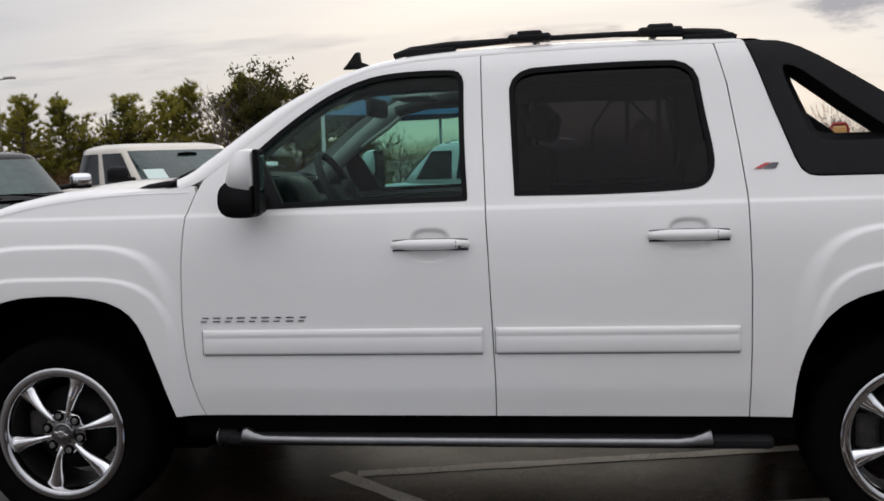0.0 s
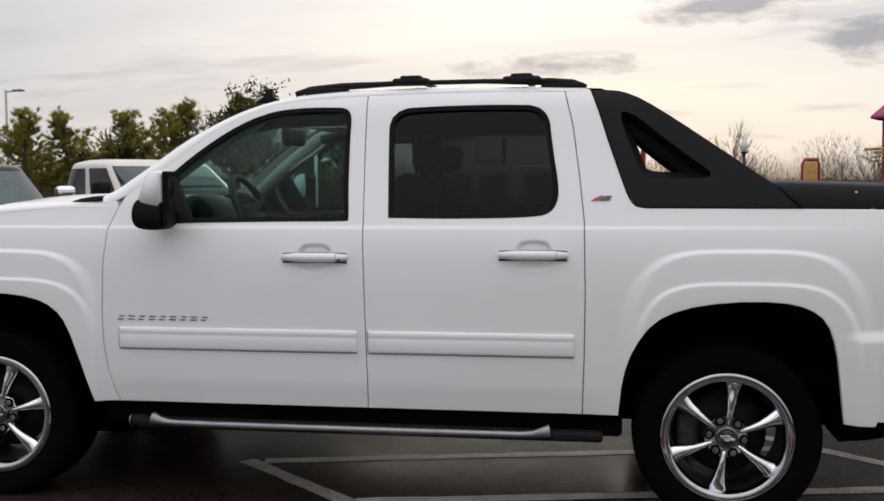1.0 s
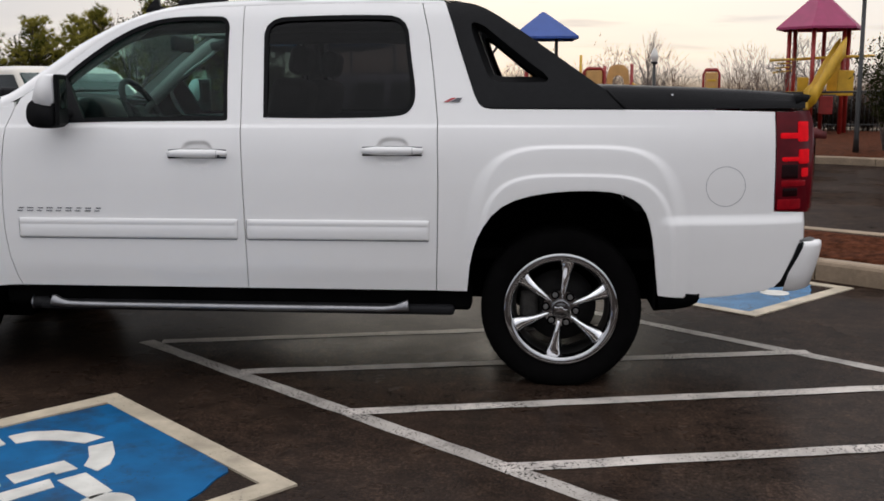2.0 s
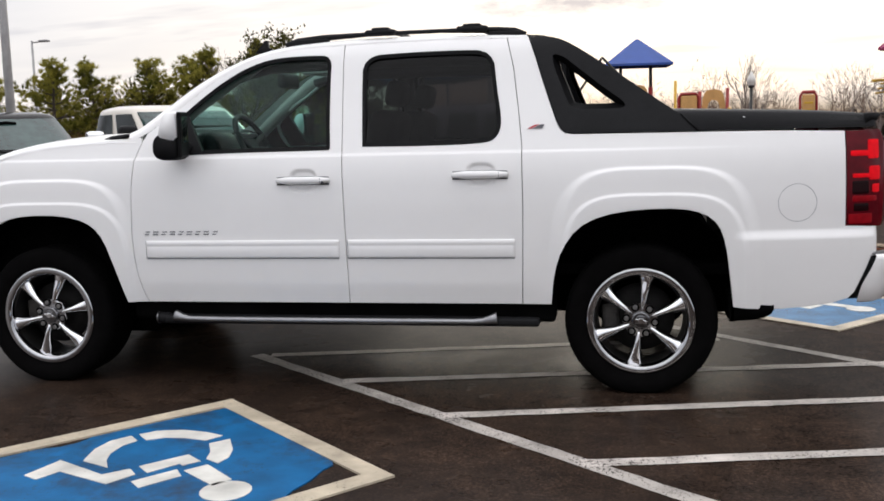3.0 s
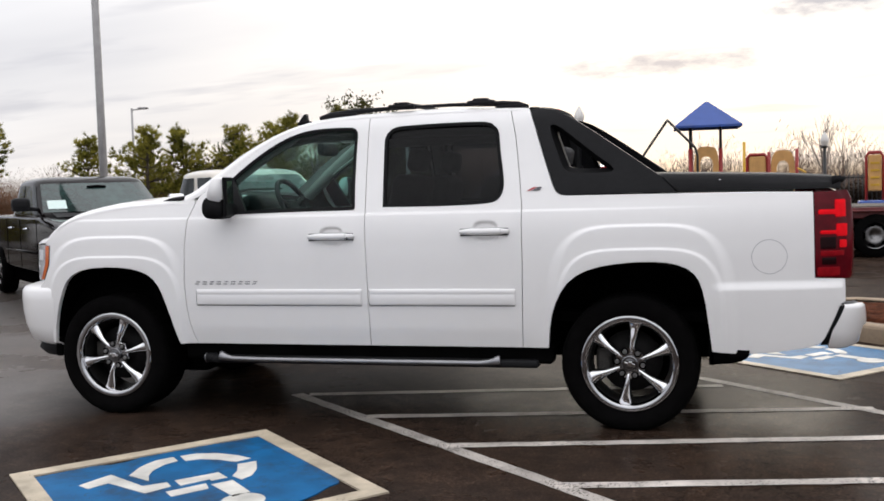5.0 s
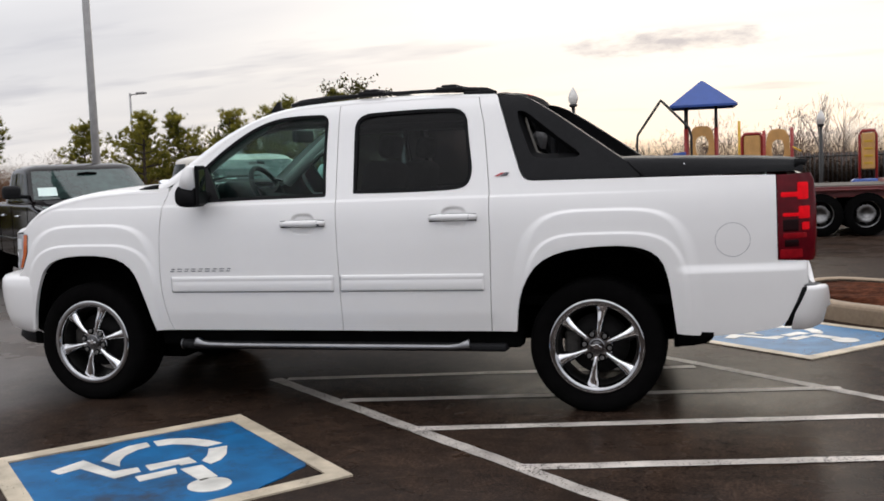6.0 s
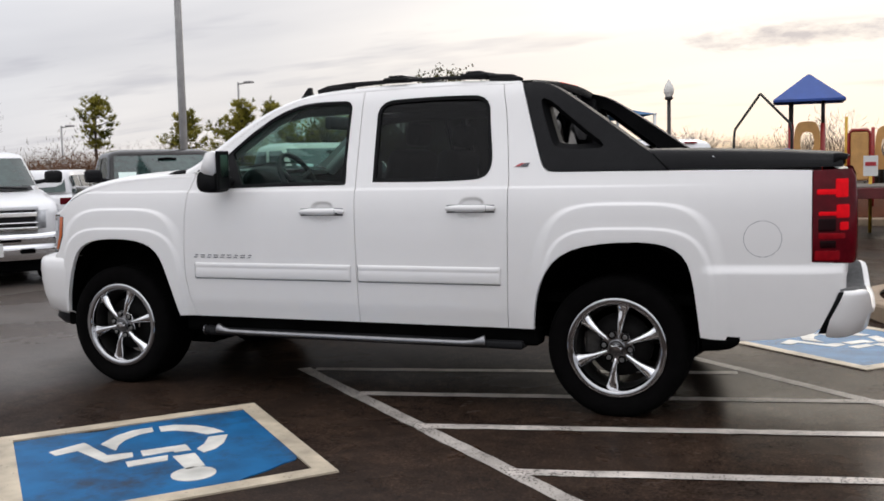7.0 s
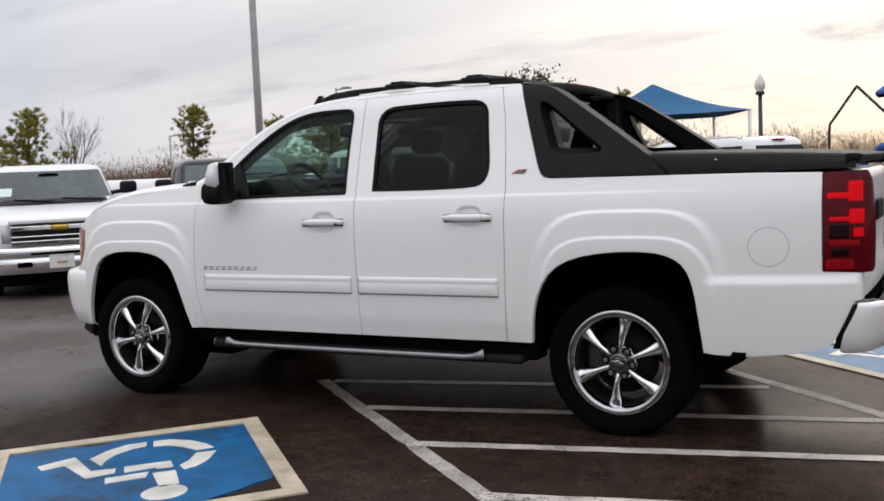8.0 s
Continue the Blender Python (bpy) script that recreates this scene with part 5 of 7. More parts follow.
    return m


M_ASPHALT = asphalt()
gxs = [-400, -150, -60, -30, -20, -14] + [x for x in np.arange(-10, 12.1, 0.5)] + [20, 40, 90, 200, 400]
gys = [-60, -30, -15] + [y for y in np.arange(-9, 14.1, 0.5)] + [20, 30, 50, 90, 160, 400, 1500]
verts = [(x, y, fall(x, y)) for x in gxs for y in gys]
ny = len(gys)
faces = [(i * ny + j, (i + 1) * ny + j, (i + 1) * ny + j + 1, i * ny + j + 1) for i in range(len(gxs) - 1) for j in range(ny - 1)]
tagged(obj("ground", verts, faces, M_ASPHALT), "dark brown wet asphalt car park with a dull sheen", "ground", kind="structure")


# ---- painted markings ----
def paint(name, color, wear, scuff=0.0):
    """Road paint worn through to the asphalt in specks."""
    m = bpy.data.materials.new(name)
    m.use_nodes = True
    nt = m.node_tree
    b = nt.nodes["Principled BSDF"]
    b.inputs["Roughness"].default_value = 0.55
    b.inputs["Specular IOR Level"].default_value = 0.17
    tc = nt.nodes.new("ShaderNodeTexCoord")
    n1, n2, n3 = (nt.nodes.new("ShaderNodeTexNoise") for _ in range(3))
    for n, s, d in ((n1, 80, 7), (n2, 3.2, 4), (n3, 5.0, 6)):
        n.inputs["Scale"].default_value, n.inputs["Detail"].default_value = s, d
        nt.links.new(tc.outputs["Object"], n.inputs["Vector"])
    a = nt.nodes.new("ShaderNodeMath")
    a.operation, a.inputs[1].default_value = "MULTIPLY_ADD", 0.45
    nt.links.new(n2.outputs[0], a.inputs[0])
    nt.links.new(n1.outputs[0], a.inputs[2])
    r = nt.nodes.new("ShaderNodeValToRGB")
    r.color_ramp.elements[0].position, r.color_ramp.elements[1].position = wear, wear + 0.10
    r.color_ramp.elements[0].color, r.color_ramp.elements[1].color = (0, 0, 0, 1), (1, 1, 1, 1)
    nt.links.new(a.outputs[0], r.inputs[0])
    tone = nt.nodes.new("ShaderNodeValToRGB")
    tone.color_ramp.elements[0].position, tone.color_ramp.elements[1].position = 0.3, 0.7
    tone.color_ramp.elements[0].color = (*[c * 0.58 for c in color], 1)
    tone.color_ramp.elements[1].color = (*color, 1)
    nt.links.new(n3.outputs[0], tone.inputs[0])
    mx = nt.nodes.new("ShaderNodeMix")
    mx.data_type = "RGBA"
    mx.inputs[6].default_value = (0.045, 0.04, 0.036, 1)
    nt.links.new(r.outputs[0], mx.inputs[0])
    nt.links.new(tone.outputs[0], mx.inputs[7])
    smudge = nt.nodes.new("ShaderNodeTexNoise")
    smudge.inputs["Scale"].default_value, smudge.inputs["Detail"].default_value, smudge.inputs["Roughness"].default_value = 2.1, 7, 0.72
    nt.links.new(tc.outputs["Object"], smudge.inputs["Vector"])
    sr = nt.nodes.new("ShaderNodeValToRGB")
    sr.color_ramp.elements[0].position, sr.color_ramp.elements[1].position = 0.50, 0.66
    sr.color_ramp.elements[0].color, sr.color_ramp.elements[1].color = (0, 0, 0, 1), (scuff, scuff, scuff, 1)
    nt.links.new(smudge.outputs[0], sr.inputs[0])
    dirt = nt.nodes.new("ShaderNodeMix")
    dirt.data_type = "RGBA"
    dirt.inputs[7].default_value = (0.028, 0.024, 0.024, 1)
    nt.links.new(sr.outputs[0], dirt.inputs[0])
    nt.links.new(mx.outputs[2], dirt.inputs[6])
    nt.links.new(dirt.outputs[2], b.inputs["Base Color"])
    return m


M_LINE = paint("worn_white_line_paint", (0.52, 0.475, 0.43), 0.555, 0.45)
M_HATCH = paint("white_hatch_paint", (0.66, 0.60, 0.545), 0.54, 0.30)
M_FRESH = paint("cream_white_paint", (0.62, 0.53, 0.40), 0.455, 0.25)
M_SYMB = paint("white_symbol_paint", (0.74, 0.72, 0.66), 0.40)
M_FADED = paint("faded_blue_paint", (0.055, 0.185, 0.36), 0.54)
M_BLUE = paint("blue_field_paint", (0.003, 0.120, 0.310), 0.45, 0.8)
U = Vector((0.670, 0.742, 0)).normalized()          # along a stall
V = Vector((U.y, -U.x, 0))                           # across the stalls


def slab(pts, z0, h=0.003):
    """Thin coat of paint with a real edge, on a closed outline."""
    n = len(pts)
    v = [(x, y, fall(x, y) + z0 + h) for x, y in pts] + [(x, y, fall(x, y) - 0.002) for x, y in pts]
    return v, [tuple(range(n))] + [(i, n + i, n + (i + 1) % n, (i + 1) % n) for i in range(n)]


def line_thing(a, b, width, material, label, group="hatched aisle lines"):
    a, b = Vector((*a, 0)), Vector((*b, 0))
    d = (b - a).normalized()
    s = Vector((-d.y, d.x, 0)) * width / 2
    n = max(2, int((b - a).length / 0.12))
    rng = random.Random(int(a.x * 1000) + 7)
    up_, dn = [], []
    for i in range(n + 1):
        p = a + (b - a) * i / n
        up_.append(p + s * (1 + rng.uniform(-0.13, 0.13)))
        dn.append(p - s * (1 + rng.uniform(-0.13, 0.13)))
    v, f = [], []
    for p, q in zip(up_, dn):
        v += [(p.x, p.y, fall(p.x, p.y) + line_thing.z), (q.x, q.y, fall(q.x, q.y) + line_thing.z)]
    f = [(2 * i, 2 * i + 1, 2 * i + 3, 2 * i + 2) for i in range(n)]
    line_thing.z += 0.0004
    return tagged(obj("parking_line", v, f, material, smooth=False), label, "road marking", group, "structure")


line_thing.z = 0.002
line_thing((-0.70, -0.215), (2.35, -2.86), 0.088, M_LINE, "worn white boundary line of hatched aisle")
line_thing((1.62, 1.02), (4.2, -1.32), 0.088, M_LINE, "worn white boundary line of hatched aisle")
for a, b in (((-0.60, -0.22), (2.15, 0.42)), ((0.03, -0.81), (3.03, -0.17)), ((0.68, -1.43), (3.70, -0.74)), ((1.40, -2.06), (4.3, -1.40)), ((2.10, -2.68), (4.9, -2.05))):
    line_thing(a, b, 0.088, M_HATCH, "worn white hatch line across the aisle")


def access_symbol(corner, su, sv, blue, along=U, across=V):
    """Blue square with cream border and a white wheelchair figure; corner is its far corner, sides run along -U and V."""
    e = thing("parking_symbol", "blue accessible-parking square with cream border on asphalt", "road marking", "accessible bay symbols", "structure")
    c = Vector((*corner, 0))

    def P(a, b):                                       # a along V from the corner, b back along -U
        p = c + across * a * sv - along * b * su
        return (p.x, p.y)

    bw = 0.068
    field = [(0.085, 0.066), (0.45, 0.064), (0.785, 0.070), (0.81, 0.085), (0.825, 0.13), (0.87, 0.20), (0.90, 0.275), (0.94, 0.335), (0.94, 0.94), (0.40, 0.94), (0.09, 0.93), (0.082, 0.72), (0.106, 0.665), (0.104, 0.60), (0.080, 0.55), (0.076, 0.30)]
    v, f = slab([P(a, b) for a, b in field], 0.003)
    obj("blue_field", v, f, blue, e, "blue painted field, bare at two corners", False)
    for q in ((P(0, 0), P(1, 0), P(1, bw), P(0, bw)), (P(0, 1 - bw), P(1, 1 - bw), P(1, 1), P(0, 1)), (P(0, bw), P(bw, bw), P(bw, 1 - bw), P(0, 1 - bw)), (P(1 - bw, bw), P(1, bw), P(1, 1 - bw), P(1 - bw, 1 - bw))):
        obj("border", *slab(list(q), 0.006), M_FRESH, e, "cream painted border", False)
    figure = access_symbol.figure
    for poly in figure:
        obj("figure_stroke", *slab([P(a, b) for a, b in poly], 0.006), M_SYMB, e, "white painted figure stroke", False)
    return e


def disc(ca, cb, r, n=20):
    return [(ca + r * math.cos(t), cb + r * math.sin(t)) for t in np.linspace(0, 2 * math.pi, n, endpoint=False)]


FIGURE = [[(0.249, 0.649), (0.165, 0.585), (0.119, 0.518), (0.116, 0.446), (0.179, 0.450), (0.193, 0.503), (0.241, 0.561), (0.294, 0.592), (0.361, 0.611)],
          [(0.119, 0.421), (0.124, 0.361), (0.176, 0.289), (0.254, 0.239), (0.322, 0.216), (0.329, 0.279), (0.258, 0.321), (0.208, 0.372), (0.194, 0.426)],
          [(0.363, 0.284), (0.369, 0.213), (0.466, 0.251), (0.526, 0.294), (0.550, 0.342), (0.490, 0.353), (0.444, 0.317)],
          [(0.255, 0.824), (0.196, 0.700), (0.406, 0.645), (0.416, 0.563), (0.472, 0.568), (0.490, 0.662), (0.294, 0.732), (0.314, 0.807)],
          [(0.413, 0.535), (0.417, 0.378), (0.498, 0.374), (0.496, 0.432), (0.476, 0.432), (0.484, 0.537)],
          [(0.519, 0.600), (0.516, 0.458), (0.576, 0.470), (0.582, 0.601)],
          [(0.539, 0.447), (0.540, 0.370), (0.700, 0.370), (0.712, 0.434)], disc(0.768, 0.422, 0.073)]
access_symbol.figure = [[((a + 0.05) / 1.04, b) for a, b in poly] for poly in FIGURE]
access_symbol((-0.450, -1.243), 1.43, 1.535, M_BLUE, Vector((0.6345, 0.7729, 0)), Vector((0.727, -0.6866, 0)))
access_symbol((2.78, 2.66), 1.36, 1.42, M_FADED)
# ---- materials of the surroundings ----
M_BLACKC = mat("black_car_paint", (0.0040, 0.0026, 0.0026), rough=0.10, coat=0.0, vary=0.3, scale=2, spec=0.12)
M_CREAM = mat("cream_car_paint", (0.62, 0.57, 0.49), rough=0.3, coat=0.5, vary=0.04, scale=2)
M_WHITE2 = mat("white_fleet_paint", (0.74, 0.74, 0.75), rough=0.32, coat=0.5, vary=0.03, scale=2)
# broad blotches in the window colour stand for broken reflections
M_CARGLASS = mat("car_window_glass", (0.024, 0.047, 0.043), rough=0.05, vary=0.8, scale=0.9, spec=0.55)
M_SIDEGLASS = mat("dark_side_glass", (0.016, 0.022, 0.022), rough=0.15, vary=0.5, scale=2, spec=0.14)
M_STICKER = mat("pale_price_sheet", (0.62, 0.74, 0.70), rough=0.7, vary=0.05, scale=30)
M_GOLD = mat("gold_emblem", (0.62, 0.40, 0.08), rough=0.3, metal=0.7, vary=0.15, scale=30)
M_BARK = mat("pine_bark", (0.075, 0.055, 0.042), rough=0.9, vary=0.4, scale=14, bump=0.6, bump_scale=60)
M_TWIG = mat("bare_grey_twigs", (0.15, 0.118, 0.105), rough=0.9, vary=0.3, scale=10)
M_NEEDLE = leaf("olive_pine_needles", (0.070, 0.080, 0.017), (0.375, 0.330, 0.068), 1.8)
M_DARKOAK = leaf("dark_olive_leaves", (0.030, 0.032, 0.010), (0.105, 0.095, 0.030), 2.5)
M_SHRUB = leaf("russet_winter_shrub", (0.105, 0.060, 0.036), (0.200, 0.100, 0.058), 3)
M_HEDGE = leaf("dark_hedge_leaves", (0.022, 0.017, 0.013), (0.060, 0.044, 0.034), 3)
M_WOODS = leaf("far_bare_woods", (0.100, 0.066, 0.050), (0.190, 0.125, 0.095), 0.4)
M_GALV = mat("galvanised_pole", (0.36, 0.35, 0.345), rough=0.55, metal=0.35, vary=0.15, scale=6)
M_DKPOLE = mat("dark_painted_metal", (0.020, 0.019, 0.018), rough=0.5, vary=0.3, scale=10)
M_GLOBE = mat("milky_globe", (0.72, 0.70, 0.66), rough=0.35, vary=0.06, scale=8)
M_PBLUE = mat("blue_roof_plastic", (0.022, 0.070, 0.30), rough=0.5, vary=0.15, scale=4)
M_PMAG = mat("magenta_red_roof_plastic", (0.31, 0.020, 0.095), rough=0.5, vary=0.18, scale=4)
M_PRED = mat("red_play_post", (0.30, 0.018, 0.014), rough=0.45, vary=0.2, scale=8)
M_PTAN = mat("tan_play_panel", (0.60, 0.33, 0.11), rough=0.55, vary=0.15, scale=6)
M_PYEL = mat("yellow_play_plastic", (0.62, 0.36, 0.02), rough=0.5, vary=0.15, scale=6)
M_CANOPY = mat("blue_shade_fabric", (0.012, 0.105, 0.24), rough=0.85, vary=0.15, scale=3, bump=0.2, bump_scale=120)
M_CONC = mat("pale_concrete_kerb", (0.29, 0.215, 0.145), rough=0.85, vary=0.25, scale=3, bump=0.4, bump_scale=90)
M_CONCJ = mat("dark_kerb_joint", (0.070, 0.055, 0.042), rough=0.95, vary=0.4, scale=8, bump=0.4, bump_scale=60)
M_MULCH = mat("red_brown_mulch", (0.078, 0.026, 0.013), rough=1.0, spec=0.03, vary=0.7, scale=12, bump=1.0, bump_scale=45)
M_SURF = mat("brown_play_surface", (0.13, 0.10, 0.065), rough=0.95, vary=0.4, scale=2, bump=0.5, bump_scale=40)
M_SIGN = mat("white_sign_board", (0.70, 0.70, 0.68), rough=0.5, vary=0.05, scale=10)
M_TRAILER = mat("dull_red_trailer_frame", (0.115, 0.014, 0.014), rough=0.5, vary=0.35, scale=5)
M_DECK = mat("weathered_deck_planks", (0.10, 0.085, 0.07), rough=0.9, vary=0.4, scale=6, aniso=(0.3, 4, 1))


# ---- parked vehicles ----
def car_wheel(parent, x, y, r=0.40, width=0.26, rimmat=M_ALU):
    e = new("wheel")
    e.parent = parent
    h = width / 2
    t = obj("tyre", *lathe([(-h, r * 0.62), (-h * 1.05, r * 0.78), (-h * 0.95, r * 0.93), (-h * 0.7, r), (h * 0.7, r), (h * 0.95, r * 0.93), (h, r * 0.62)], 28), M_RUBBER, e)
    obj("rim", *lathe([(-h * 0.9, r * 0.64), (-h * 1.02, r * 0.60), (-h * 0.85, r * 0.56), (-h * 0.55, r * 0.30), (-h * 0.85, r * 0.22), (-h * 0.9, 0.001)], 24), rimmat, e)
    for k in range(5):
        a = 2 * math.pi * k / 5
        obj("rim_opening", *loft([[(q * math.cos(a + s) * r, -h * 0.86 + d, q * math.sin(a + s) * r) for q, s in ((0.36, -0.22), (0.54, -0.30), (0.54, 0.30), (0.36, 0.22))] for d in (-0.012, 0.02)]), M_UNDER, e)
    e.matrix_basis = pose(x, y, r) @ (Matrix.Rotation(math.pi, 4, "Z") if y > 0 else Matrix.Identity(4))
    return e


def ringy(x, half, zb, zt, soft=0.10, n=5):
    """Rounded body section at x: closed ring in y, z."""
    pts = []
    for sy, sz, a0 in ((1, 1, 0), (-1, 1, 90), (-1, -1, 180), (1, -1, 270)):
        cy, cz = sy * (half - soft), (zt - soft * 0.8 if sz > 0 else zb + soft * 0.8)
        for k in range(n):
            a = radians(a0 + 90 * k / (n - 1))
            pts.append((x, cy + soft * math.cos(a), cz + soft * 0.8 * math.sin(a)))
    return pts


def pickup_cab(z, f, side=None):
    """Point on the rounded cab at height z: f = share of the half width on the front face, or of the half length on a side."""
    k = max(0.0, z - 1.83) / 0.08
    u = (min(z, 1.83) - 1.28) / 0.56
    x0, x1, h = -1.42 + 0.85 * u + 0.34 * k * k, 1.00 - 0.16 * u - 0.26 * k * k, 0.985 - 0.155 * u - 0.20 * k * k
    cx, hx = (x0 + x1) / 2, (x1 - x0) / 2
    if side is None:
        s = abs(f) ** (1 / 0.32)
        return Vector((cx - hx * (1 - s * s) ** 0.16, h * f, z))
    c = abs(f) ** (1 / 0.32)
    return Vector((cx + hx * f, side * h * (1 - c * c) ** 0.15, z))


def pickup_ring(z, n=44):
    out = []
    k = max(0.0, z - 1.83) / 0.08
    u = (min(z, 1.83) - 1.28) / 0.56
    x0, x1, h = -1.42 + 0.85 * u + 0.34 * k * k, 1.00 - 0.16 * u - 0.26 * k * k, 0.985 - 0.155 * u - 0.20 * k * k
    for t in np.linspace(0, 2 * math.pi, n, endpoint=False):
        c, q = math.cos(t), math.sin(t)
        out.append(((x0 + x1) / 2 + (x1 - x0) / 2 * abs(c) ** 0.32 * (1 if c > 0 else -1), h * abs(q) ** 0.30 * (1 if q > 0 else -1), z))
    return out


def parked_pickup(label, paint_mat, at, chrome=-1, emblem=False):
    """Full-size crew-cab pickup, nose towards -x."""
    e = thing("parked_pickup", label, "truck", "parked trucks", at=at)
    rings = [ringy(-2.88, 0.84, 0.58, 1.04, 0.12), ringy(-2.82, 0.93, 0.50, 1.10, 0.13), ringy(-2.5, 0.985, 0.50, 1.185, 0.14), ringy(-2.0, 1.0, 0.50, 1.25, 0.13), ringy(-1.45, 1.0, 0.50, 1.305, 0.11), ringy(-1.2, 1.0, 0.48, 1.315, 0.07), ringy(0.9, 1.0, 0.48, 1.315, 0.07), ringy(2.2, 1.0, 0.54, 1.315, 0.06), ringy(2.88, 0.98, 0.58, 1.315, 0.06)]
    obj("body", *loft(rings), paint_mat, e)
    cab = obj("cab", *loft([pickup_ring(z) for z in (1.27, 1.36, 1.5, 1.65, 1.78, 1.83, 1.865, 1.89, 1.905, 1.91)]), paint_mat, e)

    def pane(name, rows, parent, label_, glaze=M_CARGLASS):
        return obj(name, *loft(rows, close=False), glaze, parent, label_)

    ws = [[pickup_cab(z, f) + Vector((-0.012, 0, 0.006)) for f in np.linspace(-0.93, 0.93, 21)] for z in np.linspace(1.37, 1.80, 7)]
    wind = pane("windscreen", ws, cab, "dark reflective windscreen")
    obj("price_sheet", [pickup_cab(z, f) + Vector((-0.026, 0, 0.012)) for z, f in ((1.415, 0.60), (1.415, 0.87), (1.54, 0.875), (1.54, 0.60))], [(0, 1, 2, 3)], M_STICKER, wind, "pale price sheet behind glass", False)
    mp_ = pickup_cab(1.74, 0.0) + Vector((-0.03, 0, 0))
    obj("cabin_mirror", *loft([[mp_ + Vector((d, y, z)) for y, z in ((-0.14, -0.025), (0, -0.035), (0.14, -0.025), (0.15, 0.02), (0, 0.035), (-0.15, 0.02))] for d in (0.0, -0.012)]), M_UNDER, wind)
    for sgn in (-1, 1):
        for f0, f1 in ((-0.74, -0.06), (0.10, 0.78)):
            rows = []
            for k in range(6):
                z = 1.36 + 0.42 * k / 5
                rows.append([pickup_cab(z, g, sgn) + Vector((0, sgn * 0.008, 0)) for g in np.linspace(f0, f1, 7)])
            pane("side_window", rows, cab, "dark side window", M_SIDEGLASS)
        lo, hi = sorted((sgn * 1.05, sgn * 1.31))
        mir = part("door_mirror", bm_box(bmesh.new(), (-1.10, lo, 1.42), (-0.93, hi, 1.60), 0.06, seg=4), M_CHROME if chrome and sgn == chrome else M_BLACKP, e, "door mirror", True)
        boxp("mirror_base", (-1.09, lo + 0.01, 1.405), (-0.925, hi - 0.01, 1.47), M_BLACKP, mir, 0.03)
        bar("mirror_arm", [(-1.0, sgn * 1.06, 1.44), (-0.93, sgn * 0.90, 1.42)], 0.032, M_BLACKP, mir, 6)
        obj("headlamp", *loft([[(-2.90 + 0.10 * v ** 2 + d, sgn * (0.62 + 0.33 * v), z) for z in (0.80, 1.05)] + [(-2.80 + 0.10 * v ** 2, sgn * (0.62 + 0.33 * v), z) for z in (1.05, 0.80)] for v, d in ((0, 0), (0.35, 0), (0.7, 0.01), (1, 0.05))]), M_LENS, e, "clear headlamp")
        obj("headlamp_return", *loft([[(-2.80 + 0.30 * v, sgn * (0.955 + 0.043 * v ** 0.7), z) for z in (0.82 + 0.06 * v, 0.94, 1.05 - 0.03 * v)] for v in (0, 0.25, 0.5, 0.75, 1)], close=False), M_LENS, e, "clear headlamp wrapping the corner")
        obj("corner_lamp", *loft([[(-2.56 + 0.06 * v, sgn * (0.996 + 0.008 * v), z) for z in (0.89, 1.00)] for v in (0, 0.5, 1)], close=False), M_AMBER, e, "amber corner lamp")
        for xa, xb in ((-2.32, -1.36), (1.20, 2.16)):
            boxp("wheel_arch", (xa, min(sgn * 0.70, sgn * 1.012), 0.40), (xb, max(sgn * 0.70, sgn * 1.012), 0.90), M_UNDER, e, 0.18)
        car_wheel(e, -1.84, sgn * 0.90, 0.405)
        car_wheel(e, 1.68, sgn * 0.90, 0.405)
        for x in (-0.55, 0.55):
            bar("door_handle", [(x, sgn * 1.014, 1.13), (x + 0.2, sgn * 1.014, 1.13)], 0.018, M_CHROME if chrome else M_BLACKP, e, 6)
        for x in (-1.12, 0.0, 0.98):
            bar("door_seam", [(x, sgn * 1.0, 0.52), (x, sgn * 1.0, 1.27)], 0.006, M_UNDER, e, 4)
        bar("side_moulding", [(-1.1, sgn * 1.006, 0.78), (0.95, sgn * 1.006, 0.78)], 0.022, paint_mat, e, 6)
    gr = part("grille", bm_box(bmesh.new(), (-2.925, -0.62, 0.77), (-2.86, 0.62, 1.075), 0.02), M_BLACKP, e, "dark grille with bright bars")
    for z, h in ((0.995, 0.034), (0.880, 0.012), (0.795, 0.030)):
        part("grille_bar", bm_box(bmesh.new(), (-2.955, -0.64, z - h), (-2.89, 0.64, z + h), 0.012), M_CHROME, gr, "chrome grille bar")
    part("bonnet_lip", bm_box(bmesh.new(), (-2.93, -0.66, 1.055), (-2.84, 0.66, 1.115), 0.02), paint_mat, gr, "painted bonnet lip", True)
    if emblem:
        boxp("emblem", (-2.985, -0.12, 0.955), (-2.945, 0.12, 1.035), M_GOLD, gr, 0.03, "plain gold emblem shape")
    bump_rows = [[(-2.86 - 0.16 * (1 - abs(t) ** 3.2) * k, t * 0.99, z) for t in np.linspace(-1, 1, 21)] for z, k in ((0.37, 0.70), (0.42, 0.92), (0.50, 1.0), (0.555, 1.0), (0.57, 0.90), (0.60, 0.90), (0.615, 1.0), (0.69, 0.97), (0.72, 0.88), (0.738, 0.55))]
    for row in bump_rows:
        row.insert(0, (-2.40, -1.0, row[0][2]))
        row.append((-2.40, 1.0, row[-1][2]))
    bp = obj("front_bumper", *loft(bump_rows, close=False), M_CHROME, e, "chrome front bumper")
    for y in (-0.48, 0.48):
        boxp("tow_slot", (-3.03, y - 0.10, 0.46), (-2.92, y + 0.10, 0.53), M_UNDER, bp, 0.02)
    boxp("air_slot", (-3.035, -0.40, 0.625), (-2.95, 0.40, 0.655), M_UNDER, bp, 0.008)
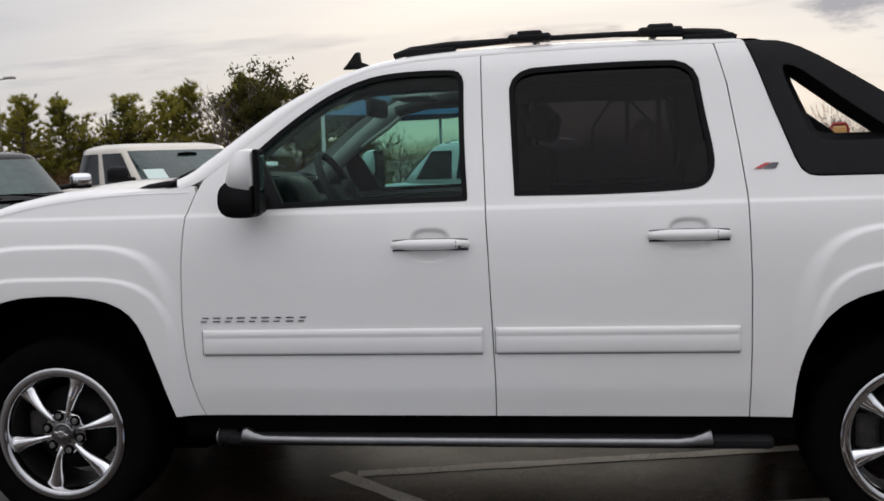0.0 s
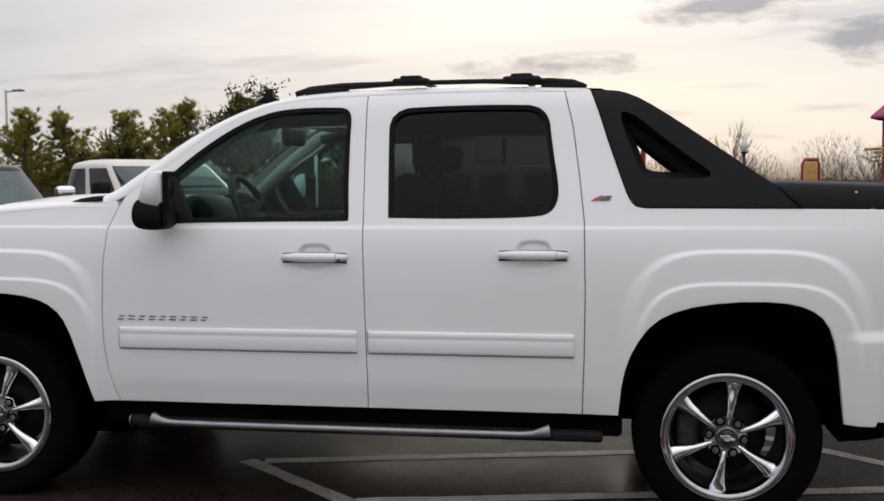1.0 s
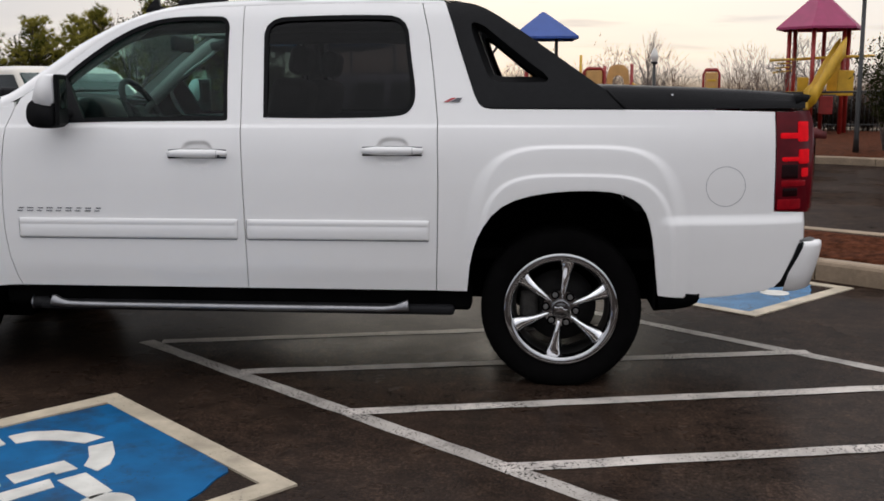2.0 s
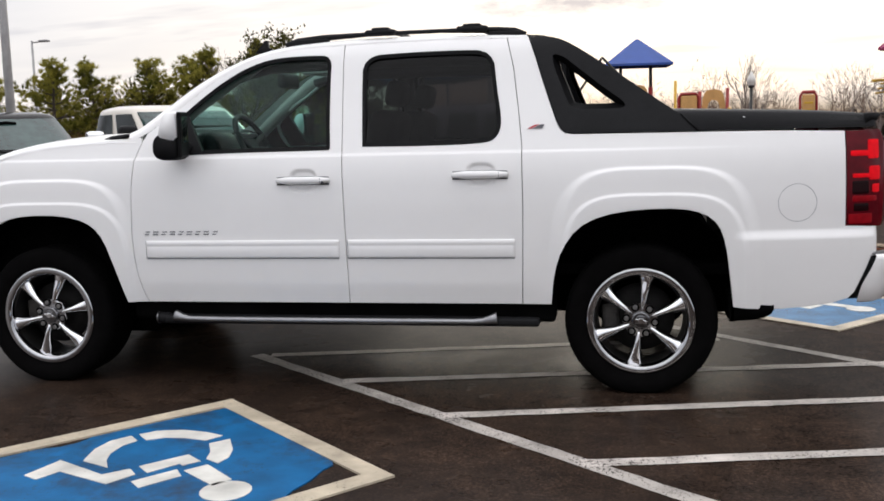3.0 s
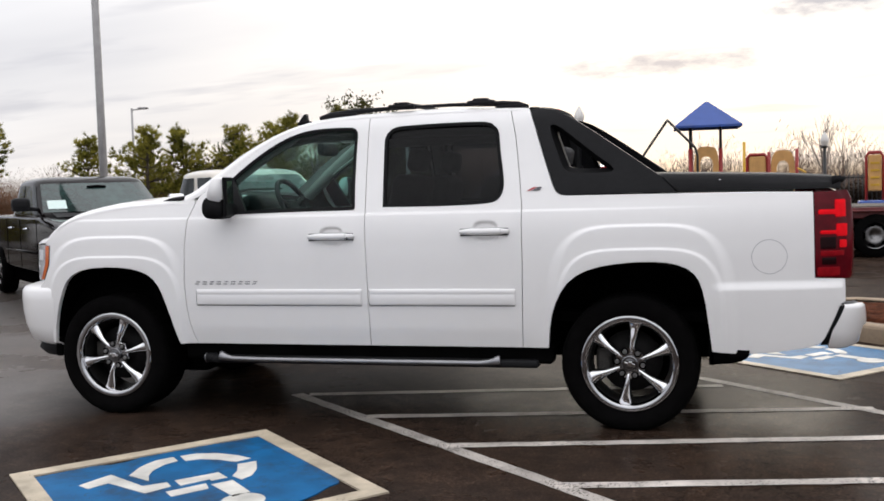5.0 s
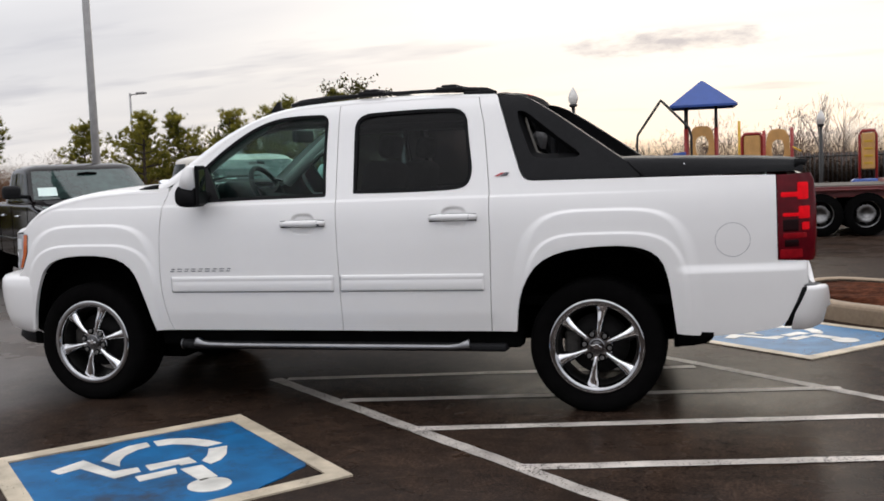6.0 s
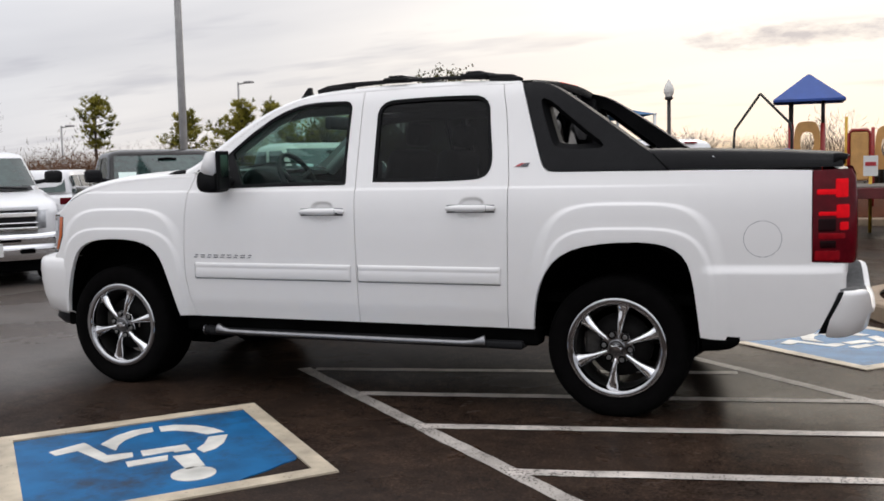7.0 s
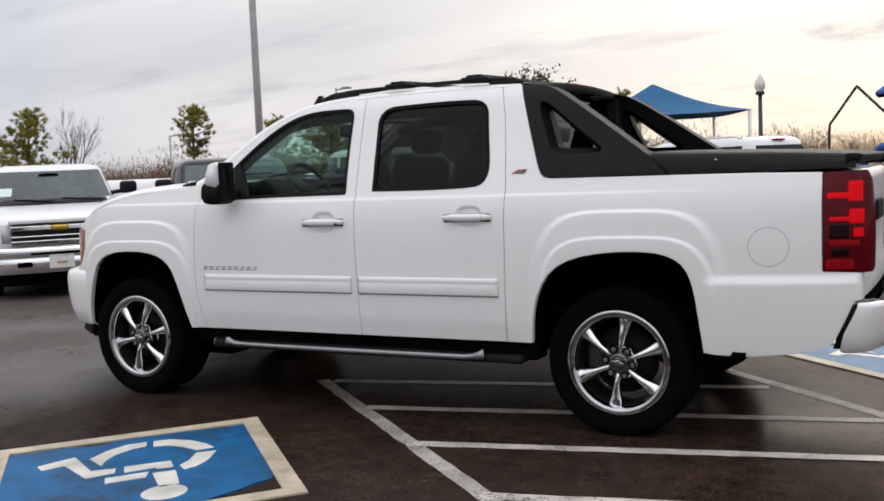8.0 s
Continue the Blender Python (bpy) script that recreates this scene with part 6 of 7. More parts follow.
    boxp("number_plate", (-3.045, -0.165, 0.43), (-3.01, 0.165, 0.59), M_SIGN, bp, 0.006, "white dealer plate")
    boxp("plate_bar", (-3.050, -0.07, 0.495), (-3.043, 0.07, 0.525), M_GOLD, bp, 0.002)
    # set low so that their black also stands for shade beneath the truck
    boxp("air_dam", (-2.86, -0.88, 0.20), (-2.60, 0.88, 0.44), M_UNDER, e, 0.03)
    boxp("underside_and_shade", (-2.62, -0.84, 0.24), (2.7, 0.84, 0.54), M_UNDER, e, 0.02)
    for y in (-0.45, 0.25):
        bar("wiper", [(-1.47, y - 0.28, 1.325), (-1.45, y, 1.345), (-1.40, y + 0.3, 1.375)], 0.012, M_UNDER, e, 5)
    obj("cowl", *loft([[(x, y, z) for y in np.linspace(-0.80, 0.80, 9)] for x, z in ((-1.60, 1.312), (-1.46, 1.322), (-1.30, 1.365))], close=False), M_BLACKP, e, "black wiper cowl")
    return e


def heading(nx, ny):
    """Turn about z that brings a nose at -x to point along (nx, ny)."""
    return math.degrees(math.atan2(-ny, -nx))


def park(centre, direction, size=0.9):
    """Pose of a parked pickup, a little under the full size, about its middle."""
    return pose(centre[0], centre[1], fall(*centre), 0, 0, heading(*direction)) @ Matrix.Scale(size, 4)


parked_pickup("white parked pickup truck with chrome grille and bumper", M_WHITE2, park((-8.91, 4.67), (0.784, -0.621), 0.888), chrome=0, emblem=True)
parked_pickup("glossy black parked pickup truck with chrome mirrors", M_BLACKC, park((-6.67, 6.09), (0.759, -0.652), 0.885))
parked_pickup("cream parked pickup truck with chrome mirrors", M_CREAM, park((-5.20, 8.25), (0.799, -0.602), 0.925))


def parked_car(label, paint_mat, at, length=4.6, height=1.45, name="parked_car"):
    e = thing(name, label, "car", "far parked cars", at=at)
    L, H = length / 2, height
    rings = [ringy(-L, 0.70, 0.42, H * 0.50, 0.12), ringy(-L + 0.15, 0.86, 0.34, H * 0.57), ringy(-L * 0.4, 0.91, 0.32, H * 0.64), ringy(L * 0.5, 0.91, 0.32, H * 0.66), ringy(L - 0.12, 0.86, 0.36, H * 0.64), ringy(L, 0.74, 0.45, H * 0.58, 0.12)]
    obj("body", *loft(rings), paint_mat, e)
    rows = []
    for u in np.linspace(0, 1, 7):
        z = H * 0.60 + (H * 0.40) * (1 - (1 - u) ** 1.6)
        x0, x1, h = -L * 0.42 + 0.62 * u, L * 0.92 - 0.30 * u ** 2, 0.84 - 0.18 * u
        rows.append([((x0 + x1) / 2 + (x1 - x0) / 2 * abs(math.cos(t)) ** 0.4 * (1 if math.cos(t) > 0 else -1), h * abs(math.sin(t)) ** 0.35 * (1 if math.sin(t) > 0 else -1), z) for t in np.linspace(0, 2 * math.pi, 32, endpoint=False)])
    cabin = obj("cabin", *loft(rows), paint_mat, e)
    for sgn in (-1, 1):
        for x0, x1 in ((-L * 0.25, L * 0.12), (L * 0.17, L * 0.52), (L * 0.56, L * 0.82)):
            q = [(x0, sgn * 0.845, H * 0.67), (x1, sgn * 0.845, H * 0.67), (x1 - 0.04, sgn * 0.735, H * 0.92), (x0 + 0.06, sgn * 0.735, H * 0.92)]
            obj("side_window", q + [(a, b - sgn * 0.03, c) for a, b, c in q], [(0, 1, 2, 3), (0, 4, 5, 1), (1, 5, 6, 2), (2, 6, 7, 3), (3, 7, 4, 0)], M_CARGLASS, cabin, smooth=False)
        car_wheel(e, -L * 0.62, sgn * 0.80, 0.33, 0.22)
        car_wheel(e, L * 0.58, sgn * 0.80, 0.33, 0.22)
        boxp("tail_light", (L - 0.10, min(sgn * 0.56, sgn * 0.80), H * 0.50), (L + 0.01, max(sgn * 0.56, sgn * 0.80), H * 0.60), M_REDL, e, 0.02)
    q = [(L * 0.925 + 0.01, -0.66, H * 0.68), (L * 0.925 + 0.01, 0.66, H * 0.68), (L * 0.80 + 0.02, 0.58, H * 0.92), (L * 0.80 + 0.02, -0.58, H * 0.92)]
    obj("rear_window", [(x + 0.03, y, z) for x, y, z in q] + q, [(0, 1, 2, 3), (0, 4, 5, 1), (1, 5, 6, 2), (2, 6, 7, 3), (3, 7, 4, 0)], M_CARGLASS, cabin, smooth=False)
    w = [(-L * 0.42 - 0.02, -0.70, H * 0.66), (-L * 0.42 - 0.02, 0.70, H * 0.66), (-L * 0.42 + 0.48, 0.60, H * 0.93), (-L * 0.42 + 0.48, -0.60, H * 0.93)]
    obj("windscreen", w + [(a + 0.05, b, c) for a, b, c in w], [(0, 1, 2, 3), (0, 4, 5, 1), (1, 5, 6, 2), (2, 6, 7, 3), (3, 7, 4, 0)], M_CARGLASS, cabin, smooth=False)
    return e




def parked_suv(label, paint_mat, at):
    """Tall estate car, nose towards -x: body, upright rear, side and rear panes, rails."""
    e = thing("parked_suv", label, "car", "far parked cars", at=at)
    half = lambda z: 0.95 - 0.17 * max(0.0, z - 1.05) / 0.70
    tail = lambda z: 2.42 - 0.26 * max(0.0, z - 1.0) / 0.75
    nose_ = lambda z: -1.05 + 0.75 * max(0.0, z - 1.05) / 0.70
    obj("body", *loft([ringy(-2.42, 0.78, 0.50, 0.90, 0.12), ringy(-2.25, 0.90, 0.36, 0.99), ringy(-1.0, 0.96, 0.32, 1.08), ringy(2.2, 0.96, 0.32, 1.10), ringy(2.40, 0.93, 0.36, 1.08), ringy(2.46, 0.86, 0.42, 1.0)]), paint_mat, e)
    rows = []
    for z, r in ((1.00, 0.0), (1.3, 0.0), (1.6, 0.0), (1.73, 0.0), (1.79, 0.05), (1.82, 0.16)):
        x0, x1, h = nose_(z) + r, tail(z) - r, half(z) - r * 0.7
        rows.append([((x0 + x1) / 2 + (x1 - x0) / 2 * abs(math.cos(t)) ** 0.22 * (1 if math.cos(t) > 0 else -1), h * abs(math.sin(t)) ** 0.22 * (1 if math.sin(t) > 0 else -1), z) for t in np.linspace(0, 2 * math.pi, 48, endpoint=False)])
    cabin = obj("cabin", *loft(rows), paint_mat, e)
    z0, z1 = 1.14, 1.665
    for sgn in (-1, 1):
        for xa, xb in ((-0.55, 0.28), (0.38, 1.22), (1.32, 2.02)):
            q = [(xa, sgn * (half(z0) + 0.004), z0), (xb, sgn * (half(z0) + 0.004), z0), (xb - 0.06, sgn * (half(z1) + 0.004), z1), (xa + (0.30 if xa < 0 else 0.02), sgn * (half(z1) + 0.004), z1)]
            obj("side_window", q + [(a, b - sgn * 0.06, c) for a, b, c in q], [(0, 1, 2, 3), (0, 4, 5, 1), (1, 5, 6, 2), (2, 6, 7, 3), (3, 7, 4, 0)], M_SIDEGLASS, cabin, "dark side window", False)
        bar("roof_rail", [(0.0, sgn * 0.70, 1.80), (0.2, sgn * 0.71, 1.845), (1.7, sgn * 0.71, 1.845), (1.9, sgn * 0.70, 1.80)], 0.016, M_ALU, e, 6)
        boxp("tail_light", (2.24, min(sgn * 0.80, sgn * 0.93), 0.95), (2.44, max(sgn * 0.80, sgn * 0.93), 1.35), M_REDM, e, 0.03)
        car_wheel(e, -1.45, sgn * 0.84, 0.37, 0.24)
        car_wheel(e, 1.45, sgn * 0.84, 0.37, 0.24)
    q = [(tail(z) + 0.006, y, z) for y, z in ((-0.76, z0), (0.76, z0), (0.66, z1), (-0.66, z1))]
    obj("rear_window", q + [(a - 0.06, b, c) for a, b, c in q], [(0, 1, 2, 3), (0, 4, 5, 1), (1, 5, 6, 2), (2, 6, 7, 3), (3, 7, 4, 0)], M_SIDEGLASS, cabin, "dark rear window", False)
    w = [(nose_(z) - 0.006, y, z) for y, z in ((-0.80, 1.16), (0.80, 1.16), (0.68, z1), (-0.68, z1))]
    obj("windscreen", w + [(a + 0.06, b, c) for a, b, c in w], [(0, 1, 2, 3), (0, 4, 5, 1), (1, 5, 6, 2), (2, 6, 7, 3), (3, 7, 4, 0)], M_CARGLASS, cabin, "dark windscreen", False)
    boxp("brake_lamp", (2.12, -0.16, 1.755), (2.19, 0.16, 1.785), M_REDM, e, 0.006, "red high-level brake lamp")
    return e


parked_suv("white estate car with dark windows standing on the drive", M_WHITE2, pose(-1.78, 13.9, 0.0, 0, 0, -27.5) @ Matrix.Scale(0.945, 4))
parked_car("white saloon car parked behind the trucks", M_WHITE2, pose(-14.0, 12.0, fall(-14, 12), 0, 0, 300), 4.5, 1.44)


# ---- trailer on the far side of the drive ----
def trailer():
    e = thing("flatbed_trailer", "dull red flatbed trailer with tandem wheels on asphalt", "trailer", at=pose(0, 0, 0))
    y0, y1 = 11.72, 13.75
    for ya in (y0, y1 - 0.08):
        boxp("side_rail", (1.6, ya, 0.66), (5.3, ya + 0.08, 0.84), M_TRAILER, e, 0.01)
    for i in range(10):
        ya = y0 + 0.09 + i * 0.188
        boxp("plank", (1.6, ya, 0.825), (5.3, ya + 0.175, 0.86), M_DECK, e, 0.006)
    for x in np.linspace(1.7, 5.1, 7):
        boxp("cross_member", (x, y0 + 0.06, 0.68), (x + 0.06, y1 - 0.06, 0.80), M_TRAILER, e, 0.004)
    obj("sloped_nose", *loft([[(x, y, z) for y in (y0, y1)] + [(x, y, zb) for y in (y1, y0)] for x, z, zb in ((5.05, 0.92, 0.66), (5.75, 0.92, 0.66), (6.02, 0.87, 0.64), (6.36, 0.73, 0.62))]), M_TRAILER, e, "sloped red trailer nose")
    for x in (3.88, 4.62):
        for y in (y0 + 0.06, y1 - 0.06):
            car_wheel(e, x, y, 0.365, 0.24, M_LUG)
    for y in (y0 - 0.09, y1 - 0.11):
        obj("mudguard", *loft([[(x, y, z), (x, y + 0.22, z), (x, y + 0.22, z - 0.03), (x, y, z - 0.03)] for x, z in ((3.40, 0.62), (3.52, 0.76), (3.68, 0.80), (4.8, 0.80), (4.98, 0.76), (5.08, 0.62))]), M_TRAILER, e)
    bar("stand", [(6.22, y0 + 0.3, 0.66), (6.22, y0 + 0.3, 0.0)], 0.05, M_UNDER, e)
    boxp("under_box", (5.25, y0 + 0.10, 0.22), (6.15, y0 + 0.9, 0.64), M_UNDER, e, 0.03, "black box under the trailer nose")
    return e


trailer()

# ---- kerbed islands ----
def island(outline, label, height=0.15, width=0.16):
    e = thing("kerbed_island", label, "island", "kerbed islands", "structure")
    outer = rounded(outline, 3)
    inner = offset_poly(outer, width)
    base, lip = offset_poly(outer, 0.014), offset_poly(outer, 0.040)
    n = len(outer)
    v = [(x, y, -0.02) for x, y in base] + [(x, y, height - 0.035) for x, y in base] + [(x, y, height - 0.012) for x, y in lip] + [(x, y, height - 0.012) for x, y in inner] + [(x, y, height - 0.06) for x, y in inner]
    f = [(k * n + i, k * n + (i + 1) % n, (k + 1) * n + (i + 1) % n, (k + 1) * n + i) for k in range(4) for i in range(n)]
    kerb = obj("kerb", v, f, M_CONCJ, e, "mortar bed under the kerb stones", False)
    # stones about a metre long with open joints, rounded at the upper outer edge
    gaps = np.hypot(*(np.roll(outer, -1, axis=0) - np.array(outer)).T)
    run = np.concatenate([[0], np.cumsum(gaps)])
    ring = [np.array(list(p) + [p[0]]) for p in (outer, offset_poly(outer, 0.010), offset_poly(outer, 0.030), offset_poly(outer, width - 0.012), inner)]
    count = max(6, int(run[-1] / 1.15))
    for k in range(count):
        u0, u1 = run[-1] * k / count + 0.006, run[-1] * (k + 1) / count - 0.006
        us = [u0] + [u for u in run if u0 + 0.02 < u < u1 - 0.02] + [u1]
        rings = []
        for u in us:
            p = [(np.interp(u, run, r[:, 0]), np.interp(u, run, r[:, 1])) for r in ring]
            rings.append([(*p[0], -0.02), (*p[0], height - 0.030), (*p[1], height - 0.010), (*p[2], height), (*p[3], height), (*p[4], height - 0.010), (*p[4], height - 0.06)])
        obj("kerb_stone", *loft(rings), M_CONC, kerb, smooth=False)
    c = np.mean(inner, axis=0)
    rings, rng = [], random.Random(4)
    for s, h in ((1.0, 0.0), (0.8, 0.02), (0.5, 0.05), (0.2, 0.06)):
        rings.append([(c[0] + (x - c[0]) * s, c[1] + (y - c[1]) * s, height - 0.03 + h + rng.uniform(0, 0.025) * (s < 1)) for x, y in inner])
    obj("mulch_bed", *loft(rings[::-1]), M_MULCH, e, "red-brown mulch bed")
    return e


island([(9.0, -2.6), (3.62, 2.05), (3.0, 2.75), (2.85, 3.75), (3.15, 4.45), (3.75, 4.55), (9.8, -0.9)], "kerbed planting island with red-brown mulch")
island([(15.0, 8.1), (7.95, 14.18), (6.95, 14.88), (5.6, 15.05), (-1.8, 15.2), (-2.6, 17.0), (-0.8, 24.0), (1.5, 31.0), (18.0, 31.0), (18.0, 8.1)], "broad kerbed playground bed beyond the drive")
tagged(obj("playground_surface", [(x, y, 0.135) for x, y in ((15.2, 9.0), (8.2, 14.9), (7.1, 15.5), (5.6, 15.7), (-1.3, 15.8), (-1.9, 17.0), (-0.1, 24.0), (2.1, 30.4), (17.4, 30.4), (17.4, 9.0))], [tuple(range(10))], M_SURF, smooth=False), "brown loose-fill playground surface", "ground", kind="structure")


# ---- plants ----
def blade(p, d, side_v, length, width):
    q = p + d * length
    return [p - side_v * width, p + side_v * width, q]


def pine(name, height, seed, label, full=1.0):
    """Young pine: tapered trunk, whorled limbs, tufts of long needles with gaps between."""
    rng = random.Random(seed)
    e = thing(name, label, "tree", "row of young pines")
    lean = Vector((rng.uniform(-0.04, 0.04), rng.uniform(-0.04, 0.04), 1))
    trunk_pts = [lean * (height * t) + Vector((rng.uniform(-0.02, 0.02), rng.uniform(-0.02, 0.02), 0)) for t in np.linspace(0, 0.97, 9)]
    obj("trunk", *tube(trunk_pts, [0.085 * (1 - 0.85 * t) * height / 3.3 for t in np.linspace(0, 1, 9)], 8), M_BARK, e, "brown pine trunk")
    limbs, v, f = [], [], []
    z = height * (0.10 if full > 0.8 else 0.60)
    while z < height * 0.98:
        u = z / height
        shape_ = 0.48 * (1 - u) ** 0.85 + 0.035 if full > 0.8 else 0.25 * math.sin(math.pi * min(1, max(0.12, (1.02 - u) / 0.52))) ** 0.6
        reach = height * full * shape_ * rng.uniform(0.65, 1.25)
        for k in range(rng.randint(6, 8)):
            a = rng.uniform(0, 2 * math.pi)
            up_ = 0.25 + 0.75 * u
            r = reach * rng.uniform(0.6, 1.15)
            d = Vector((math.cos(a), math.sin(a), up_ * 0.7))
            base = lean * z
            tip = base + Vector((d.x * r, d.y * r, d.z * r * 0.75))
            mid = (base + tip) / 2 - Vector((0, 0, 0.08 * r))
            limbs.append(tube([base, mid, tip], [0.016, 0.011, 0.005], 4, False))
            steps = max(2, int(r / 0.16))
            for s in range(1, steps + 1):
                t = s / steps
                c = base.lerp(mid, min(1, t * 2)) if t < 0.5 else mid.lerp(tip, t * 2 - 1)
                if t < 0.35:
                    continue
                for tuft in range(3 if t < 1 else 4):
                    cc = c + Vector((rng.gauss(0, 0.08), rng.gauss(0, 0.08), rng.gauss(0.02, 0.07)))
                    ax = (d.normalized() * 0.7 + Vector((rng.gauss(0, 0.5), rng.gauss(0, 0.5), 0.7 + rng.gauss(0, 0.3)))).normalized()
                    for _ in range(28):
                        nd = (ax + Vector((rng.gauss(0, 0.55), rng.gauss(0, 0.55), rng.gauss(0, 0.45)))).normalized()
                        sv = nd.cross(Vector((rng.gauss(0, 1), rng.gauss(0, 1), rng.gauss(0, 1)))).normalized()
                        o = len(v)
                        v += blade(cc, nd, sv, rng.uniform(0.08, 0.17), 0.0085)
                        f.append((o, o + 1, o + 2))
        z += height * rng.uniform(0.045, 0.07)
    obj("limb_frame", *merge(*limbs), M_BARK, e)
    obj("crown", v, f, M_NEEDLE, e, "olive-green needle tufts", False)
    return e


def bare_tree(name, height, seed, label, spread=0.9, levels=5, material=M_TWIG, group="bare winter trees", leaves=0):
    rng = random.Random(seed)
    e = thing(name, label, "tree", group)
    trunk, twigs, lv, lf = [], [], [], []

    def grow(p, d, length, r, level):
        pts, q = [p], p
        dd = d.copy()
        for _ in range(3):
            dd = (dd + Vector((rng.gauss(0, 0.10), rng.gauss(0, 0.10), 0.05))).normalized()
            q = q + dd * length / 3
            pts.append(q)
        (trunk if level < 2 else twigs).append(tube(pts, [r, r * 0.85, r * 0.72, r * 0.6], 6 if level < 2 else 3, False))
        if leaves and level >= levels - 1:
            for _ in range(leaves):
                c = q + Vector((rng.gauss(0, 0.07), rng.gauss(0, 0.07), rng.gauss(0, 0.06)))
                nd = Vector((rng.gauss(0, 1), rng.gauss(0, 1), rng.gauss(0.5, 1))).normalized()
                sv = nd.cross(Vector((rng.gauss(0, 1), rng.gauss(0, 1), rng.gauss(0, 1)))).normalized()
                o, L = len(lv), rng.uniform(0.025, 0.055)
                lv.extend((c - nd * L, c + sv * L * 0.42, c + nd * L, c - sv * L * 0.42))
                lf.append((o, o + 1, o + 2, o + 3))
        if level >= levels:
            return
        for k in range(rng.randint(2, 4) if level else 5):
            t = rng.uniform(0.35, 1.0)
            b = pts[0].lerp(pts[-1], t) if level else pts[0].lerp(pts[-1], rng.uniform(0.5, 1))
            nd = (dd + Vector((rng.gauss(0, spread * 0.6), rng.gauss(0, spread * 0.6), rng.gauss(0.1, 0.3)))).normalized()
            grow(b, nd, length * rng.uniform(0.5, 0.8), r * 0.55, level + 1)

    grow(Vector((0, 0, 0)), Vector((0, 0, 1)), height * 0.42, 0.014 * height, 0)
    obj("trunk", *merge(*trunk), material, e)
    obj("twig_crown", *merge(*twigs), material, e, "fine bare twigs")
    if leaves:
        obj("crown", lv, lf, M_DARKOAK, e, "dark clumps of small leaves", False)
    return e


def shrub(name, radius, height, seed, label, material=M_SHRUB, leaves=11000, group="winter shrubs", leaf_size=(0.010, 0.026), loose=0.125):
    rng = random.Random(seed)
    e = thing(name, label, "shrub", group)
    stems, v, f = [], [], []
    for k in range(26):
        a, r = rng.uniform(0, 2 * math.pi), radius * rng.uniform(0.3, 1.0)
        tip = Vector((r * math.cos(a), r * math.sin(a), height * rng.uniform(0.55, 1.0)))
        mid = Vector((tip.x * 0.4, tip.y * 0.4, tip.z * 0.55))
        stems.append(tube([Vector((tip.x * 0.08, tip.y * 0.08, 0)), mid, tip], [0.012, 0.008, 0.003], 3, False))
        for _ in range(leaves // 26):
            c = mid.lerp(tip, rng.uniform(-0.3, 1.05)) + Vector((rng.gauss(0, loose), rng.gauss(0, loose), rng.gauss(0, loose * 0.8)))
            d = Vector((rng.gauss(0, 1), rng.gauss(0, 1), rng.gauss(0, 1))).normalized()
            s = d.cross(Vector((rng.gauss(0, 1), rng.gauss(0, 1), rng.gauss(0, 1)))).normalized()
            o, L = len(v), rng.uniform(*leaf_size)
            v += [c - d * L, c + s * L * 0.4, c + d * L, c - s * L * 0.4]
            f.append((o, o + 1, o + 2, o + 3))
    obj("stem_frame", *merge(*stems), M_TWIG, e)
    obj("foliage", v, f, material, e, "small russet leaves", False)
    return e


def planted(ob, x, y, turn=0, size=1.0, dz=0.0):
    ob.scale = (size,) * 3
    ob.matrix_basis = pose(x, y, fall(x, y) - 0.02 + dz, 0, 0, turn) @ Matrix.Diagonal((size, size, size, 1))


def replant(ob, x, y, turn=0, size=1.0, dz=0.0):
    o = copy_thing(ob, pose(x, y, fall(x, y) - 0.02 + dz, 0, 0, turn))
    o.scale = (size,) * 3
    return o


pine_a = pine("pine_tree", 3.30, 11, "bushy young olive-green pine tree", 1.0)
pine_b = pine("pine_tree", 3.20, 23, "bushy young olive-green pine tree", 0.85)
pine_c = pine("pine_tree", 3.35, 37, "thin young pine with bare lower trunk", 0.62)
planted(pine_a, -12.8, 17.9, 20, 0.98)
planted(pine_b, -14.0, 17.0, 100, 0.91)
planted(pine_c, -18.65, 18.87, 10, 1.06)
for src, x, y, turn, size in ((pine_b, -11.9, 18.4, 200, 0.97), (pine_a, -10.7, 18.9, 140, 0.98), (pine_b, -9.5, 19.4, 30, 1.06), (pine_a, -6.8, 20.6, 260, 0.98), (pine_a, -18.4, 12.4, 75, 1.01), (pine_b, -8.3, 20.3, 310, 1.12), (pine_b, -19.5, 11.3, 15, 1.10), (pine_a, -10.1, 20.3, 330, 1.01), (pine_b, -13.5, 19.2, 250, 0.89), (pine_b, -5.8, 21.7, 60, 1.01)):
    replant(src, x, y, turn, size)
tree_a = bare_tree("bare_tree", 3.9, 5, "bare deciduous tree with fine grey twigs")
tree_c = bare_tree("leafy_tree", 3.5, 14, "loose dark tree still holding clumps of leaves", 0.85, 5, M_TWIG, "leafy trees", 9)
tree_b = bare_tree("bare_tree", 3.6, 9, "bare deciduous tree with fine grey twigs", 0.45)
planted(tree_a, -8.2, 19.8, 0, 1.05)
planted(tree_c, -7.5, 20.4, 60, 1.38)
tree_b.matrix_basis = pose(-18.0, 13.4, -0.02, 0, 0, 40) @ Matrix.Diagonal((0.80, 0.80, 1.08, 1))
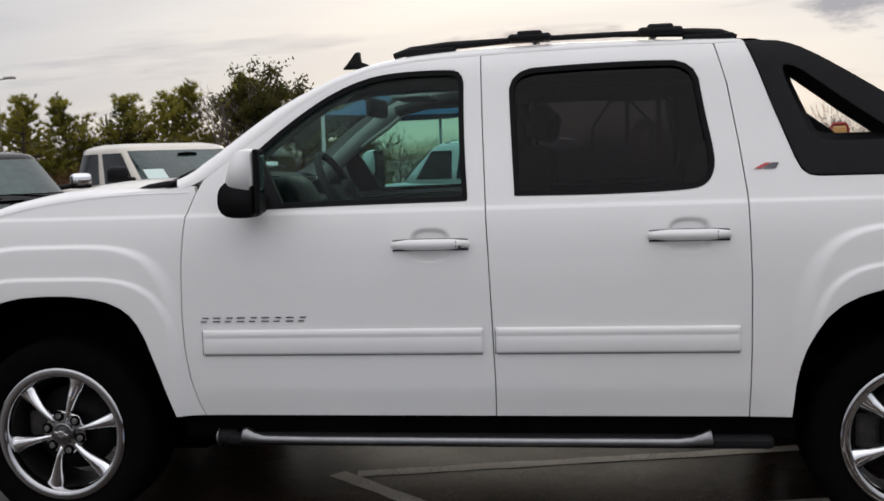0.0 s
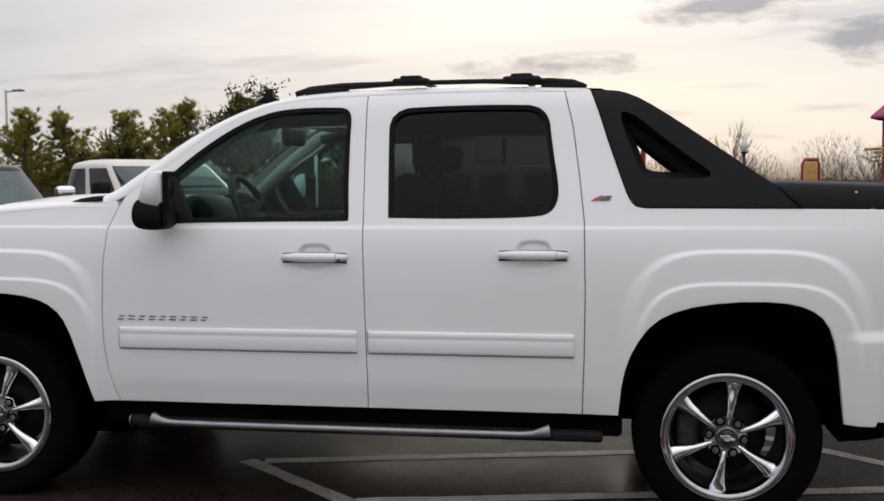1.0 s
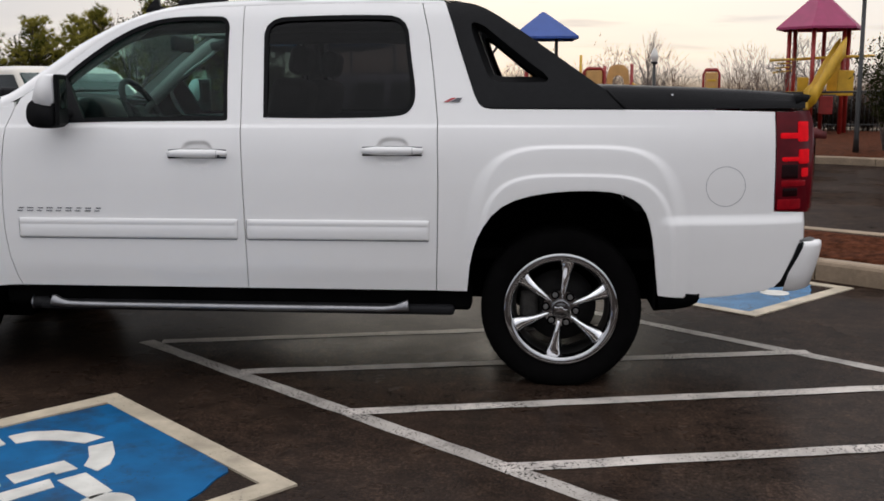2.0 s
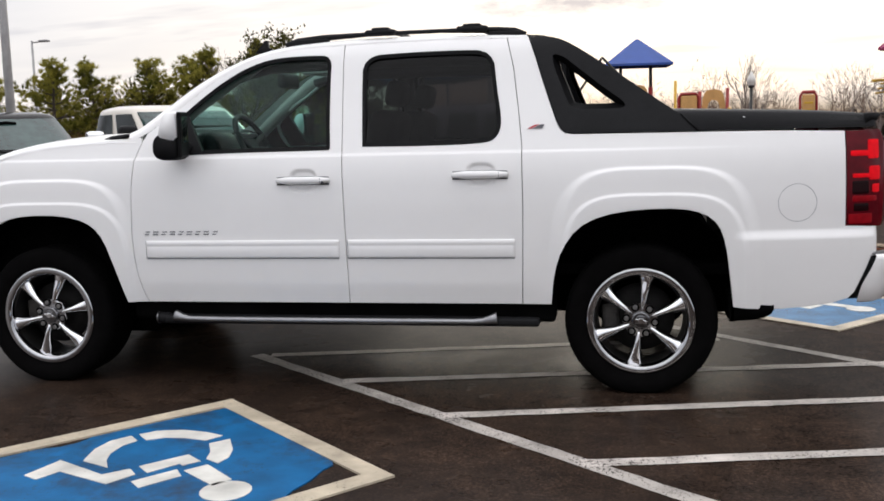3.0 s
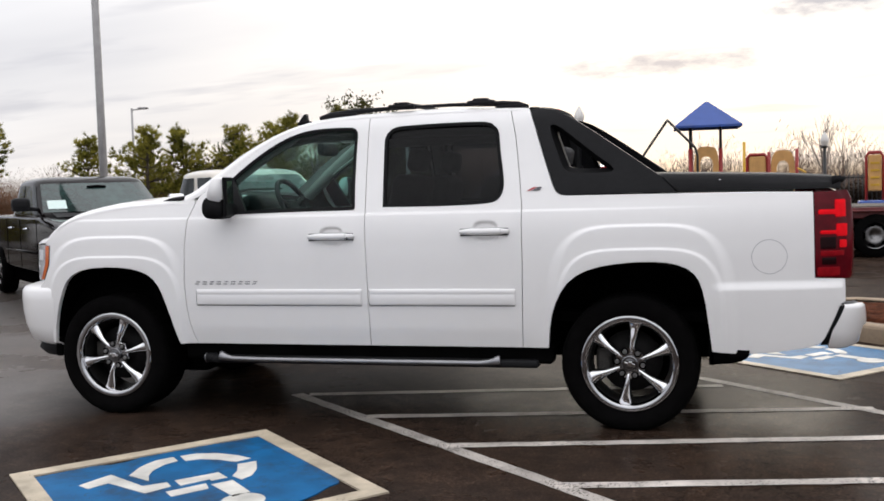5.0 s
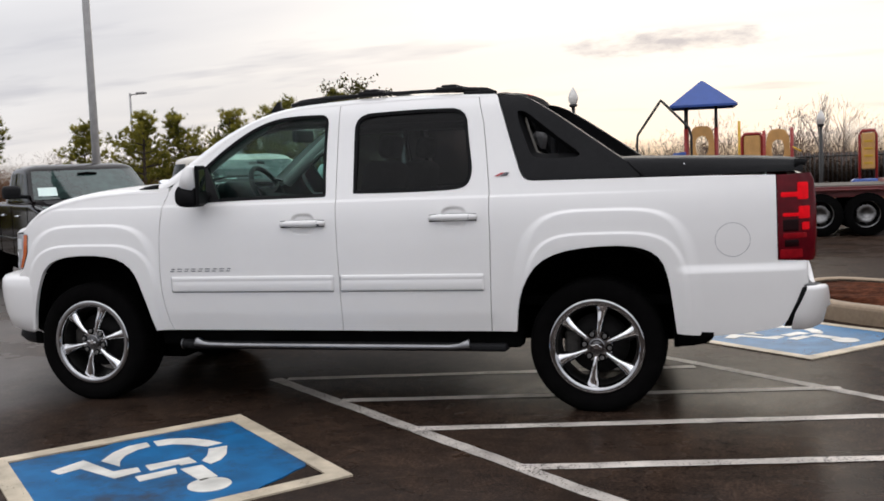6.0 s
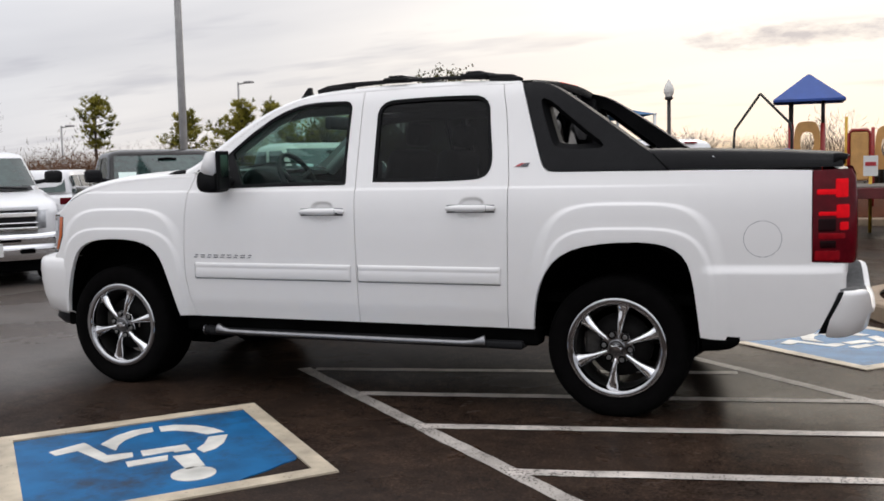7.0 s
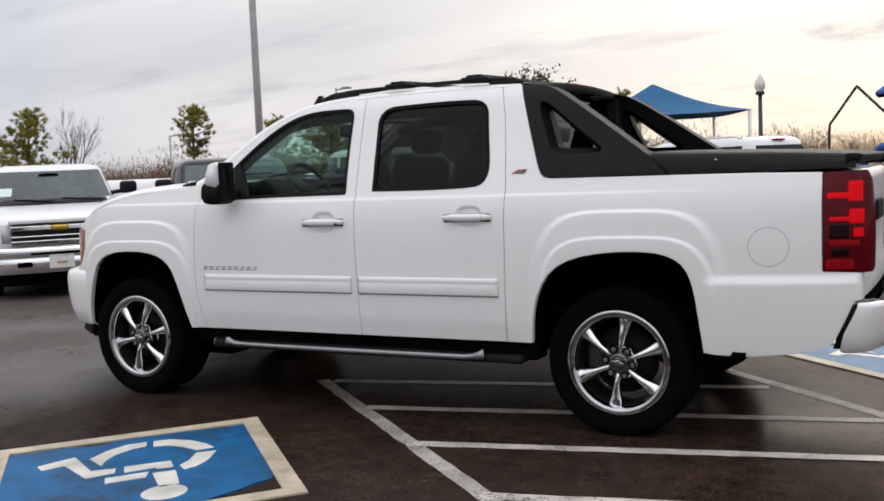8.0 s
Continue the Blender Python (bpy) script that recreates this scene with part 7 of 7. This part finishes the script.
for src, x, y, turn, size in ((tree_c, -6.2, 20.9, 10, 1.08), (tree_c, -8.6, 20.9, 210, 1.22), (tree_c, -11.2, 19.4, 120, 0.98), (tree_a, -8.9, 20.3, 200, 1.08), (tree_a, -11.5, 19.7, 30, 0.85), (tree_a, -5.9, 21.4, 70, 0.95), (tree_b, 7.1, 40.0, 120, 0.85), (tree_b, 0.6, 31.0, 120, 0.62), (tree_a, -0.8, 32.0, 10, 0.62), (tree_a, -3.6, 33.0, 90, 0.80), (tree_a, 8.2, 24.0, 150, 0.80), (tree_a, 10.4, 27.0, 220, 1.05)):
    replant(src, x, y, turn, size)
M_PALETWIG = mat("pale_dry_twigs", (0.24, 0.19, 0.16), rough=0.9, vary=0.25, scale=10)
thin_tree = bare_tree("bare_tree", 3.3, 42, "slender bare tree with few thin twigs", 0.62, 4, M_PALETWIG)
thin_tree.matrix_basis = pose(5.2, 28.0, -0.02, 0, 0, 50) @ Matrix.Diagonal((0.95, 0.95, 1.22, 1))
shrub_a = shrub("winter_shrub", 0.75, 1.5, 3, "dense russet winter shrub")
shrub_b = shrub("winter_shrub", 0.85, 1.25, 8, "dense russet winter shrub")
planted(shrub_a, -11.2, 17.6)
planted(shrub_b, -10.0, 18.3)
rng = random.Random(12)
for i in range(19):
    u = i / 18
    x, y = -20.6 + 15.6 * u, 10.4 + 10.3 * u ** 0.8
    replant((shrub_a, shrub_b)[i % 2], x + rng.uniform(-0.3, 0.3), y + rng.uniform(-0.4, 0.4), rng.uniform(0, 360), rng.uniform(0.80, 1.12))
for x, y, size in ((-15.9, 16.3, 1.36), (-16.4, 15.7, 1.48), (-16.9, 15.0, 1.38), (-17.5, 14.6, 1.26), (-14.7, 17.4, 1.20), (-12.2, 18.7, 1.16), (-11.3, 18.4, 1.24)):
    replant(shrub_b if size > 1.25 else shrub_a, x, y, size * 700, size)
M_DARKLEAF = leaf("dark_evergreen_leaf", (0.022, 0.026, 0.010), (0.050, 0.050, 0.022), 5)
bed_shrub = shrub("island_shrub", 0.42, 0.28, 21, "low dark shrub on mulch", M_DARKLEAF, 600, "island planting", (0.035, 0.075), 0.10)
bed_shrub.matrix_basis = pose(7.0, 0.9, 0.14)
copy_thing(bed_shrub, pose(7.9, 0.1, 0.14, 0, 0, 77))
tall_shrub = shrub("leafy_shrub", 0.72, 2.35, 31, "tall thin leafy shrub on the playground bed", M_DARKLEAF, 1900, "island planting", (0.035, 0.075), 0.10)
tall_shrub.matrix_basis = pose(8.75, 16.0, 0.13)
copy_thing(tall_shrub, pose(9.5, 15.7, 0.13, 0, 0, 80))
copy_thing(tall_shrub, pose(10.3, 15.4, 0.13, 0, 0, 200))

# dark hedge along the far side of the playground fence
hedge = shrub("hedge_shrub", 0.85, 1.25, 53, "dense dark winter hedge bush behind the fence", M_HEDGE, 3600, "hedge bushes", (0.03, 0.06), 0.16)
hedge.matrix_basis = pose(3.9, 28.4, 0.0)
for i in range(1, 13):
    copy_thing(hedge, pose(3.9 + 1.02 * i, 28.4 - 0.05 * i, 0.0, 0, 0, 67 * i))

# bare trees standing before the far woods
rng = random.Random(31)
for i in range(34):
    az = radians(-62 + 108 * (i + rng.uniform(0.1, 0.9)) / 34)
    dist = rng.uniform(40, 56)
    replant((tree_a, tree_b)[rng.randint(0, 1)], math.sin(az) * dist, math.cos(az) * dist - 4, rng.uniform(0, 360), rng.uniform(0.55, 0.95) * (0.85 if az < -0.35 else 0.80))

# far belt of bare woods along the horizon: leafless crowns of fine twigs over low brush
rng = random.Random(77)
v, f = [], []


def twig(p, d, length, width, side_v):
    o = len(v)
    v.extend((p - side_v * width, p + side_v * width, p + d * length))
    f.append((o, o + 1, o + 2))


for i in range(260):
    az = radians(rng.uniform(-85, 62))
    dist = rng.uniform(50, 74)
    bx, by = math.sin(az) * dist, math.cos(az) * dist - 4
    hgt = rng.uniform(1.9, 3.2) * (1.0 + 0.18 * math.sin(az * 9)) * (dist / 60) * (0.95 if az < -0.35 else 1.12)
    base = Vector((bx, by, fall(bx, by)))
    across = Vector((math.cos(az), -math.sin(az), 0))
    twig(base, Vector((rng.gauss(0, 0.04), 0, 1)), hgt * 0.8, rng.uniform(0.03, 0.06), across)
    for k in range(7):
        q = base + Vector((0, 0, hgt * rng.uniform(0.2, 0.6)))
        d = (across * rng.gauss(0, 0.5) + Vector((0, 0, 1))).normalized()
        twig(q, d, hgt * rng.uniform(0.25, 0.5), 0.016, across)
    for k in range(110):
        a, r = rng.uniform(0, 2 * math.pi), rng.random() ** 0.5
        q = base + across * (math.cos(a) * r * hgt * 0.36) + Vector((0, 0, hgt * (0.62 + 0.34 * r * math.sin(a))))
        d = (across * (math.cos(a) * r + rng.gauss(0, 0.4)) + Vector((0, 0, 0.9))).normalized()
        twig(q, d, hgt * rng.uniform(0.06, 0.16), rng.uniform(0.007, 0.013), (across + Vector((0, 0, rng.gauss(0, 0.4)))).normalized())
tagged(obj("far_woods", v, f, M_WOODS, smooth=False), "far belt of bare brown winter woods", "woods", kind="stuff")
v, f = [], []
for i in range(80000):
    az = radians(rng.uniform(-85, 62))
    dist = rng.uniform(50, 66)
    p = Vector((math.sin(az) * dist, math.cos(az) * dist - 4, 0))
    top = 0.85 + 0.35 * math.sin(az * 23) + 0.25 * math.sin(az * 61 + 1)
    p.z = fall(p.x, p.y) + abs(rng.gauss(0, top))
    across = Vector((math.cos(az), -math.sin(az), 0))
    twig(p, (across * rng.gauss(0, 0.5) + Vector((0, 0, 1))).normalized(), rng.uniform(0.12, 0.36), rng.uniform(0.009, 0.022), across)
tagged(obj("far_undergrowth", v, f, M_WOODS, smooth=False), "far brown undergrowth below the woods", "woods", kind="stuff")


# ---- poles and lamps ----
def area_lamp(x, y, top, label, arm=(0.55, 0.0)):
    e = thing("car_park_lamp", label, "lamp post", "car park lamps", at=pose(x, y, fall(x, y)))
    h = top - fall(x, y)
    bar("pole", [(0, 0, 0), (0, 0, h * 0.5), (0, 0, h)], [0.06, 0.05, 0.045], M_GALV, e, 10)
    bar("arm", [(0, 0, h - 0.08), (arm[0], arm[1], h - 0.04)], 0.03, M_GALV, e, 6)
    part("lamp_head", bm_box(bmesh.new(), (arm[0] - 0.20, arm[1] - 0.14, h - 0.07), (arm[0] + 0.20, arm[1] + 0.14, h + 0.02), 0.03), M_GALV, e)
    return e


tall = thing("tall_light_pole", "tall tapered grey light pole rising from the car park", "lamp post", at=pose(-7.86, 8.40, 0.0))
bar("pole", [(0, 0, 0), (0, 0, 3.0), (0, 0, 9.0)], [0.072, 0.065, 0.050], M_GALV, tall, 14)
part("pole_base", bm_box(bmesh.new(), (-0.22, -0.22, 0), (0.22, 0.22, 0.55), 0.04), M_CONC, tall)
part("lamp_head", bm_box(bmesh.new(), (-0.1, -0.25, 8.9), (0.9, 0.25, 9.1), 0.05), M_GALV, tall)
area_lamp(-22.4, 32.6, 5.15, "grey car park lamp with box head")
area_lamp(-34.1, 34.5, 3.69, "distant grey car park lamp with box head")


def globe_lamp(x, y, top, size=1.0):
    e = thing("globe_lamp", "dark post lamp with pale acorn globe", "lamp post", "globe lamps", at=pose(x, y, 0.1))
    h = top - 0.1
    bar("post", [(0, 0, 0), (0, 0, 0.4), (0, 0, h - 0.42)], [0.07, 0.05, 0.042], M_DKPOLE, e, 10)
    obj("collar", *lathe([(h - 0.46, 0.03), (h - 0.44, 0.085), (h - 0.40, 0.10), (h - 0.37, 0.06)], 14, "z"), M_DKPOLE, e)
    obj("globe", *lathe([(h - 0.38, 0.070 * size), (h - 0.30, 0.108 * size), (h - 0.23, 0.116 * size), (h - 0.14, 0.088 * size), (h - 0.06, 0.045 * size), (h, 0.010)], 18, "z"), M_GLOBE, e, "milky acorn globe")
    return e


globe_lamp(-0.97, 16.6, 3.12)
globe_lamp(4.83, 23.14, 2.58)
globe_lamp(8.03, 15.62, 3.70, 1.4)


# ---- playground ----
def hip_roof(cx, cy, half, z0, z1, sides, turn):
    ring0 = [(cx + half * math.cos(turn + 2 * math.pi * k / sides), cy + half * math.sin(turn + 2 * math.pi * k / sides)) for k in range(sides)]
    v = [(x, y, z0) for x, y in ring0] + [(x, y, z0 + 0.05) for x, y in ring0] + [(cx + (x - cx) * 0.04, cy + (y - cy) * 0.04, z1) for x, y in ring0] + [(cx + (x - cx) * 0.96, cy + (y - cy) * 0.96, z0 + 0.02) for x, y in ring0]
    n = sides
    f = [(i, (i + 1) % n, n + (i + 1) % n, n + i) for i in range(n)] + [(n + i, n + (i + 1) % n, 2 * n + (i + 1) % n, 2 * n + i) for i in range(n)] + [tuple(range(2 * n, 3 * n))] + [(3 * n + i, 3 * n + (i + 1) % n, (i + 1) % n, i) for i in range(n)]
    return v, f


G = 0.13
toddler = thing("blue_roof_play_tower", "small play tower with blue hip roof and tan panels", "play tower", at=Matrix.Translation((-0.137, 0.55, 0)) @ Matrix.Scale(1.14, 4))
obj("roof", *hip_roof(1.66, 17.85, 1.03, 2.36, 2.97, 4, math.pi / 4 + 0.06), M_PBLUE, toddler, "blue hip roof", False)
for x, y in ((1.30, 17.5), (1.96, 17.5), (1.30, 18.2), (1.96, 18.2)):
    bar("post", [(x, y, G), (x, y, 1.9)], 0.045, M_PRED, toddler, 10, "red round post")
    bar("roof_post", [(x, y, 1.9), (x, y, 2.40)], 0.032, M_DKPOLE, toddler, 8)
boxp("platform", (1.28, 17.48, 0.95), (1.98, 18.22, 1.02), M_PBLUE, toddler, 0.01)


def window_panel(name, x0, x1, y, z0, z1, material, parent, arch=0.0):
    """Upright panel with a rounded window through it."""
    out = rounded([(x0, z0), (x1, z0), (x1, z1), ((x0 + x1) / 2, z1 + arch), (x0, z1)], 2, keep=(0, 1))
    w = (x1 - x0)
    hole = rounded([(x0 + 0.24 * w, z0 + 0.3 * (z1 - z0)), (x1 - 0.24 * w, z0 + 0.3 * (z1 - z0)), (x1 - 0.24 * w, z1 - 0.2 * (z1 - z0)), (x0 + 0.24 * w, z1 - 0.2 * (z1 - z0))], 2)
    return obj(name, *panel(out, lambda a, b: np.full(np.shape(a), -y), [hole], cell=0.03, thick=0.04, back=True), material, parent, smooth=False)


window_panel("panel", 1.38, 1.92, 17.46, 1.00, 1.90, M_PTAN, toddler, 0.06)
obj("slide", *loft([[(x, y, z) for y, z in ((17.1, zz + 0.16), (17.12, zz), (17.42, zz), (17.44, zz + 0.16), (17.40, zz + 0.16), (17.38, zz + 0.04), (17.16, zz + 0.04), (17.14, zz + 0.16))] for x, zz in ((1.30, 1.22), (1.05, 1.20), (0.7, 0.85), (0.2, 0.35), (-0.2, 0.22))]), M_PBLUE, toddler, "blue plastic slide")
activity = thing("activity_panels", "tan and orange activity panels in red frames", "play panel", at=Matrix.Translation((-0.20, 0.55, 0)) @ Matrix.Scale(1.14, 4))
for x0, x1, z1, m in ((2.58, 2.92, 1.66, M_PTAN),):
    boxp("board", (x0, 15.88, 0.7), (x1, 15.93, z1), m, activity, 0.03)
    bar("frame", [(x0 - 0.03, 15.9, G), (x0 - 0.03, 15.9, z1 - 0.04), (x0 + 0.03, 15.9, z1 + 0.03), (x1 - 0.03, 15.9, z1 + 0.03), (x1 + 0.03, 15.9, z1 - 0.04), (x1 + 0.03, 15.9, G)], 0.032, M_PRED, activity, 8)
window_panel("arch_panel", 3.04, 3.52, 16.4, 0.9, 1.72, M_PTAN, activity, 0.08)
bar("post", [(3.00, 16.4, G), (3.00, 16.4, 1.75)], 0.035, M_PRED, activity, 8)
bar("post", [(3.56, 16.4, G), (3.56, 16.4, 1.80)], 0.035, M_PRED, activity, 8)
for k in range(3):
    bar("rail", [(3.56, 16.4, 0.9 + 0.25 * k), (3.72, 16.2, 0.8 + 0.25 * k)], 0.02, M_PYEL, activity, 6)
bar("yellow_post", [(2.50, 16.4, G), (2.50, 16.4, 1.98)], 0.03, M_PYEL, activity, 8)
board = thing("play_board", "tan play board in a red tube frame with blue base", "play panel", at=Matrix.Translation((5.11 - 0.76 * 4.57, 15.59 - 1.05 * 14.08, 0)) @ Matrix.Diagonal((0.76, 1.05, 1.05, 1)))
boxp("board", (4.40, 12.96 + 1.1, 1.00), (4.74, 13.02 + 1.1, 1.70), M_PTAN, board, 0.03)
for k in range(4):
    boxp("board_bar", (4.46, 14.050, 1.10 + 0.14 * k), (4.68, 14.058, 1.14 + 0.14 * k), M_PYEL, board, 0.003)
bar("frame", [(4.36, 14.1, G), (4.36, 14.1, 1.66), (4.42, 14.1, 1.74), (4.72, 14.1, 1.74), (4.78, 14.1, 1.66), (4.78, 14.1, G)], 0.035, M_PRED, board, 8)
boxp("base", (4.15, 14.0, 0.50), (5.0, 14.3, 0.82), M_PBLUE, board, 0.06)
arch = thing("pipe_climber", "black bent-pipe climber with a peaked top", "climber", at=Matrix.Translation((-0.03, -0.42, 0)) @ Matrix.Scale(1.11, 4))
for dy in (0.0,):
    bar("pipe", [(0.47, 14.7 + dy, G), (0.47, 14.7 + dy, 1.60), (0.485, 14.7 + dy, 1.76), (0.92, 14.7 + dy, 2.38), (0.94, 14.7 + dy, 2.41), (0.97, 14.7 + dy, 2.38), (1.46, 14.7 + dy, 1.86), (1.50, 14.7 + dy, 1.70), (1.50, 14.7 + dy, G)], 0.024, M_DKPOLE, arch, 8)

big = thing("red_roof_play_tower", "tall play tower with magenta roof, red posts and yellow slide", "play tower", at=Matrix.Translation((9.82 - 1.32 * 7.08, 25.5 - 1.32 * 15.5, 0)) @ Matrix.Scale(1.32, 4))
RX, RY = 7.08, 15.5
obj("roof", *hip_roof(RX, RY, 0.96, 2.38, 3.23, 6, 0.1), M_PMAG, big, "magenta-red hip roof", False)
bar("flag_pole", [(RX, RY, 3.2), (RX, RY, 3.72)], 0.014, M_PYEL, big, 6)
obj("flag", [(RX, RY, 3.70), (RX + 0.28, RY, 3.62), (RX, RY, 3.52), (RX, RY + 0.012, 3.70), (RX + 0.28, RY + 0.012, 3.62), (RX, RY + 0.012, 3.52)], [(0, 2, 1), (3, 4, 5), (0, 1, 4, 3), (1, 2, 5, 4), (2, 0, 3, 5)], M_PBLUE, big, "small blue pennant", False)
for k in range(6):
    a = 0.1 + 2 * math.pi * k / 6
    bar("post", [(RX + 0.66 * math.cos(a), RY + 0.66 * math.sin(a), G), (RX + 0.66 * math.cos(a), RY + 0.66 * math.sin(a), 2.42)], 0.048, M_PRED, big, 10, "red round post")
obj("platform", *loft([[(RX + 0.72 * math.cos(0.1 + 2 * math.pi * k / 6), RY + 0.72 * math.sin(0.1 + 2 * math.pi * k / 6), z) for k in range(6)] for z in (0.98, 1.05)]), M_PYEL, big, smooth=False)
obj("slide", *loft([[(x, y + dy, z + dz) for dy, dz in ((-0.24, 0.42), (-0.22, 0), (0.22, 0), (0.24, 0.42), (0.20, 0.42), (0.18, 0.04), (-0.18, 0.04), (-0.20, 0.42))] for x, y, z in ((7.45, 14.95, 1.78), (7.30, 14.8, 1.66), (6.95, 14.6, 1.15), (6.75, 14.45, 0.80), (6.58, 14.40, 0.66))]), M_PYEL, big, "yellow plastic slide")
boxp("panel", (6.50, 14.86, 0.75), (6.74, 14.90, 1.35), M_PYEL, big, 0.02)
boxp("panel", (7.30, 15.50, 1.05), (7.62, 15.54, 1.85), M_PYEL, big, 0.02)
boxp("panel", (7.35, 14.90, 0.95), (7.70, 14.94, 1.50), M_PYEL, big, 0.02)
boxp("panel", (6.98, 14.88, 0.55), (7.28, 14.92, 0.95), M_PRED, big, 0.02)
bar("overhead_rail", [(5.95, 15.1, 1.72), (6.55, 15.2, 1.74), (7.2, 15.0, 1.78), (8.1, 14.9, 1.80)], 0.03, M_PYEL, big, 8)
for k in range(3):
    bar("ladder_rung", [(6.02 + 0.05 * k, 15.1, 1.45 + 0.10 * k), (6.45, 15.2, 1.50 + 0.08 * k)], 0.018, M_PYEL, big, 6)
bar("railing", [(5.6, 14.6, 1.02), (6.6, 14.7, 1.02), (8.4, 14.3, 1.05)], 0.022, M_DKPOLE, big, 6)

# shade canopy on white posts
canopy = thing("shade_canopy", "blue fabric shade canopy on white posts", "canopy")
cx, cy = -4.82, 21.8
corners = [(cx + a * 2.56, cy + b * 2.56) for a, b in ((1.12, -0.40), (0.40, 1.12), (-1.12, 0.40), (-0.40, -1.12))]
rows = []
for t in np.linspace(0, 1, 8):
    row = []
    for i in range(4):
        (x0, y0), (x1, y1) = corners[i], corners[(i + 1) % 4]
        for s in np.linspace(0, 1, 9)[:-1]:
            x, y = x0 + (x1 - x0) * s, y0 + (y1 - y0) * s
            sag = 0.20 * math.sin(math.pi * s) * (1 - t) + 0.10 * math.sin(math.pi * t)
            x, y = cx + (x - cx) * (1 - 0.06 * math.sin(math.pi * s)), cy + (y - cy) * (1 - 0.06 * math.sin(math.pi * s))
            row.append((cx + (x - cx) * (1 - 0.985 * t), cy + (y - cy) * (1 - 0.985 * t), 2.56 + 0.88 * t - sag * (1 - t) * 0.2 - 0.12 * math.sin(math.pi * t)))
    rows.append(row)
fabric = obj("fabric", *loft(rows, True, False), M_CANOPY, canopy, "taut blue shade fabric")
for x, y in corners:
    bar("post", [(cx + (x - cx) * 0.97, cy + (y - cy) * 0.97, -0.1), (cx + (x - cx) * 0.97, cy + (y - cy) * 0.97, 2.58)], 0.045, M_SIGN, canopy, 10, "white round post")

# dark picket fence behind the playground
fence = thing("metal_fence", "black metal picket fence behind the playground", "fence")
for z in (0.35, 1.30):
    bar("rail", [(3.4, 27.6, z), (16.0, 27.0, z)], 0.022, M_DKPOLE, fence, 6)
picket = bar("picket", [(0, 0, G), (0, 0, 1.42)], 0.018, M_DKPOLE, fence, 4)
picket.matrix_basis = pose(3.4, 27.6, 0)
for k in range(1, 95):
    share(picket, "picket", fence, pose(3.4 + 12.6 * k / 95, 27.6 - 0.6 * k / 95, 0))
sign = thing("site_sign", "small white sign with a red bar on a post", "sign")
boxp("plate", (2.98, 13.3, 1.0), (3.22, 13.32, 1.36), M_SIGN, sign, 0.004)
boxp("red_bar", (3.01, 13.292, 1.18), (3.19, 13.299, 1.25), M_BADGER, sign, 0.001)
bar("post", [(3.10, 13.33, 0.0), (3.10, 13.33, 1.2)], 0.03, M_PYEL, sign, 6)
